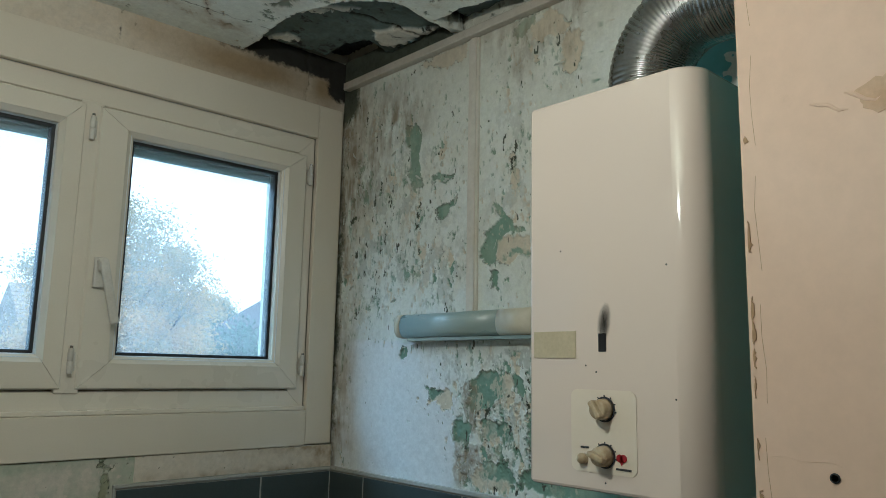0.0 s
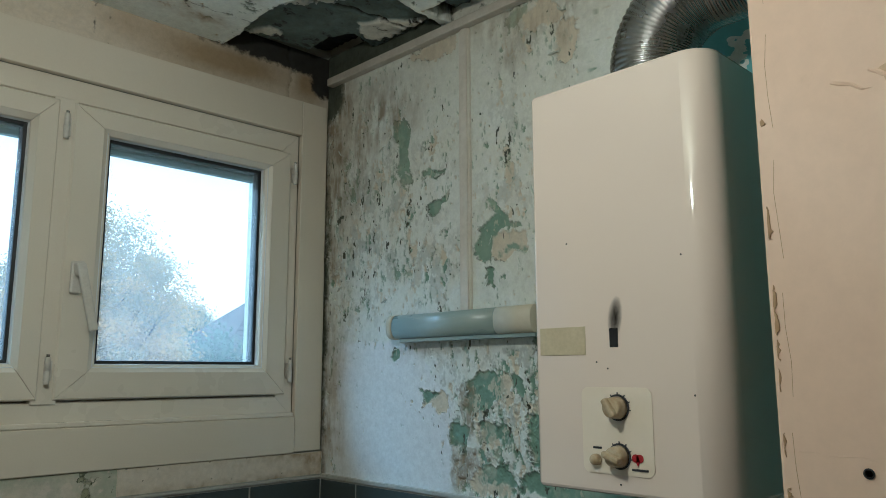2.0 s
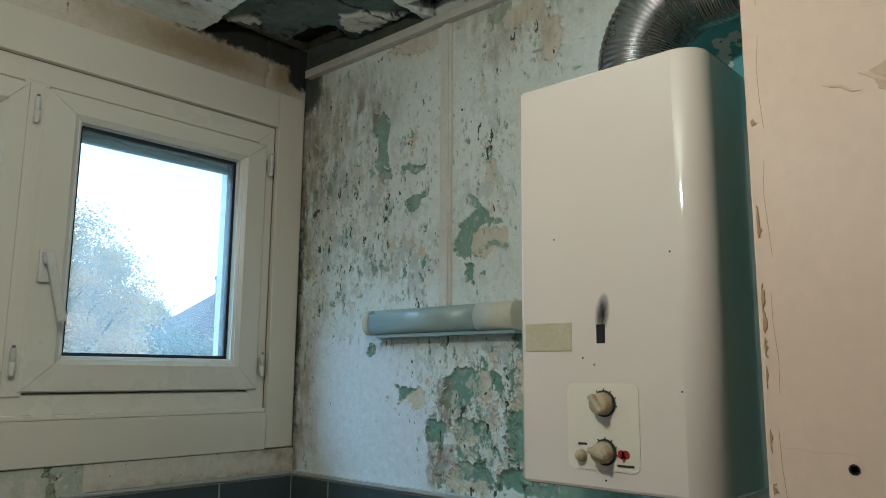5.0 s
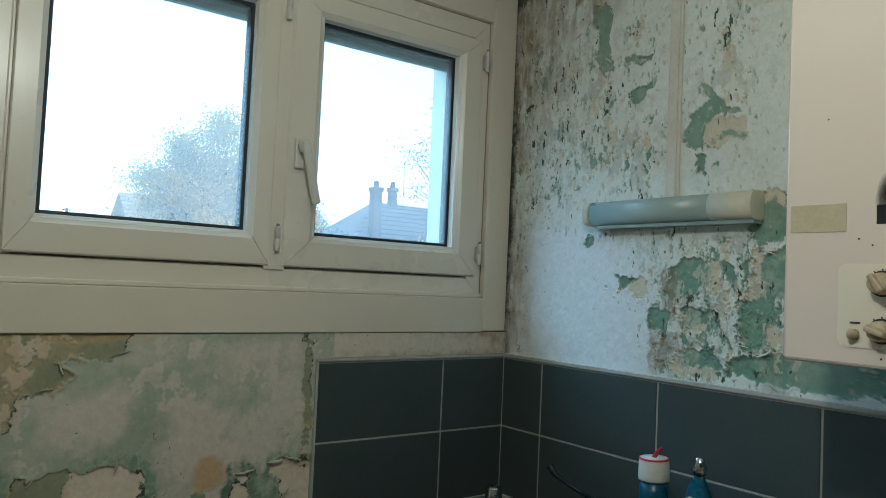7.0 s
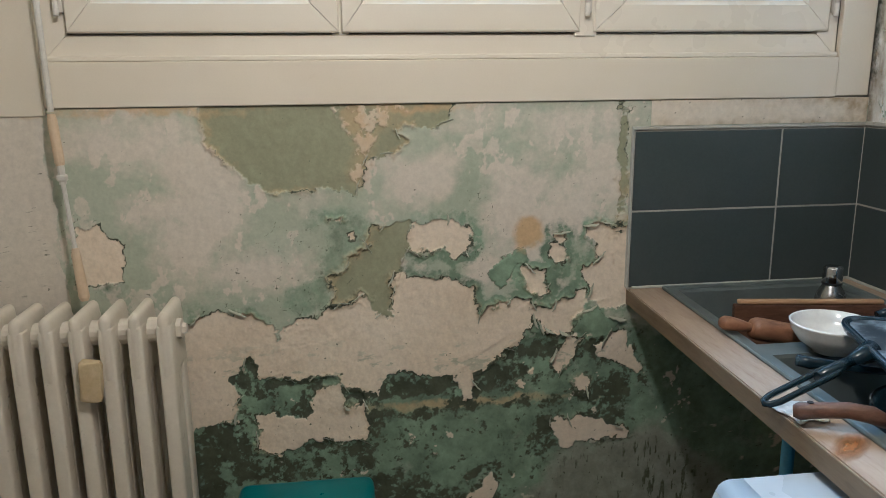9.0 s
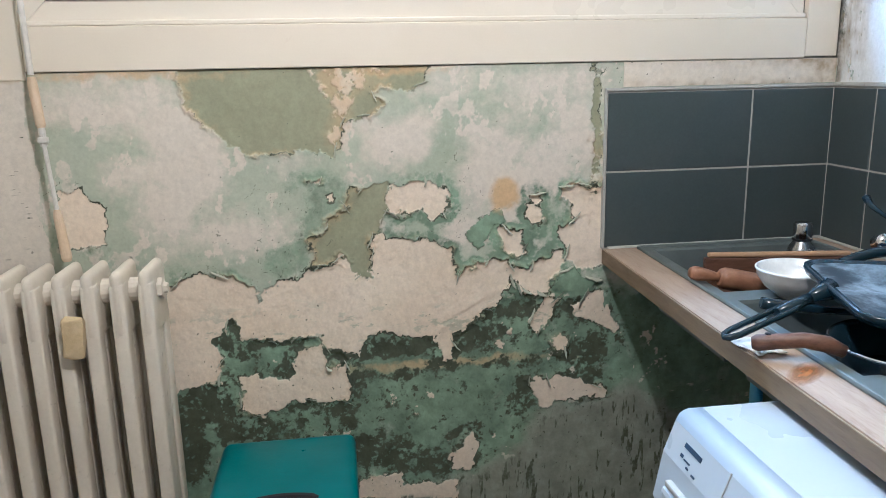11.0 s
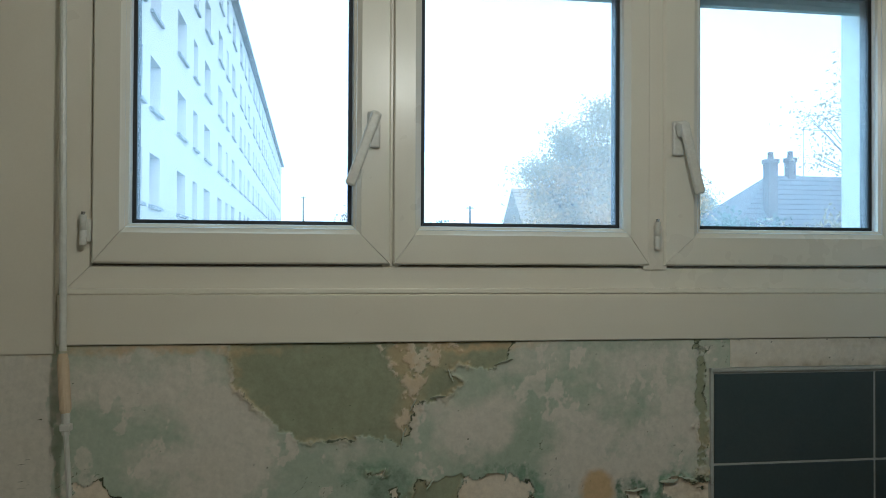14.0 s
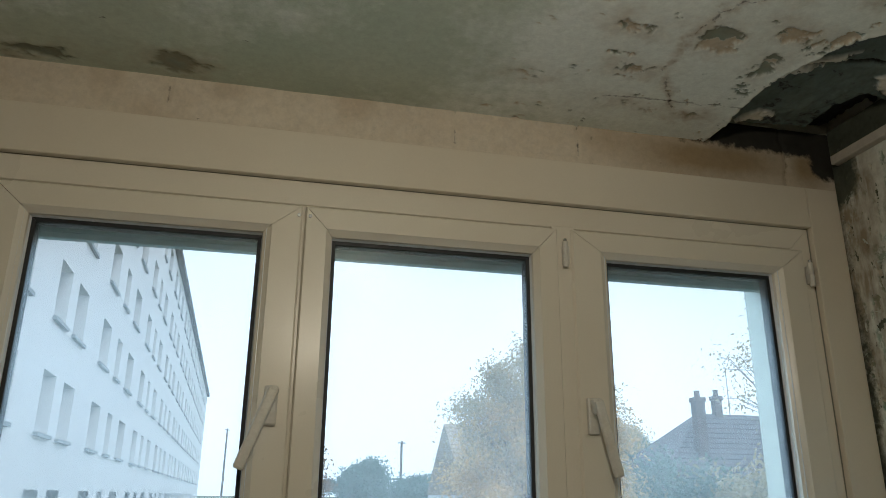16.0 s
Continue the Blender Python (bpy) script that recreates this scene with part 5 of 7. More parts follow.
# ---------------------------------------------------------------- water heater and flue
heater = thing("water_heater", "yellowed white enamel gas water heater hung on the wall", "water heater", at=(0, 0, 0))
BX0, BX1, BY0, BY1, BZ0, BZ1 = -0.313, -0.055, -1.357, -1.031, 1.412, 2.069


def rounded_case(x0, x1, y0, y1, z0, z1, r_right, r_left, steps=10):
    """An upright case whose two front corners are rounded, with slightly eased top and bottom edges."""
    ring = [(x1, y1)]
    for k in range(steps + 1):
        a = radians(90 * k / steps)
        ring.append((x0 + r_left - r_left * math.sin(a), y1 - r_left + r_left * math.cos(a)))
    for k in range(steps + 1):
        a = radians(90 * k / steps)
        ring.append((x0 + r_right - r_right * math.cos(a), y0 + r_right - r_right * math.sin(a)))
    ring.append((x1, y0))
    cxm, cym = (x0 + x1) / 2, (y0 + y1) / 2
    bm, rings = bmesh.new(), []
    for z, s in ((z0, 0.006), (z0 + 0.002, 0.002), (z0 + 0.006, 0), (z1 - 0.006, 0), (z1 - 0.002, 0.002), (z1, 0.006)):
        rings.append([bm.verts.new((x + (s if x < cxm else -s), y + (s if y < cym else -s), z)) for x, y in ring])
    n = len(ring)
    for a, b in zip(rings, rings[1:]):
        for i in range(n):
            bm.faces.new((a[i], a[(i + 1) % n], b[(i + 1) % n], b[i]))
    bm.faces.new(rings[0]), bm.faces.new(rings[-1])
    return bm


case = part("case", rounded_case(BX0, BX1, BY0, BY1, BZ0, BZ1, 0.044, 0.007), M["boiler"], heater)
for p in case.data.polygons:
    p.use_smooth = abs(p.normal.z) < 0.3 and p.area < 0.01
part("back_plate", box(-0.053, -0.006, BY0 - 0.004, BY1 + 0.002, BZ0 - 0.006, BZ1 - 0.02, 0.003), M["boiler"], heater)
# sight hole with soot
part("sight_hole", box(BX0 - 0.0012, BX0 + 0.004, -1.190, -1.175, 1.630, 1.659, 0.0011), M["void"], heater, "black sight hole")
def smear_material(name, colour, most):
    """A stain that thins out towards the rim of a disc of radius one."""
    m, n, l, b = nodes_of(name)
    clear_, both, fall = n.new("ShaderNodeBsdfTransparent"), n.new("ShaderNodeMixShader"), n.new("ShaderNodeTexGradient")
    fall.gradient_type = "SPHERICAL"
    l.new(coords(n), fall.inputs[0])
    b.inputs["Base Color"].default_value, b.inputs["Roughness"].default_value = (*colour, 1), 0.9
    l.new(mix(n, l, 1.0, ramp(n, l, fall.outputs["Fac"], [(0.0, 0.0), (1.0, most)]), ramp(n, l, noise_tex(n, l, 2.5, 4), [(0.25, 0.5), (0.6, 1.0)]), "MULTIPLY"), both.inputs[0])
    l.new(clear_.outputs[0], both.inputs[1]), l.new(b.outputs[0], both.inputs[2])
    l.new(both.outputs[0], n["Material Output"].inputs["Surface"])
    return m


soot_m = smear_material("soot_smear", (0.03, 0.027, 0.025), 0.75)
bm = lathe([(0, 0.0), (1, 0.0), (1, 0.01), (0, 0.01)], 32)
soot = part("soot_smear", bm, soot_m, heater, "dark soot smear")
soot.matrix_basis = Matrix.Translation((BX0 - 0.0012, -1.1865, 1.675)) @ Matrix.Rotation(radians(8), 4, "X") @ Matrix.Rotation(radians(90), 4, "Y") @ Matrix.Diagonal((0.034, 0.013, 0.02, 1))
part("tape_label", box(BX0 - 0.0012, BX0 + 0.001, -1.131, -1.042, 1.6195, 1.664, 0.0004), M["tape"], heater, "yellowed sticky label")
pb = box(BX0 - 0.0014, BX0 + 0.004, -1.243, -1.121, 1.442, 1.570)
bmesh.ops.bevel(pb, geom=[e for e in pb.edges if abs(e.verts[0].co.x - e.verts[1].co.x) > 0.002], offset=0.012, segments=6, affect="EDGES", profile=0.5)
panel = part("control_panel", pb, M["boiler_panel"], heater, "ivory control panel")


def knob(y, z, r, turn, parent):
    stem = Matrix.Translation((BX0 - 0.002, y, z)) @ Matrix.Rotation(radians(-90), 4, "Y")
    base = move(lathe([(0, 0), (r, 0), (r, 0.006), (r * 0.93, 0.016), (r * 0.88, 0.02), (r * 0.8, 0.021), (0, 0.0212)], 32), stem)
    grip = move(box(-r * 0.95, r * 0.95, -r * 0.3, r * 0.3, 0.012, 0.030, 0.003), stem @ Matrix.Rotation(radians(turn), 4, "Z"))
    k = part("knob", base, M["knob"], parent, "worn yellowed control knob", True)
    part("grip", grip, M["knob"], k)
    part("dial_ring", move(lathe([(r * 1.02, 0), (r * 1.2, 0.0), (r * 1.2, 0.0008), (r * 1.02, 0.0008)], 32), stem), M["ink"], k, "dark printed dial ring")
    for a in np.linspace(-100, 100, 7):
        part("dial_mark", move(box(-0.0009, 0.0009, r * 1.18, r * 1.18 + 0.003, 0, 0.0006), stem @ Matrix.Rotation(radians(a - 90), 4, "Z")), M["ink"], k)


knob(-1.186, 1.540, 0.0165, 35, panel)
knob(-1.186, 1.469, 0.016, 70, panel)
part("button", move(lathe([(0, 0), (0.0085, 0), (0.0085, 0.007), (0.0065, 0.011), (0, 0.011)], 22), Matrix.Translation((BX0 - 0.002, -1.146, 1.462)) @ Matrix.Rotation(radians(-90), 4, "Y")), M["knob"], panel, "small igniter button", True)
part("print_bar", box(BX0 - 0.0026, BX0 - 0.001, -1.155, -1.14, 1.478, 1.481), M["ink"], panel)
part("print_bar", box(BX0 - 0.0026, BX0 - 0.001, -1.233, -1.206, 1.450, 1.453), M["ink"], panel)
mark = join(move(lathe([(0, 0), (0.006, 0), (0.006, 0.0006), (0, 0.0006)], 16), Matrix.Translation((0.004, 0.0035, 0))), move(lathe([(0, 0), (0.006, 0), (0.006, 0.0006), (0, 0.0006)], 16), Matrix.Translation((0.004, -0.0035, 0))),
            move(lathe([(0, 0), (0.0055, 0), (0.0055, 0.0006), (0, 0.0006)], 3), Matrix.Translation((-0.002, 0, 0)) @ Matrix.Rotation(radians(180), 4, "Z")))
part("maker_mark", move(mark, Matrix.Translation((BX0 - 0.0022, -1.2165, 1.464)) @ Matrix.Rotation(radians(-90), 4, "Y")), M["red"], panel, "small red maker mark")
for yy, zz in ((-1.15, 1.608), (-1.17, 1.598), (-1.185, 1.428), (-1.30, 1.76), (-1.10, 1.80), (-1.31, 1.56)):
    part("paint_nick", move(lathe([(0, 0), (0.0016, 0), (0.0013, 0.0006), (0, 0.0007)], 10), Matrix.Translation((BX0 - 0.0001, yy, zz)) @ Matrix.Rotation(radians(-90), 4, "Y")), M["soot"], heater)

flue = thing("flue_duct", "corrugated aluminium flue duct bending off the heater top", "flue duct")
path = [Vector((-0.15, -1.18, 2.060 + 0.004 * i)) for i in range(13)]
c0 = Vector((-0.15, -1.308, 2.115))
path += [c0 + 0.128 * Vector((0, math.cos(a), math.sin(a))) for a in np.linspace(0.02, math.pi / 2, 70)]
path += [Vector((-0.15, -1.308 - 0.004 * i, 2.243)) for i in range(1, 26)]
# even steps along the bend, five to a corrugation
fine_path, run = [path[0]], 0.0
for a, b in zip(path, path[1:]):
    seg = (b - a).length
    while run + seg >= 0.0018:
        a = a.lerp(b, (0.0018 - run) / seg)
        seg, run = (b - a).length, 0.0
        fine_path.append(a)
    run += seg
rad = [0.0725 + 0.0022 * abs(math.sin(i * math.pi / 5)) ** 0.8 for i in range(len(fine_path))]
part("corrugated_pipe", tube(fine_path, rad, 40, False), M["alu"], flue, "", True)
part("collar", move(lathe([(0.079, 0.0), (0.081, 0.001), (0.081, 0.016), (0.079, 0.017), (0.077, 0.016), (0.077, 0)], 40), Matrix.Translation((-0.15, -1.18, 2.066))), M["alu"], flue)

# lamp cover on the wall
lamp = thing("strip_lamp", "unlit strip lamp with grey half-round plastic cover on the wall", "wall lamp")


def half_round(y0, y1, r, z, depth):
    bm = bmesh.new()
    ends = []
    for y in (y0, y1):
        ring = [bm.verts.new((0.0, y, z + r))]
        ring += [bm.verts.new((-depth * max(0.0, math.sin(a)) ** 0.3, y, z + r * math.cos(a))) for a in np.linspace(0.12, math.pi - 0.35, 16)]
        ring += [bm.verts.new((-depth * 0.45, y, z - r)), bm.verts.new((0.0, y, z - r))]
        ends.append(ring)
    n = len(ends[0])
    for i in range(n):
        bm.faces.new((ends[0][i], ends[0][(i + 1) % n], ends[1][(i + 1) % n], ends[1][i]))
    bm.faces.new(ends[0]), bm.faces.new(ends[1])
    return bm


part("cover", half_round(-0.71, -0.357, 0.031, 1.708, 0.052), M["diffuser"], lamp, "grey plastic cover", True)
part("end_cap", half_round(-0.36, -0.340, 0.0315, 1.708, 0.053), M["cap"], lamp, "pale end cap", True)
part("end_cap", half_round(-0.812, -0.706, 0.0315, 1.708, 0.053), M["cap"], lamp, "yellowed wide end cap", True)
part("back_rail", box(-0.034, -0.001, -0.81, -0.372, 1.669, 1.6775, 0.001), M["diffuser"], lamp, "thin grey base plate")


# ---------------------------------------------------------------- worktop and sink
def slab_with_hole(outer, inner, z0, z1):
    """A slab with one opening, both given as four corners in order."""
    bm = bmesh.new()
    o0, o1 = [bm.verts.new((*p, z0)) for p in outer], [bm.verts.new((*p, z1)) for p in outer]
    i0, i1 = [bm.verts.new((*p, z0)) for p in inner], [bm.verts.new((*p, z1)) for p in inner]
    for k in range(4):
        j = (k + 1) % 4
        bm.faces.new((o1[k], o1[j], i1[j], i1[k])), bm.faces.new((o0[j], o0[k], i0[k], i0[j]))
        bm.faces.new((o0[k], o0[j], o1[j], o1[k])), bm.faces.new((i0[j], i0[k], i1[k], i1[j]))
    return bm


S_OUT = ((-0.622, -0.010), (-0.012, -0.010), (-0.012, -1.41), (-0.668, -1.41))
S_HOLE = ((-0.515, -0.050), (-0.085, -0.050), (-0.085, -1.06), (-0.556, -1.06))
wt = slab_with_hole(S_OUT, S_HOLE, 0.862, 0.900)
bmesh.ops.bevel(wt, geom=[e for e in wt.edges if abs(e.verts[0].co.z - e.verts[1].co.z) < 1e-6 and max(v.co.x for v in e.verts) < -0.6], offset=0.003, segments=2, affect="EDGES")
worktop = tagged(link("worktop", wt, M["wood"]), "worn oak laminate worktop round the sink", "worktop")
part("caulk_line", tube([(-0.61, -0.009, 0.902), (-0.3, -0.009, 0.9025), (-0.012, -0.009, 0.902), (-0.011, -0.4, 0.9025), (-0.011, -1.4, 0.902)], 0.0045, 8), M["trim"], worktop, "grubby sealant line")
band = slab_with_hole(((-0.6245, -0.010), (-0.6222, -0.010), (-0.6682, -1.41), (-0.6705, -1.41)), ((-0.6236, -0.02), (-0.6234, -0.02), (-0.6694, -1.40), (-0.6696, -1.40)), 0.8625, 0.8985)
part("edge_band", band, M["wood_edge"], worktop, "darker worn front edge")
bm = lathe([(0, 0.0), (1, 0.0), (1, 0.01), (0, 0.01)], 32)
stain_ = part("spill", bm, smear_material("orange_spill", (0.36, 0.155, 0.045), 0.95), worktop, "dried orange spill")
stain_.matrix_basis = Matrix.Translation((-0.610, -0.865, 0.9004)) @ Matrix.Rotation(radians(40), 4, "Z") @ Matrix.Diagonal((0.062, 0.024, 0.02, 1))

sink = thing("kitchen_sink", "grey resin double-bowl sink set into the worktop", "sink")
R_OUT = ((-0.532, -0.028), (-0.066, -0.028), (-0.066, -1.08), (-0.574, -1.08))


def ring_at(f, y0, y1, inset):
    xa = lambda y: -0.532 - 0.04 * (-y - 0.028)
    return ((xa(y0) + inset, y0), (-0.066 - f, y0), (-0.066 - f, y1), (xa(y1) + inset, y1))


def basin(y0, y1, depth):
    a = ring_at(0.035, y0, y1, 0.026)
    cx_, cy_ = sum(p[0] for p in a) / 4, sum(p[1] for p in a) / 4
    bm = bmesh.new()
    rows = []
    for s, z in ((1.0, 0.904), (0.985, 0.898), (0.95, 0.904 - depth * 0.8), (0.90, 0.904 - depth), (0.0, 0.904 - depth - 0.004)):
        rows.append([bm.verts.new((cx_ + (p[0] - cx_) * s, cy_ + (p[1] - cy_) * s, z)) for p in a] if s else [bm.verts.new((cx_, cy_, z))])
    for p, q in zip(rows, rows[1:]):
        for k in range(4):
            j = (k + 1) % 4
            bm.faces.new((p[k], p[j], q[j], q[k]) if len(q) > 1 else (p[k], p[j], q[0]))
    return bm, a


b1, h1 = basin(-0.055, -0.455, 0.16)
b2, h2 = basin(-0.515, -0.90, 0.16)
xl = lambda y: -0.532 - 0.04 * (-y - 0.028)
top = join(slab_with_hole(((xl(-0.028), -0.028), (-0.066, -0.028), (-0.066, -0.48), (xl(-0.48), -0.48)), h1, 0.896, 0.905),
           slab_with_hole(((xl(-0.48), -0.48), (-0.066, -0.48), (-0.066, -1.08), (xl(-1.08), -1.08)), h2, 0.896, 0.905))
part("sink_top", top, M["resin"], sink)
part("rim", tube([(*p, 0.904) for p in (*R_OUT, R_OUT[0])], 0.005, 8), M["resin"], sink)
part("basin", b1, M["resin"], sink, "deep basin")
part("basin", b2, M["resin"], sink, "deep basin")
for yb in (-0.27, -0.69):
    part("drain", move(lathe([(0, 0), (0.034, 0), (0.04, 0.003), (0.042, 0.0), (0.042, -0.004), (0, -0.004)], 28), Matrix.Translation((-0.32, yb, 0.7455))), M["steel"], sink)
for k in range(6):
    part("drainer_groove", tube([(-0.5 + 0.06 * k, -0.92, 0.905), (-0.5 + 0.06 * k, -1.05, 0.9045)], 0.0035, 8), M["resin"], sink)

tap = thing("mixer_tap", "chrome mixer tap with a dark lever behind the sink", "tap")
tp = Vector((-0.115, -0.50, 0.905))
part("body", move(lathe([(0, 0), (0.028, 0), (0.028, 0.006), (0.021, 0.012), (0.020, 0.085), (0.022, 0.09), (0.022, 0.112), (0.018, 0.118), (0, 0.119)], 28), Matrix.Translation(tp)), M["chrome"], tap, "", True)
part("spout", tube(arc(tp + Vector((0, 0.0, 0.05)), tp + Vector((-0.05, 0.01, 0.10)), tp + Vector((-0.17, 0.02, 0.055)), 0, 14), [0.011] * 12 + [0.0105, 0.010, 0.010], 16), M["black_enamel"], tap, "dark spout", True)
part("nozzle", move(lathe([(0, -0.02), (0.016, -0.02), (0.017, 0.012), (0, 0.014)], 20), Matrix.Translation(tp + Vector((-0.06, 0.045, 0.088))) @ Matrix.Rotation(radians(70), 4, "X")), M["chrome"], tap, "", True)
part("lever", tube([tp + Vector((-0.01, 0.02, 0.11)), tp + Vector((-0.025, 0.10, 0.135)), tp + Vector((-0.03, 0.135, 0.15)), tp + Vector((-0.03, 0.15, 0.165))], [0.006, 0.005, 0.007, 0.009], 10), M["black_enamel"], tap, "black lever", True)

# things in and on the sink
bottle = thing("steel_bottle", "brushed steel drinking bottle standing in the sink", "bottle")
bl = Matrix.Translation((-0.165, -0.165, 0.748))
part("body", move(lathe([(0, 0), (0.032, 0), (0.035, 0.004), (0.035, 0.15), (0.031, 0.168), (0.021, 0.183), (0.0195, 0.19), (0, 0.19)], 32), bl), M["steel"], bottle, "", True)
part("cap", move(lathe([(0, 0.19), (0.022, 0.19), (0.0225, 0.193), (0.0225, 0.226), (0.019, 0.231), (0.012, 0.2325), (0, 0.233)], 32), bl), M["chrome"], bottle, "", True)
part("cap_ring", move(lathe([(0.0205, 0.186), (0.0232, 0.187), (0.0232, 0.191), (0.0205, 0.192)], 32), bl), M["gasket"], bottle)

cut = thing("cutting_board", "wooden cutting board standing on edge in the sink", "cutting board")
cm = Matrix.Translation((-0.305, -0.31, 0.0)) @ Matrix.Rotation(radians(-9.5), 4, "Z")
part("board", move(box(-0.178, 0.155, -0.008, 0.008, 0.765, 0.9345, 0.003), cm), M["wood_dark"], cut)
part("edge_band", move(box(-0.170, 0.148, -0.0085, 0.0085, 0.935, 0.9455, 0.004), cm), M["board_lit_top"], cut, "top edge painted pale as if lit")

pin = thing("rolling_pin", "turned beech rolling pin lying over the sink rim", "rolling pin")
pm = look((-0.566, -0.384, 0.932), (-0.31, -0.405, 0.876)) @ Matrix.Rotation(math.pi, 4, "X")
part("handle", move(lathe([(0, 0), (0.010, 0.001), (0.0145, 0.008), (0.0155, 0.02), (0.0125, 0.045), (0.0095, 0.062), (0.009, 0.068), (0, 0.068)], 24), pm), M["wood_pin"], pin, "", True)
part("roller", move(lathe([(0, 0.066), (0.014, 0.066), (0.020, 0.070), (0.0235, 0.078), (0.024, 0.09), (0.024, 0.245), (0.021, 0.252), (0, 0.253)], 28), pm), M["wood_pin"], pin, "", True)

bowl = tagged(link("bowl", move(lathe([(0, 0), (0.036, 0.0), (0.038, 0.004), (0.040, 0.006), (0.062, 0.024), (0.076, 0.047), (0.0785, 0.060), (0.080, 0.062), (0.081, 0.066), (0.079, 0.068), (0.0755, 0.066), (0.072, 0.048),
                                       (0.058, 0.028), (0.036, 0.011), (0, 0.008)], 48), Matrix.Translation((-0.40, -0.512, 0.9055)) @ Matrix.Diagonal((1, 1, 0.88, 1))), M["ceramic"], smooth=True), "glossy white ceramic bowl on the sink divider", "bowl")

def rounded_plate(w, h, r, levels, steps=8):
    """A plate with rounded corners, lofted through rows of (inset, z)."""
    bm, rings = bmesh.new(), []
    for inset, z in levels:
        rr, ring = max(r - inset, 0.004), []
        for cx0, cy0, a0 in ((w / 2 - inset - rr, h / 2 - inset - rr, 0), (-w / 2 + inset + rr, h / 2 - inset - rr, 90), (-w / 2 + inset + rr, -h / 2 + inset + rr, 180), (w / 2 - inset - rr, -h / 2 + inset + rr, 270)):
            ring += [bm.verts.new((cx0 + rr * math.cos(radians(a0 + 90 * k / steps)), cy0 + rr * math.sin(radians(a0 + 90 * k / steps)), z)) for k in range(steps + 1)]
        rings.append(ring)
    n = len(rings[0])
    for a, b in zip(rings, rings[1:]):
        for k in range(n):
            bm.faces.new((a[k], a[(k + 1) % n], b[(k + 1) % n], b[k]))
    bm.faces.new(rings[0]), bm.faces.new(rings[-1])
    return bm


griddle = thing("griddle_pan", "worn square black griddle pan lying over the sink", "pan")
gm = Matrix.Translation((-0.338, -0.742, 0.972)) @ Matrix.Rotation(radians(-13.5), 4, "Z") @ Matrix.Rotation(radians(4), 4, "X") @ Matrix.Rotation(radians(2), 4, "Y")
part("rim", move(rounded_plate(0.285, 0.31, 0.05, [(0.02, -0.012), (0.006, -0.006), (0.0, 0.006), (0.001, 0.010), (0.004, 0.0112), (0.010, 0.0105), (0.014, 0.006)]), gm), M["black_enamel"], griddle, "glossy black rim", True)
part("plate", move(rounded_plate(0.258, 0.283, 0.038, [(0.0, 0.003), (0.0, 0.0062), (0.002, 0.0072)]), gm), M["pale_iron"], griddle, "scuffed cooking surface, window reflection painted pale")
hx0, hx1 = Vector((-0.478, -0.700, 0.972)), Vector((-0.688, -0.764, 0.928))
part("bracket", tube([hx0 + Vector((0.02, 0.006, 0.004)), hx0, hx0.lerp(hx1, 0.14)], [0.02, 0.015, 0.009], 12), M["black_enamel"], griddle, "", True)
side = Vector((-0.003, 0.0105, 0.001))
loop = [hx0.lerp(hx1, 0.14)] + [hx0.lerp(hx1, q) + side for q in (0.36, 0.5, 0.7, 0.9)] + [hx0.lerp(hx1, 0.98) + side * 0.6, hx1, hx0.lerp(hx1, 0.98) - side * 0.6] + [hx0.lerp(hx1, q) - side for q in (0.9, 0.7, 0.5, 0.36)] + [hx0.lerp(hx1, 0.14)]
part("handle", join(tube(loop, 0.0055, 10), tube([hx0.lerp(hx1, 0.1), hx0.lerp(hx1, 0.30), hx0.lerp(hx1, 0.48)], [0.009, 0.011, 0.009], 10)), M["black_enamel"], griddle, "black loop handle", True)

pan = thing("frying_pan", "black frying pan with a carved wooden handle in the sink", "pan")
fm = Matrix.Translation((-0.415, -0.845, 0.872))
part("body", move(lathe([(0, 0), (0.088, 0), (0.098, 0.008), (0.118, 0.054), (0.122, 0.055), (0.123, 0.053), (0.120, 0.050), (0.102, 0.006), (0.090, -0.004), (0, -0.004)][::-1], 52), fm), M["black_enamel"], pan, "", True)
part("rim", move(lathe([(0.1195, 0.053), (0.1225, 0.0535), (0.1235, 0.056), (0.1215, 0.0575), (0.119, 0.0565)], 52), fm), M["chrome"], pan, "bright worn rim")
part("rivet", move(lathe([(0, 0), (0.006, 0), (0.005, 0.004), (0, 0.0055)], 14), fm @ Matrix.Translation((-0.07, -0.085, 0.03)) @ Matrix.Rotation(radians(60), 4, "Y")), M["steel"], pan)
hp = [Vector((-0.535, -0.846, 0.922)), Vector((-0.560, -0.840, 0.934)), Vector((-0.590, -0.826, 0.938)), Vector((-0.622, -0.808, 0.932)), Vector((-0.650, -0.795, 0.927)), Vector((-0.657, -0.791, 0.926))]
part("handle", tube(hp, [0.0105, 0.0135, 0.0125, 0.0125, 0.0135, 0.009], 16), M["wood_dark"], pan, "carved walnut handle", True)
part("hanging_hole", move(lathe([(0, 0), (0.0048, 0), (0.0048, 0.0012), (0, 0.0012)], 14), Matrix.Translation((-0.636, -0.801, 0.9425))), M["void"], pan)

ladle = tagged(link("spatula", tube([(-0.52, -0.585, 0.922), (-0.50, -0.592, 0.918), (-0.42, -0.62, 0.912), (-0.36, -0.64, 0.910)], [0.011, 0.012, 0.008, 0.007], 12), M["black_enamel"], smooth=True), "black plastic spatula handle resting on the sink", "spatula")
bm = bmesh.new()
bmesh.ops.create_grid(bm, x_segments=14, y_segments=10, size=0.5)
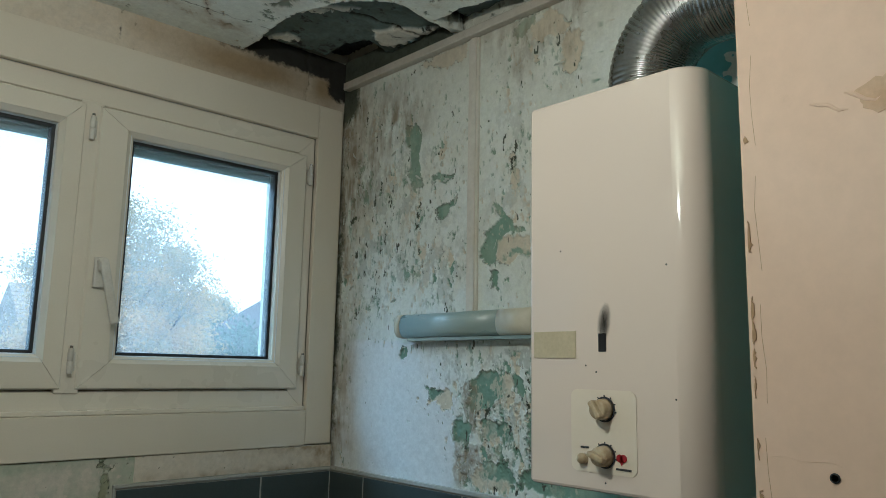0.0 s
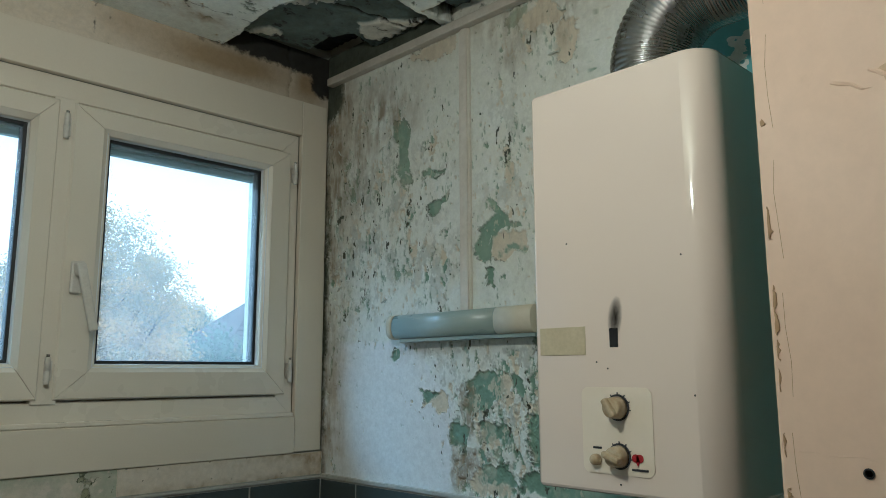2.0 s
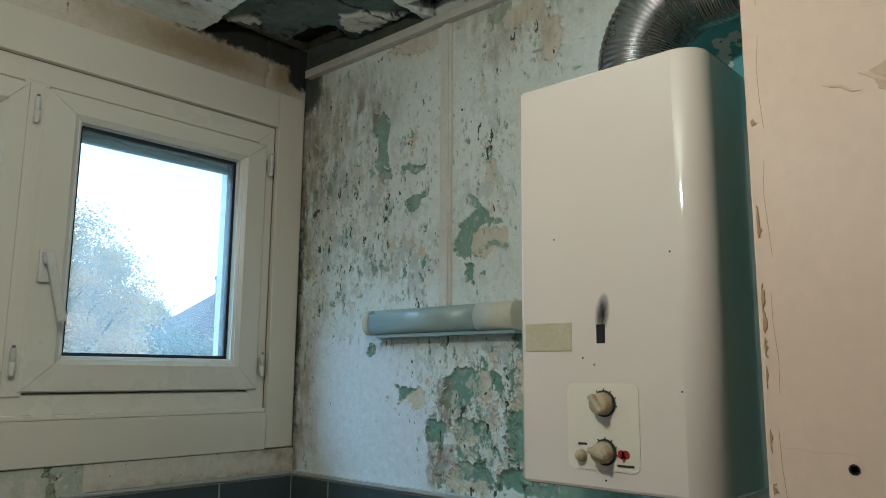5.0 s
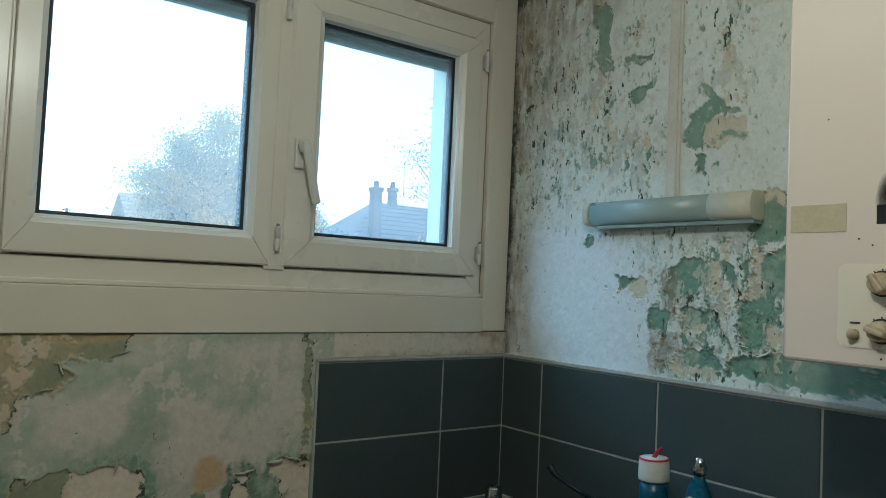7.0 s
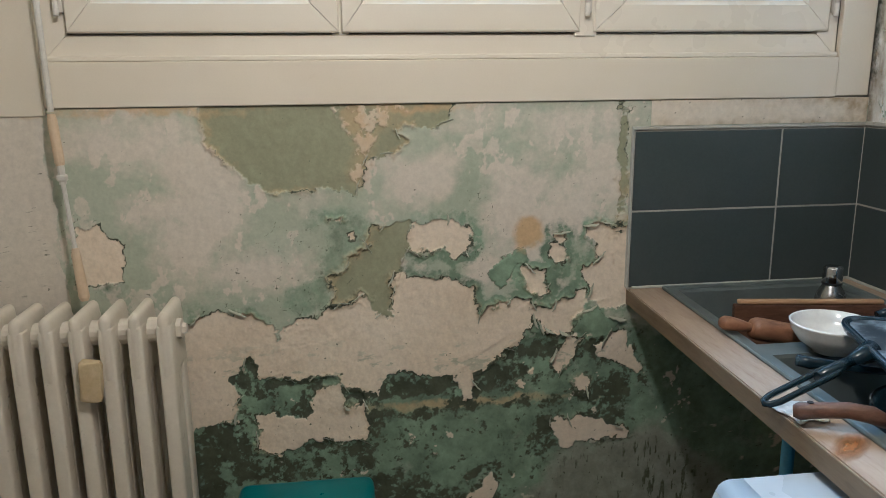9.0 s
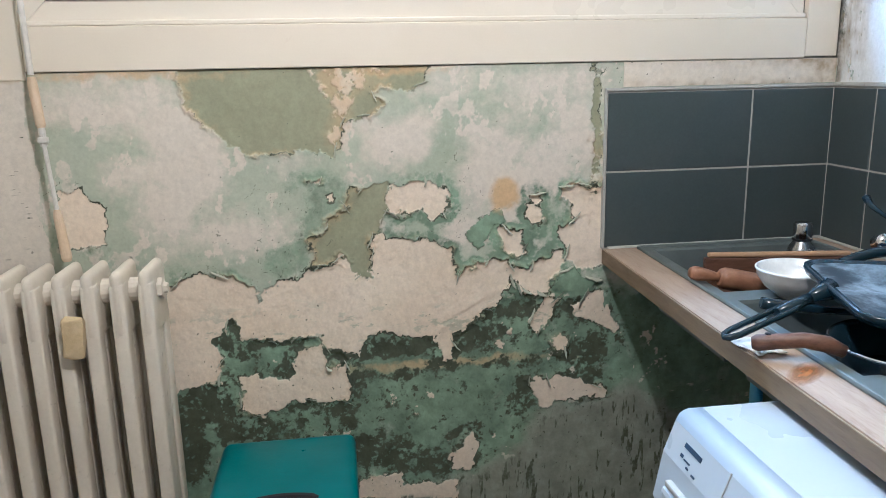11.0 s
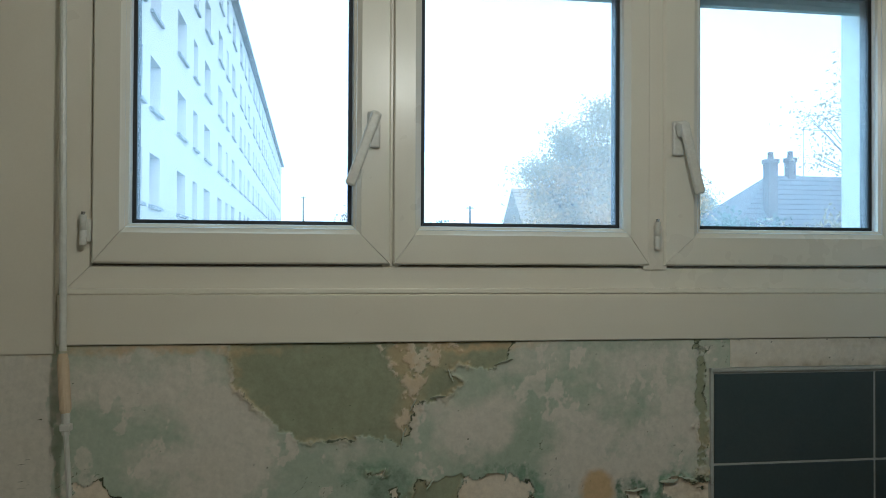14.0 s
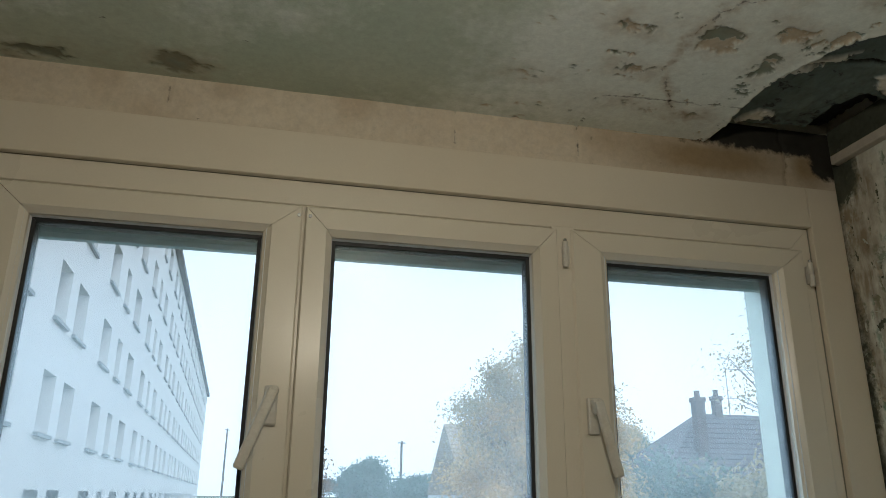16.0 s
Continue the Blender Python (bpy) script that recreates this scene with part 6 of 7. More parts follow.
for v in bm.verts:
    a = math.atan2(v.co.y, v.co.x)
    v.co = Vector((-0.618 + v.co.x * 0.06 * (1 + 0.2 * math.sin(3 * a)), -0.75 + v.co.y * 0.075 * (1 + 0.15 * math.sin(5 * a)), 0.9035 + 0.006 * abs(noise.noise(v.co * 6))))
r_ = bmesh.ops.extrude_face_region(bm, geom=bm.faces[:])
for v in r_["geom"]:
    if isinstance(v, bmesh.types.BMVert):
        v.co.z -= 0.0012
tagged(link("paper_towel", bm, M["paper"]), "crumpled white paper towel on the worktop edge", "paper")

can = thing("scouring_powder", "blue scouring powder canister with a white and red cap", "cleaner")
km = Matrix.Translation((-0.118, -0.645, 0.906)) @ Matrix.Rotation(radians(-2), 4, "Y") @ Matrix.Diagonal((0.88, 0.88, 1, 1))
part("body", move(lathe([(0, 0), (0.034, 0), (0.036, 0.004), (0.036, 0.16), (0.034, 0.198), (0, 0.199)], 30), km), M["blue_plastic"], can, "", True)
part("cap", move(lathe([(0, 0.198), (0.0375, 0.198), (0.0385, 0.202), (0.0365, 0.242), (0.034, 0.246), (0, 0.247)], 30), km), M["white_plastic"], can, "white cap", True)
part("cap_ring", move(lathe([(0.034, 0.243), (0.0372, 0.2432), (0.0368, 0.2455), (0.034, 0.247)], 30), km), M["red"], can, "red band")
part("spout_tab", move(tube([(0, 0, 0.246), (0.0, -0.012, 0.262), (0.004, -0.02, 0.27)], [0.006, 0.005, 0.004], 8), km), M["red"], can)


def label_patch(r, a0, a1, z0, z1, m):
    bm = bmesh.new()
    rows = [[bm.verts.new((rr * math.cos(a), rr * math.sin(a), z)) for a in np.linspace(radians(a0), radians(a1), 10)] for rr, z in ((r, z0), (r, z1), (r - 0.002, z1), (r - 0.002, z0))]
    for p, q in zip(rows, rows[1:] + rows[:1]):
        for i in range(9):
            bm.faces.new((p[i], p[i + 1], q[i + 1], q[i]))
    return move(bm, m)


part("label", label_patch(0.0367, 178, 262, 0.088, 0.142, km), M["cream_label"], can, "pale label border")
part("label", label_patch(0.0372, 182, 258, 0.092, 0.138, km), M["red"], can, "red label block")
part("label", label_patch(0.0368, 170, 275, 0.03, 0.075, km), M["green_label"], can, "green label block")
soap = thing("dish_soap", "green dish soap bottle with a clear cap", "cleaner")
sm = Matrix.Translation((-0.115, -0.752, 0.906))
bm = move(lathe([(0, 0), (0.034, 0), (0.036, 0.006), (0.035, 0.11), (0.033, 0.17), (0.026, 0.20), (0.013, 0.222), (0.013, 0.232), (0, 0.233)], 28), Matrix.Diagonal((0.65, 1, 1, 1)))
part("body", move(bm, sm), M["blue_plastic"], soap, "dark teal bottle", True)
part("cap", move(lathe([(0, 0.232), (0.014, 0.232), (0.014, 0.25), (0.009, 0.256), (0.009, 0.266), (0, 0.267)], 20), sm), M["chrome"], soap, "", True)
for ly_, lz_, lw_, lh_, lm_ in ((0.004, 0.165, 0.017, 0.024, "white_plastic"), (-0.004, 0.142, 0.015, 0.016, "blue_pipe"), (0.008, 0.118, 0.017, 0.020, "green_label")):
    disc = move(lathe([(0, 0), (1, 0), (1, 1), (0, 1)], 22), Matrix.Translation((-0.0242 - 0.0004 * (lm_ == "blue_pipe"), ly_, lz_)) @ Matrix.Rotation(radians(90), 4, "Y") @ Matrix.Diagonal((lh_, lw_, 0.0006, 1)))
    part("label", move(disc, sm), M[lm_], soap)
part("label", move(box(-0.0247, -0.0237, -0.006, 0.03, 0.02, 0.09, 0.0004), sm), M["cream_label"], soap, "cream label")
tub = tagged(link("washing_up_bowl", move(lathe([(0, 0), (0.085, 0), (0.09, 0.004), (0.112, 0.094), (0.118, 0.097), (0.119, 0.101), (0.114, 0.102), (0.108, 0.097), (0.087, 0.008), (0, 0.006)], 44), Matrix.Translation((-0.20, -0.935, 0.9085))),
                  M["yellow"], smooth=True), "yellow plastic bowl on the drainer", "bowl")

# ---------------------------------------------------------------- washing machine and pipes
wm = thing("washing_machine", "white front-loading washing machine under the worktop", "washing machine")
WX0, WX1, WY0, WY1, WZ = -0.785, -0.312, -1.40, -0.832, 0.842
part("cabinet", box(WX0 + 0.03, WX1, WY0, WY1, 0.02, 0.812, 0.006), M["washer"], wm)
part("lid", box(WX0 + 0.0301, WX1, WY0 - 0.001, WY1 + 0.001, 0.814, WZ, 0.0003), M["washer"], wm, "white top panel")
bm = bmesh.new()
prof = ((0.012, 0.66), (-0.034, 0.67), (-0.044, 0.70), (-0.030, 0.775), (-0.012, 0.825), (-0.0075, 0.834), (-0.001, 0.8395), (0.008, 0.842), (0.03, 0.842), (0.03, 0.66))
e0, e1 = [bm.verts.new((WX0 + x, WY1 + 0.001, z)) for x, z in prof], [bm.verts.new((WX0 + x, WY0 - 0.001, z)) for x, z in prof]
for i in range(len(prof)):
    j = (i + 1) % len(prof)
    bm.faces.new((e0[i], e0[j], e1[j], e1[i]))
bm.faces.new(e0), bm.faces.new(e1)
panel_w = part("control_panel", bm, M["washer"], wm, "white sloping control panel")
for p in panel_w.data.polygons:
    p.use_smooth = len(p.vertices) == 4 and p.center.z > 0.82


def on_panel(y, s, dx=0.0006):
    """Place on the sloping panel: s from 0 (bottom) to 1 (top)."""
    a, b = Vector((WX0 - 0.030, y, 0.775)), Vector((WX0 - 0.012, y, 0.825))
    return a.lerp(b, s) + Vector((-0.9, 0, 0.38)) * dx


tilt = Matrix.Rotation(math.atan2(0.018, 0.05), 4, "Y")
for y, s, w, h in ((-0.905, 0.66, 0.050, 0.0075), (-0.882, 0.34, 0.008, 0.005), (-0.899, 0.30, 0.018, 0.0022), (-0.905, 0.16, 0.007, 0.003), (-0.925, 0.12, 0.010, 0.003)):
    part("print_bar", move(box(-0.0006, 0.0006, -w / 2, w / 2, -h / 2, h / 2), Matrix.Translation(on_panel(y, s)) @ tilt), M["blue_ink"], panel_w)
part("drawer_gap", move(box(-0.0008, 0.0008, -0.001, 0.001, -0.06, 0.034), Matrix.Translation(on_panel(-1.0, 0.4)) @ tilt), M["trim"], panel_w)
part("drawer_pull", join(box(WX0 - 0.047, WX0 - 0.02, -0.985, -0.86, 0.69, 0.735, 0.008)), M["washer"], panel_w, "detergent drawer pull")
part("drawer_recess", box(WX0 - 0.0445, WX0 - 0.02, -0.975, -0.87, 0.737, 0.748, 0.003), M["trim"], panel_w)
part("display", move(box(-0.0012, 0.0012, -0.05, 0.05, -0.014, 0.014), Matrix.Translation(on_panel(-1.10, 0.1)) @ tilt), M["ink"], panel_w, "dark display")
part("dial", move(lathe([(0, 0), (0.03, 0), (0.028, 0.018), (0, 0.02)], 30), Matrix.Translation(on_panel(-1.24, 0.0)) @ tilt @ Matrix.Rotation(radians(-90), 4, "Y")), M["washer"], panel_w, "", True)
door = part("door", move(lathe([(0, 0.02), (0.1, 0.02), (0.13, 0.034), (0.165, 0.03), (0.17, 0.0), (0, 0.0)], 44), Matrix.Translation((WX0 + 0.03, (WY0 + WY1) / 2, 0.40)) @ Matrix.Rotation(radians(-90), 4, "Y")), M["washer"], wm, "", True)
part("door_glass", move(lathe([(0, 0.045), (0.06, 0.04), (0.1, 0.022), (0, 0.021)], 40), Matrix.Translation((WX0 + 0.028, (WY0 + WY1) / 2, 0.40)) @ Matrix.Rotation(radians(-90), 4, "Y")), M["void"], door, "dark door glass", True)
for fx, fy in ((WX0 + 0.08, WY0 + 0.06), (WX0 + 0.08, WY1 - 0.06), (WX1 - 0.06, WY0 + 0.06), (WX1 - 0.06, WY1 - 0.06)):
    part("foot", move(lathe([(0, 0), (0.022, 0), (0.022, 0.012), (0.01, 0.022), (0, 0.022)], 16), Matrix.Translation((fx, fy, 0))), M["gasket"], wm)

pipe = thing("water_pipe", "blue water supply pipe under the worktop", "pipe")
part("pipe_run", tube([(-0.462, -0.50, 0.862), (-0.462, -0.50, 0.4), (-0.462, -0.50, 0.002)], 0.013, 14), M["blue_pipe"], pipe, "", True)
part("pipe_nut", move(lathe([(0.013, 0), (0.019, 0), (0.019, 0.02), (0.013, 0.02)], 6), Matrix.Translation((-0.462, -0.50, 0.80))), M["steel"], pipe)
sack = tagged(link("paper_sack", move(lathe([(0, 0), (0.06, 0.0), (0.075, 0.02), (0.07, 0.12), (0.078, 0.2), (0.07, 0.25), (0.066, 0.25), (0.072, 0.19), (0.064, 0.1), (0, 0.03)], 14), Matrix.Translation((-0.73, -0.70, 0.0)))
                   , M["cream_label"]), "crumpled brown paper sack beside the washing machine", "sack")
# ---------------------------------------------------------------- radiator
radiator = thing("radiator", "old cream cast-iron column radiator with chipped paint", "radiator")


def rib_section():
    """One cast section: front and rear columns joined by rounded hubs."""
    def column(y, r):
        return box(-r * 0.88, r * 0.88, y - 0.021, y + 0.021, 0.07, 0.925, 0.006, segments=3)
    top_hub = box(-0.0158, 0.0158, -0.2045, -0.056, 0.80, 0.952, 0.0152, segments=5)
    for v in top_hub.verts:
        v.co.x *= 1 - 0.25 * max(0.0, (v.co.z - 0.88) / 0.07)
    low_hub = box(-0.021, 0.021, -0.205, -0.055, 0.06, 0.16, 0.018, segments=3)
    return join(column(-0.182, 0.0175), column(-0.13, 0.012), column(-0.078, 0.015), top_hub, low_hub)


first = part("rib_section", rib_section(), M["radiator"], radiator, "", True)
first.location = (-1.724, 0, 0)
for i in range(1, 13):
    c = first.copy()
    scene.collection.objects.link(c)
    c.location = (-1.724 - 0.0595 * i, 0, 0)
for i in range(12):
    for z in (0.895, 0.11):
        p_ = part("nipple", tube([(-1.724 - 0.0595 * i - 0.014, -0.13, z), (-1.724 - 0.0595 * i - 0.046, -0.13, z)], 0.028, 16, False), M["radiator"], radiator) if i == 0 else None
        if i == 0:
            first_nip = (first_nip[0], p_) if z < 0.5 else (p_, None)
        else:
            c = first_nip[0 if z > 0.5 else 1].copy()
            scene.collection.objects.link(c)
            c.location.x -= 0.0595 * i
part("end_plug", move(lathe([(0, 0), (0.022, 0), (0.024, 0.003), (0.024, 0.012), (0.014, 0.014), (0.012, 0.022), (0, 0.023)], 6), Matrix.Translation((-1.712, -0.13, 0.895)) @ Matrix.Rotation(radians(90), 4, "Y")), M["radiator"], radiator, "hexagonal end plug")
fb_ = box(-0.5, 0.5, -0.5, 0.5, -0.5, 0.5, 0.12, segments=3)
bmesh.ops.subdivide_edges(fb_, edges=fb_.edges[:], cuts=2, use_grid_fill=True)
for v in fb_.verts:
    v.co = Vector((v.co.x * 0.044, v.co.y * 0.024 - 0.012, v.co.z * 0.09)) + 0.005 * noise.noise_vector(v.co * 3.1)
block = tagged(link("foam_block", move(fb_, Matrix.Translation((-1.874, -0.2065, 0.817)) @ Matrix.Rotation(radians(3), 4, "Y")), M["sponge"], smooth=True), "yellowed taped block stuck on the radiator front", "block")

# ---------------------------------------------------------------- bin
bin_ = thing("waste_bin", "teal plastic bin with a rounded lid by the wall", "bin")
LX0, LX1, LY0, LY1, LZ = -1.606, -1.286, -0.455, -0.100, 0.49
part("lid", box(LX0, LX1, LY0, LY1, LZ - 0.045, LZ, 0.022, segments=4), M["teal"], bin_, "teal lid", True)
bd = box(LX0 + 0.012, LX1 - 0.012, LY0 + 0.012, LY1 - 0.012, 0.0, LZ - 0.04, 0.03, segments=3)
for v in bd.verts:
    k = 1 - 0.16 * (1 - v.co.z / LZ)
    v.co.x, v.co.y = (LX0 + LX1) / 2 + (v.co.x - (LX0 + LX1) / 2) * k, (LY0 + LY1) / 2 + (v.co.y - (LY0 + LY1) / 2) * k
part("body", bd, M["teal"], bin_, "", True)
slot = [Vector(((LX0 + LX1) / 2 - 0.075 + 0.15 * i / 12, LY0 + 0.062 + 0.014 * math.sin(math.pi * i / 12), LZ + 0.0002)) for i in range(13)]
part("grip_slot", tube(slot, [0.003] + [0.0075] * 11 + [0.003], 8), M["void"], bin_, "dark grip slot")


# ---------------------------------------------------------------- outside
GROUND = -3.2
g = bmesh.new()
g.faces.new([g.verts.new((x, y, GROUND)) for x, y in ((-3000, 0.31), (3000, 0.31), (3000, 3000), (-3000, 3000))])
tagged(link("ground", g, M["grass"]), "grassy ground below the window", "ground", kind="structure")

# long apartment block at right angles to the window
block_ = thing("apartment_building", "long white rendered apartment block with rows of windows", "building")
AX, AY, SL, ROOF = -6.35, 16.3, 0.035, 15.5
turn = math.degrees(math.atan(SL))
block_.matrix_world = pose(AX, AY, 0, 0, 0, turn)
START, END = -7.0, 101.0
cols = [(1.2, 1.36), (3.5, 1.45)]
base = 7.8
while base + 8.7 < END:
    cols += [(base, 1.74), (base + 3.4, 1.16), (base + 6.4, 1.9)]
    base += 11.1
cols = [(-5.2, 1.4), (-2.6, 1.45)] + cols
sills = [2.96 - 2.66 + 2.66 * k for k in range(6)]
ys = sorted({START, END, *[c for c, w in cols], *[c + w for c, w in cols]})
zs = sorted({GROUND, ROOF, *sills, *[s + 1.42 for s in sills]})
fb = bmesh.new()
grid = {(i, j): fb.verts.new((0, y, z)) for i, y in enumerate(ys) for j, z in enumerate(zs)}
starts = {round(c, 3) for c, w in cols}
low_z = {round(s, 3) for s in sills}
for i in range(len(ys) - 1):
    for j in range(len(zs) - 1):
        if round(ys[i], 3) in starts and round(zs[j], 3) in low_z:
            continue
        fb.faces.new((grid[i, j], grid[i + 1, j], grid[i + 1, j + 1], grid[i, j + 1]))
part("wall", join(fb, box(-12, -0.6, START, END, GROUND, ROOF - 0.02), box(-0.62, 0.0, START, START + 0.05, GROUND, ROOF - 0.02)), M["render_white"], block_)
part("roof", box(-12.3, 0.35, START - 0.3, END + 0.3, ROOF - 0.02, ROOF + 0.28, 0.03), M["slate"], block_, "grey roof edge")
for yk in (12, 40, 70):
    part("roof_vent", move(lathe([(0, 0), (0.3, 0), (0.3, 0.5), (0.42, 0.55), (0.3, 0.75), (0, 0.8)], 12), Matrix.Translation((-0.2, yk, ROOF + 0.28))), M["slate"], block_)
kinds = {}
for c, w in cols:
    if w not in kinds:
        fr = mitred(0, w, 0, 1.42, [(0, -0.42), (0.07, -0.42), (0.07, -0.5), (0, -0.5)], 0)
        fr = join(fr, box(w / 2 - 0.04, w / 2 + 0.04, -0.49, -0.43, 0.05, 1.37))
        rv = bmesh.new()
        q = [((0, 0), (w, 0)), ((w, 0), (w, 1.42)), ((w, 1.42), (0, 1.42)), ((0, 1.42), (0, 0))]
        for (a, b), (c2, d) in q:
            rv.faces.new([rv.verts.new(p) for p in ((a, 0, b), (c2, 0, d), (c2, -0.6, d), (a, -0.6, b))])
        names = (("window", join(rv, fr), M["render_white"]), ("pane", box(0.05, w - 0.05, -0.47, -0.46, 0.05, 1.37), M["far_glass"]), ("sill", box(-0.08, w + 0.08, -0.3, 0.1, -0.09, 0.0), M["win_dark"]))
        kinds[w] = []
        for nm, bm, mt in names:
            me = bpy.data.meshes.new(nm)
            move(bm, Matrix.Scale(-1, 4, (0, 1, 0)))
            move(bm, Matrix.Rotation(radians(90), 4, "Z"))
            bmesh.ops.recalc_face_normals(bm, faces=bm.faces[:])
            bm.to_mesh(me)
            bm.free()
            me.materials.append(mt)
            kinds[w].append((nm, me))
    for s in sills[1:]:
        host = None
        for nm, me in kinds[w]:
            o = new(nm, me)
            if host is None:
                o.parent = block_
                o.location = (0, c, s)
                host = o
            else:
                o.parent = host


def tree(name, label, at, height, crown_r, crown_h, crown_z, clumps, spread, leaves, leaf, mats, seed, group=""):
    """A tapered trunk with limbs reaching into a crown of leafy clumps; the later material gathers lower down."""
    r, rs = random.Random(seed), np.random.RandomState(seed)
    root = thing(name, label, "tree", group, at=at)
    top = Vector((r.uniform(-0.2, 0.2), r.uniform(-0.2, 0.2), crown_z + 0.7 * crown_h))
    spine = [Vector((0, 0, 0)).lerp(top, k / 8) + Vector((r.uniform(-1, 1), r.uniform(-1, 1), 0)) * 0.05 * height / 8 for k in range(9)]
    r0 = height * 0.013
    wood = [tube(spine, [r0 * (1 - 0.85 * k / 8) for k in range(9)], 8)]
    heads = []
    while len(heads) < clumps:
        d = Vector((r.gauss(0, 1), r.gauss(0, 1), r.gauss(0, 1))).normalized() * r.uniform(0.35, 1.0) ** 0.5
        # uneven outline: lobes swell and shrink with direction
        lobe = 0.86 + 0.16 * math.sin(3.0 * math.atan2(d.y, d.x) + seed) * math.cos(2.5 * d.z + seed)
        wide = 1.0 - 0.25 * max(0.0, d.z) ** 2
        heads.append(Vector((d.x * crown_r * lobe * wide, d.y * crown_r * lobe * wide, crown_z + d.z * crown_h * lobe)))
    for q in heads[:min(90, clumps)]:
        p = spine[min(8, max(2, int(8 * r.uniform(0.5, 0.9) * q.z / top.z)))]
        limb = arc(p, p.lerp(q, 0.5) + Vector((0, 0, 0.12 * crown_r)), q, 0, 5)
        wood.append(tube(limb, [r0 * 0.2 * (1 - 0.88 * i / 5) for i in range(6)], 5))
        for _ in range(4):
            e = q + Vector((r.gauss(0, 1), r.gauss(0, 1), r.gauss(0, 1))) * spread * 0.8
            wood.append(tube([limb[3], q.lerp(e, 0.4), e], [r0 * 0.07, r0 * 0.05, r0 * 0.02], 4))
    part("trunk", join(*wood), M["bark"], root, "", True)
    which = rs.randint(0, clumps, leaves)
    size_of = spread * rs.uniform(0.6, 1.25, clumps)
    c = np.array([tuple(q) for q in heads])[which] + rs.normal(size=(leaves, 3)) * size_of[which][:, None] * np.array([1, 1, 0.7])
    tone = rs.uniform(-0.5, 0.5, clumps)[which] + (crown_z - c[:, 2]) / crown_h + rs.normal(size=leaves) * 0.25
    for i, mt in enumerate(mats):
        p = c[(tone > -0.1) == (i == 1)] if len(mats) > 1 else c
        n = len(p)
        u = rs.normal(size=(n, 3))
        u /= np.linalg.norm(u, axis=1)[:, None]
        v = np.cross(u, rs.normal(size=(n, 3)))
        v /= np.linalg.norm(v, axis=1)[:, None]
        size = leaf * rs.uniform(0.6, 1.3, (n, 1))
        quad = np.stack([p - u * size, p - v * size * 0.45 + 0.1 * size, p + u * size, p + v * size * 0.45], 1).reshape(-1, 3)
        me = bpy.data.meshes.new("crown")
        me.from_pydata(quad.tolist(), [], np.arange(4 * n).reshape(n, 4).tolist())
        me.materials.append(mt)
        new("crown", me).parent = root
    return root


tree("broadleaf_tree", "tall autumn tree, grey-green above and yellow below", (6.35, 19.4, GROUND), 10.2, 2.6, 4.5, 5.1, 230, 0.34, 130000, 0.055, (M["leaf_green"], M["leaf_yellow"]), 11)
tree("sparse_tree", "half-bare tree with thin twigs near the house", (9.9, 10.4, GROUND), 9.6, 2.9, 2.3, 7.7, 85, 0.26, 15000, 0.04, (M["leaf_green"],), 23)
tree("far_tree", "rusty autumn tree far behind the gardens", (1.2, 55, GROUND), 8.9, 2.2, 2.6, 6.1, 60, 0.4, 12000, 0.13, (M["leaf_rust"],), 5)
tree("far_tree", "round dark evergreen tree far behind the gardens", (6.2, 58, GROUND), 7.8, 2.4, 2.1, 5.6, 60, 0.42, 14000, 0.13, (M["leaf_dark"],), 6)
tree("far_tree", "low dark evergreen tree far behind the gardens", (11.2, 60, GROUND), 6.9, 3.4, 1.7, 4.9, 60, 0.45, 14000, 0.13, (M["leaf_dark"],), 7)
tree("far_tree", "small round tree behind the slate-roofed house", (19.9, 42, GROUND), 9.3, 1.7, 1.5, 7.6, 50, 0.34, 9000, 0.10, (M["leaf_green"],), 8)


def bush(at, rx, rz, n, seed, mt, label):
    rs = np.random.RandomState(seed)
    d = rs.normal(size=(n, 3))
    d /= np.linalg.norm(d, axis=1)[:, None]
    rad = rs.uniform(0.55, 1.0, (n, 1)) * (1 + 0.25 * np.sin(4 * d[:, :1] + seed) + 0.2 * np.cos(5 * d[:, 1:2] * 2 + seed))
    c = d * rad * np.array([rx, rx, rz]) + np.array([0, 0, rz])
    u = rs.normal(size=(n, 3))
    u /= np.linalg.norm(u, axis=1)[:, None]
    v = np.cross(u, rs.normal(size=(n, 3)))
    v /= np.linalg.norm(v, axis=1)[:, None]
    s = 0.09 * rs.uniform(0.6, 1.4, (n, 1))
    quad = np.stack([c - u * s, c - v * s * 0.5, c + u * s, c + v * s * 0.5], 1).reshape(-1, 3)
    quad[:, 2] = np.maximum(quad[:, 2], 0.0)
    root = thing("shrub", label, "shrub", "garden shrubs", at=at)
    me = bpy.data.meshes.new("crown")
    me.from_pydata(quad.tolist(), [], np.arange(4 * n).reshape(n, 4).tolist())
    me.materials.append(mt)
    o = new("crown", me)
    o.parent = root
    part("stem", tube([(0, 0, 0), (0.1, 0, rz * 0.7), (0.0, 0.1, rz * 1.4)], [0.08, 0.05, 0.02], 7), M["bark"], root)


for k, (x, y, rx, rz) in enumerate(((8.0, 22.5, 1.7, 2.95), (10.2, 23.0, 1.8, 3.2), (12.4, 22.6, 2.0, 3.2), (14.6, 22.0, 2.1, 3.1), (16.9, 21.6, 2.2, 3.25), (19.6, 22, 2.3, 3.2), (22.4, 22, 2.3, 3.1))):
    bush((x, y, GROUND), rx, rz, 14000, 40 + k, M["leaf_green"] if k % 2 else M["leaf_dark"], "dense grey-green garden shrub in front of the house")


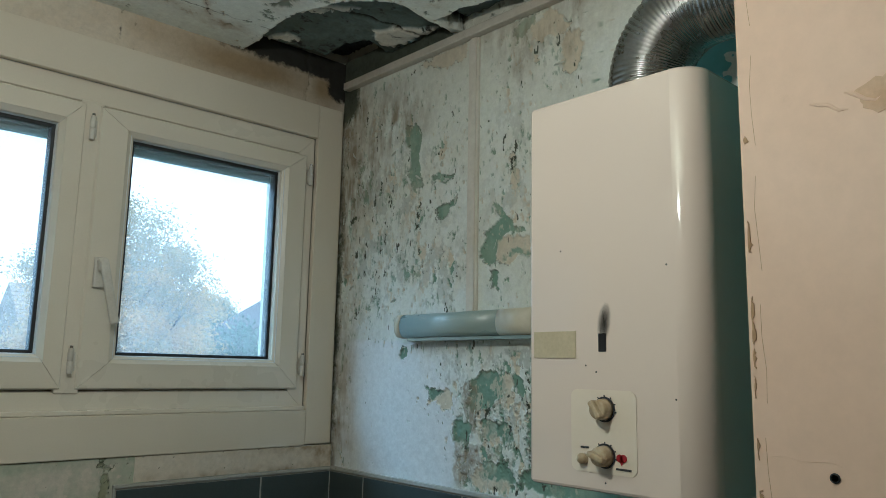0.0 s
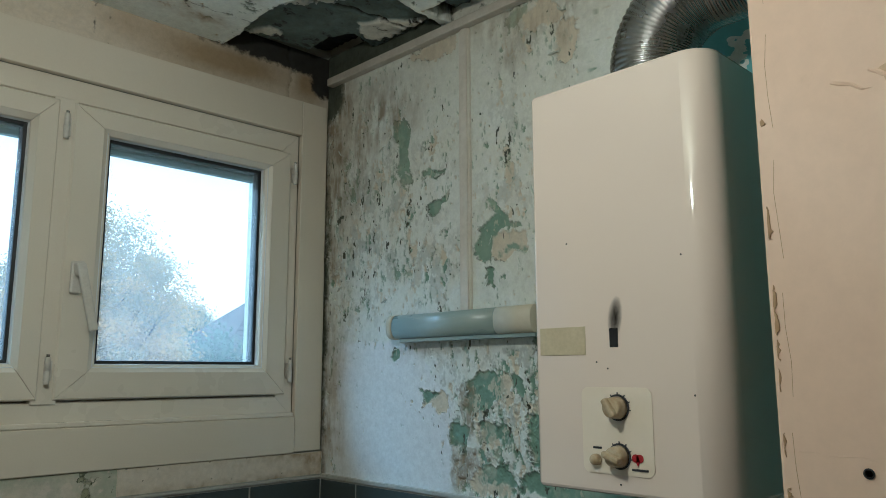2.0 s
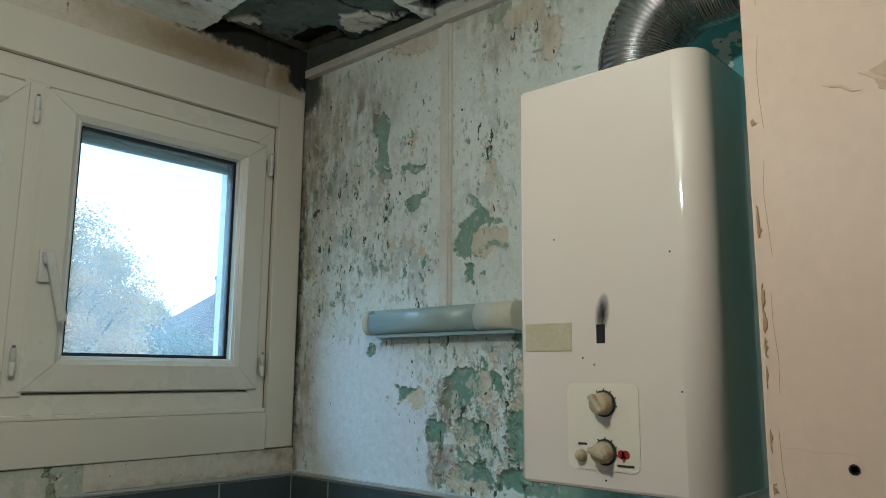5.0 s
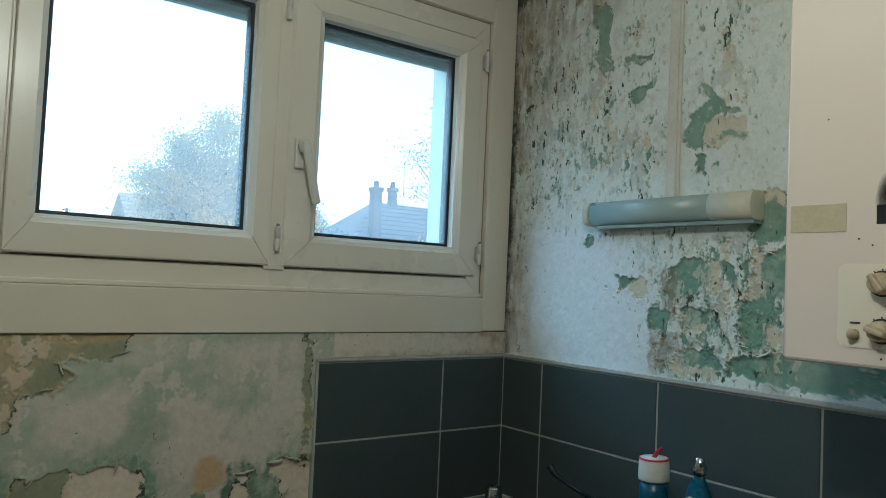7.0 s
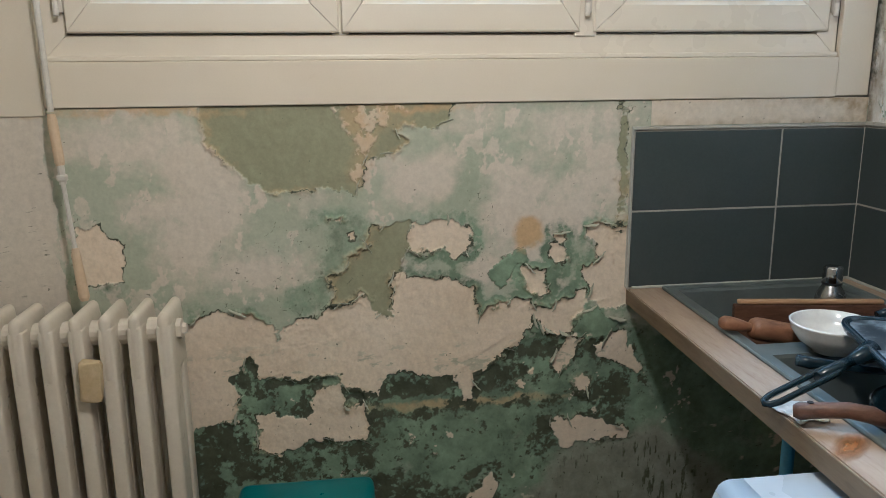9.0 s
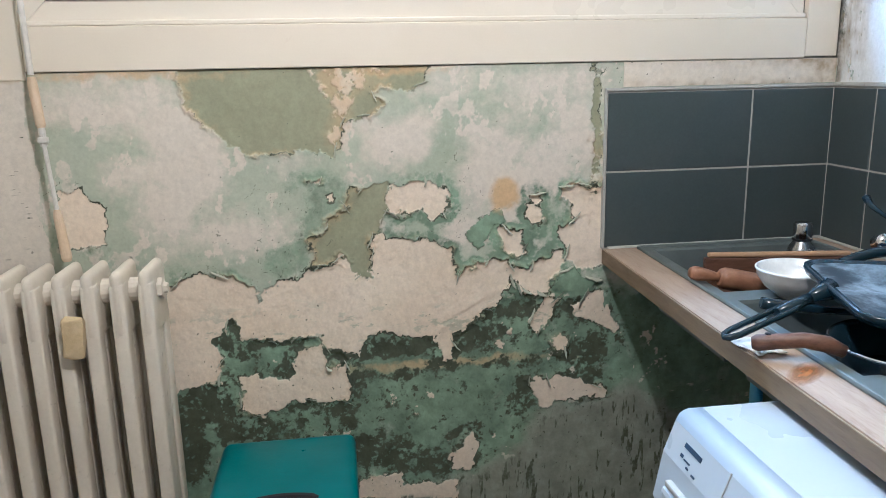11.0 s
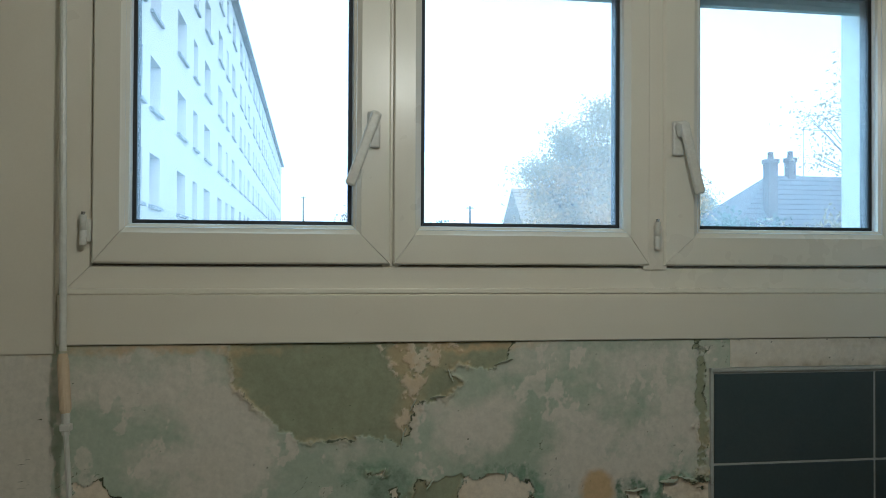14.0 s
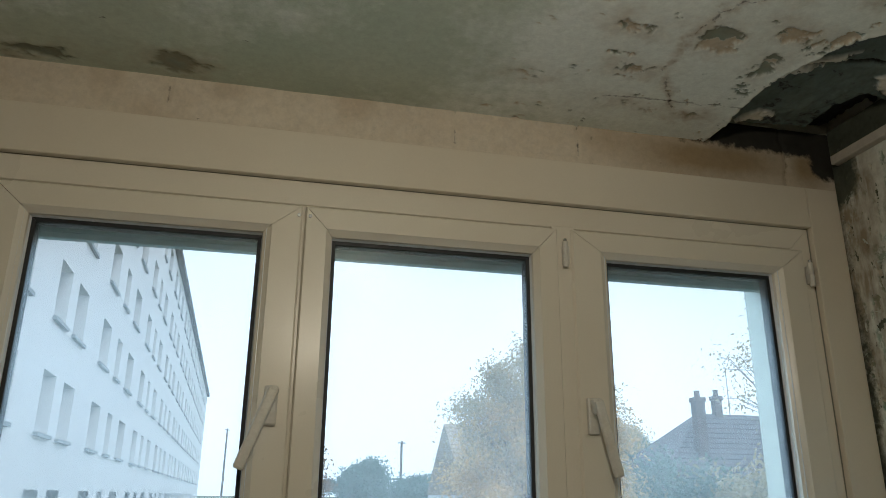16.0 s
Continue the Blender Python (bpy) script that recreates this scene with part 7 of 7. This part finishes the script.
def house(name, label, x0, x1, y0, y1, eave, ridge, hip, wall_m, roof_m):
    root = thing(name, label, "house", at=(0, 0, GROUND))
    e, rdg, ym = eave - GROUND, ridge - GROUND, (y0 + y1) / 2
    part("wall", box(x0, x1, y0, y1, 0, e), wall_m, root)
    bm = bmesh.new()
    o = 0.35
    a = [bm.verts.new(p) for p in ((x0 - o * (hip > 0), y0 - o, e), (x1 + o, y0 - o, e), (x1 + o, y1 + o, e), (x0 - o * (hip > 0), y1 + o, e))]
    b = [bm.verts.new((x0 + hip, ym, rdg)), bm.verts.new((x1 - hip, ym, rdg))]
    bm.faces.new((a[0], a[1], b[1], b[0])), bm.faces.new((a[2], a[3], b[0], b[1])), bm.faces.new((a[1], a[2], b[1])), bm.faces.new((a[3], a[0], b[0])), bm.faces.new(a)
    roof = part("roof", bm, roof_m, root, "pitched tiled roof")
    # courses of roofing on the slope that faces the window
    rows_ = 16
    for k in range(1, rows_):
        f = k / rows_
        p, q = Vector((x0 - o * (hip > 0), y0 - o, e)).lerp(Vector((x0 + hip, ym, rdg)), f), Vector((x1 + o, y0 - o, e)).lerp(Vector((x1 - hip, ym, rdg)), f)
        part("tile_course", tube([p, q], 0.035, 5), roof_m, roof)
    return root


h_a = house("brick_house", "grey slate-roofed house with two brick chimneys", 12.4, 25.0, 24.0, 31.0, 1.6, 5.05, 3.9, M["render_white"], M["slate"])
for cx_, cy_, w_, z1_ in ((15.25, 25.6, 0.40, 5.45), (17.3, 27.5, 0.33, 5.8)):
    ch = part("chimney", join(box(cx_ - w_ / 2, cx_ + w_ / 2, cy_ - w_ / 2, cy_ + w_ / 2, 5.0, z1_ - GROUND - 0.0, 0.02), box(cx_ - w_ / 2 - 0.04, cx_ + w_ / 2 + 0.04, cy_ - w_ / 2 - 0.04, cy_ + w_ / 2 + 0.04, z1_ - GROUND - 0.18, z1_ - GROUND, 0.02)), M["brick"], h_a, "brick chimney stack")
    part("chimney_pot", move(lathe([(0.09, 0), (0.12, 0), (0.1, 0.22), (0.12, 0.25), (0.09, 0.27)], 12), Matrix.Translation((cx_, cy_, z1_ - GROUND))), M["brick"], ch)
part("roof_window", move(box(-0.35, 0.35, -0.45, 0.45, -0.02, 0.05), Matrix.Translation((17.3, 25.6, 3.1 - GROUND + 0.05)) @ Matrix.Rotation(math.atan2(3.45, 3.85), 4, "X")), M["far_glass"], h_a, "pale skylight")
part("aerial", join(tube([(17.9, 27.5, 5.0 - GROUND), (17.9, 27.5, 7.1 - GROUND)], 0.02, 6), tube([(17.8, 27.5, 7.0 - GROUND), (20.2, 27.5, 7.0 - GROUND)], 0.015, 6)), M["steel"], h_a)
house("cottage", "white gabled cottage with an ochre tiled roof behind the tree", 6.0, 13.0, 27.0, 33.0, 1.7, 4.55, 0.0, M["render_white"], M["tile_roof"])
for px_, py_, ph in ((9.9, 62, 9.2), (-5.6, 96, 12.5)):
    pole = thing("utility_pole", "thin utility pole with a short crossarm", "pole", "utility poles", at=(px_, py_, GROUND))
    part("mast", tube([(0, 0, 0), (0, 0, ph)], [0.14, 0.09], 8), M["bark"], pole)
    part("crossarm", box(-0.32, 0.32, -0.04, 0.04, ph - 0.2, ph - 0.12), M["bark"], pole)
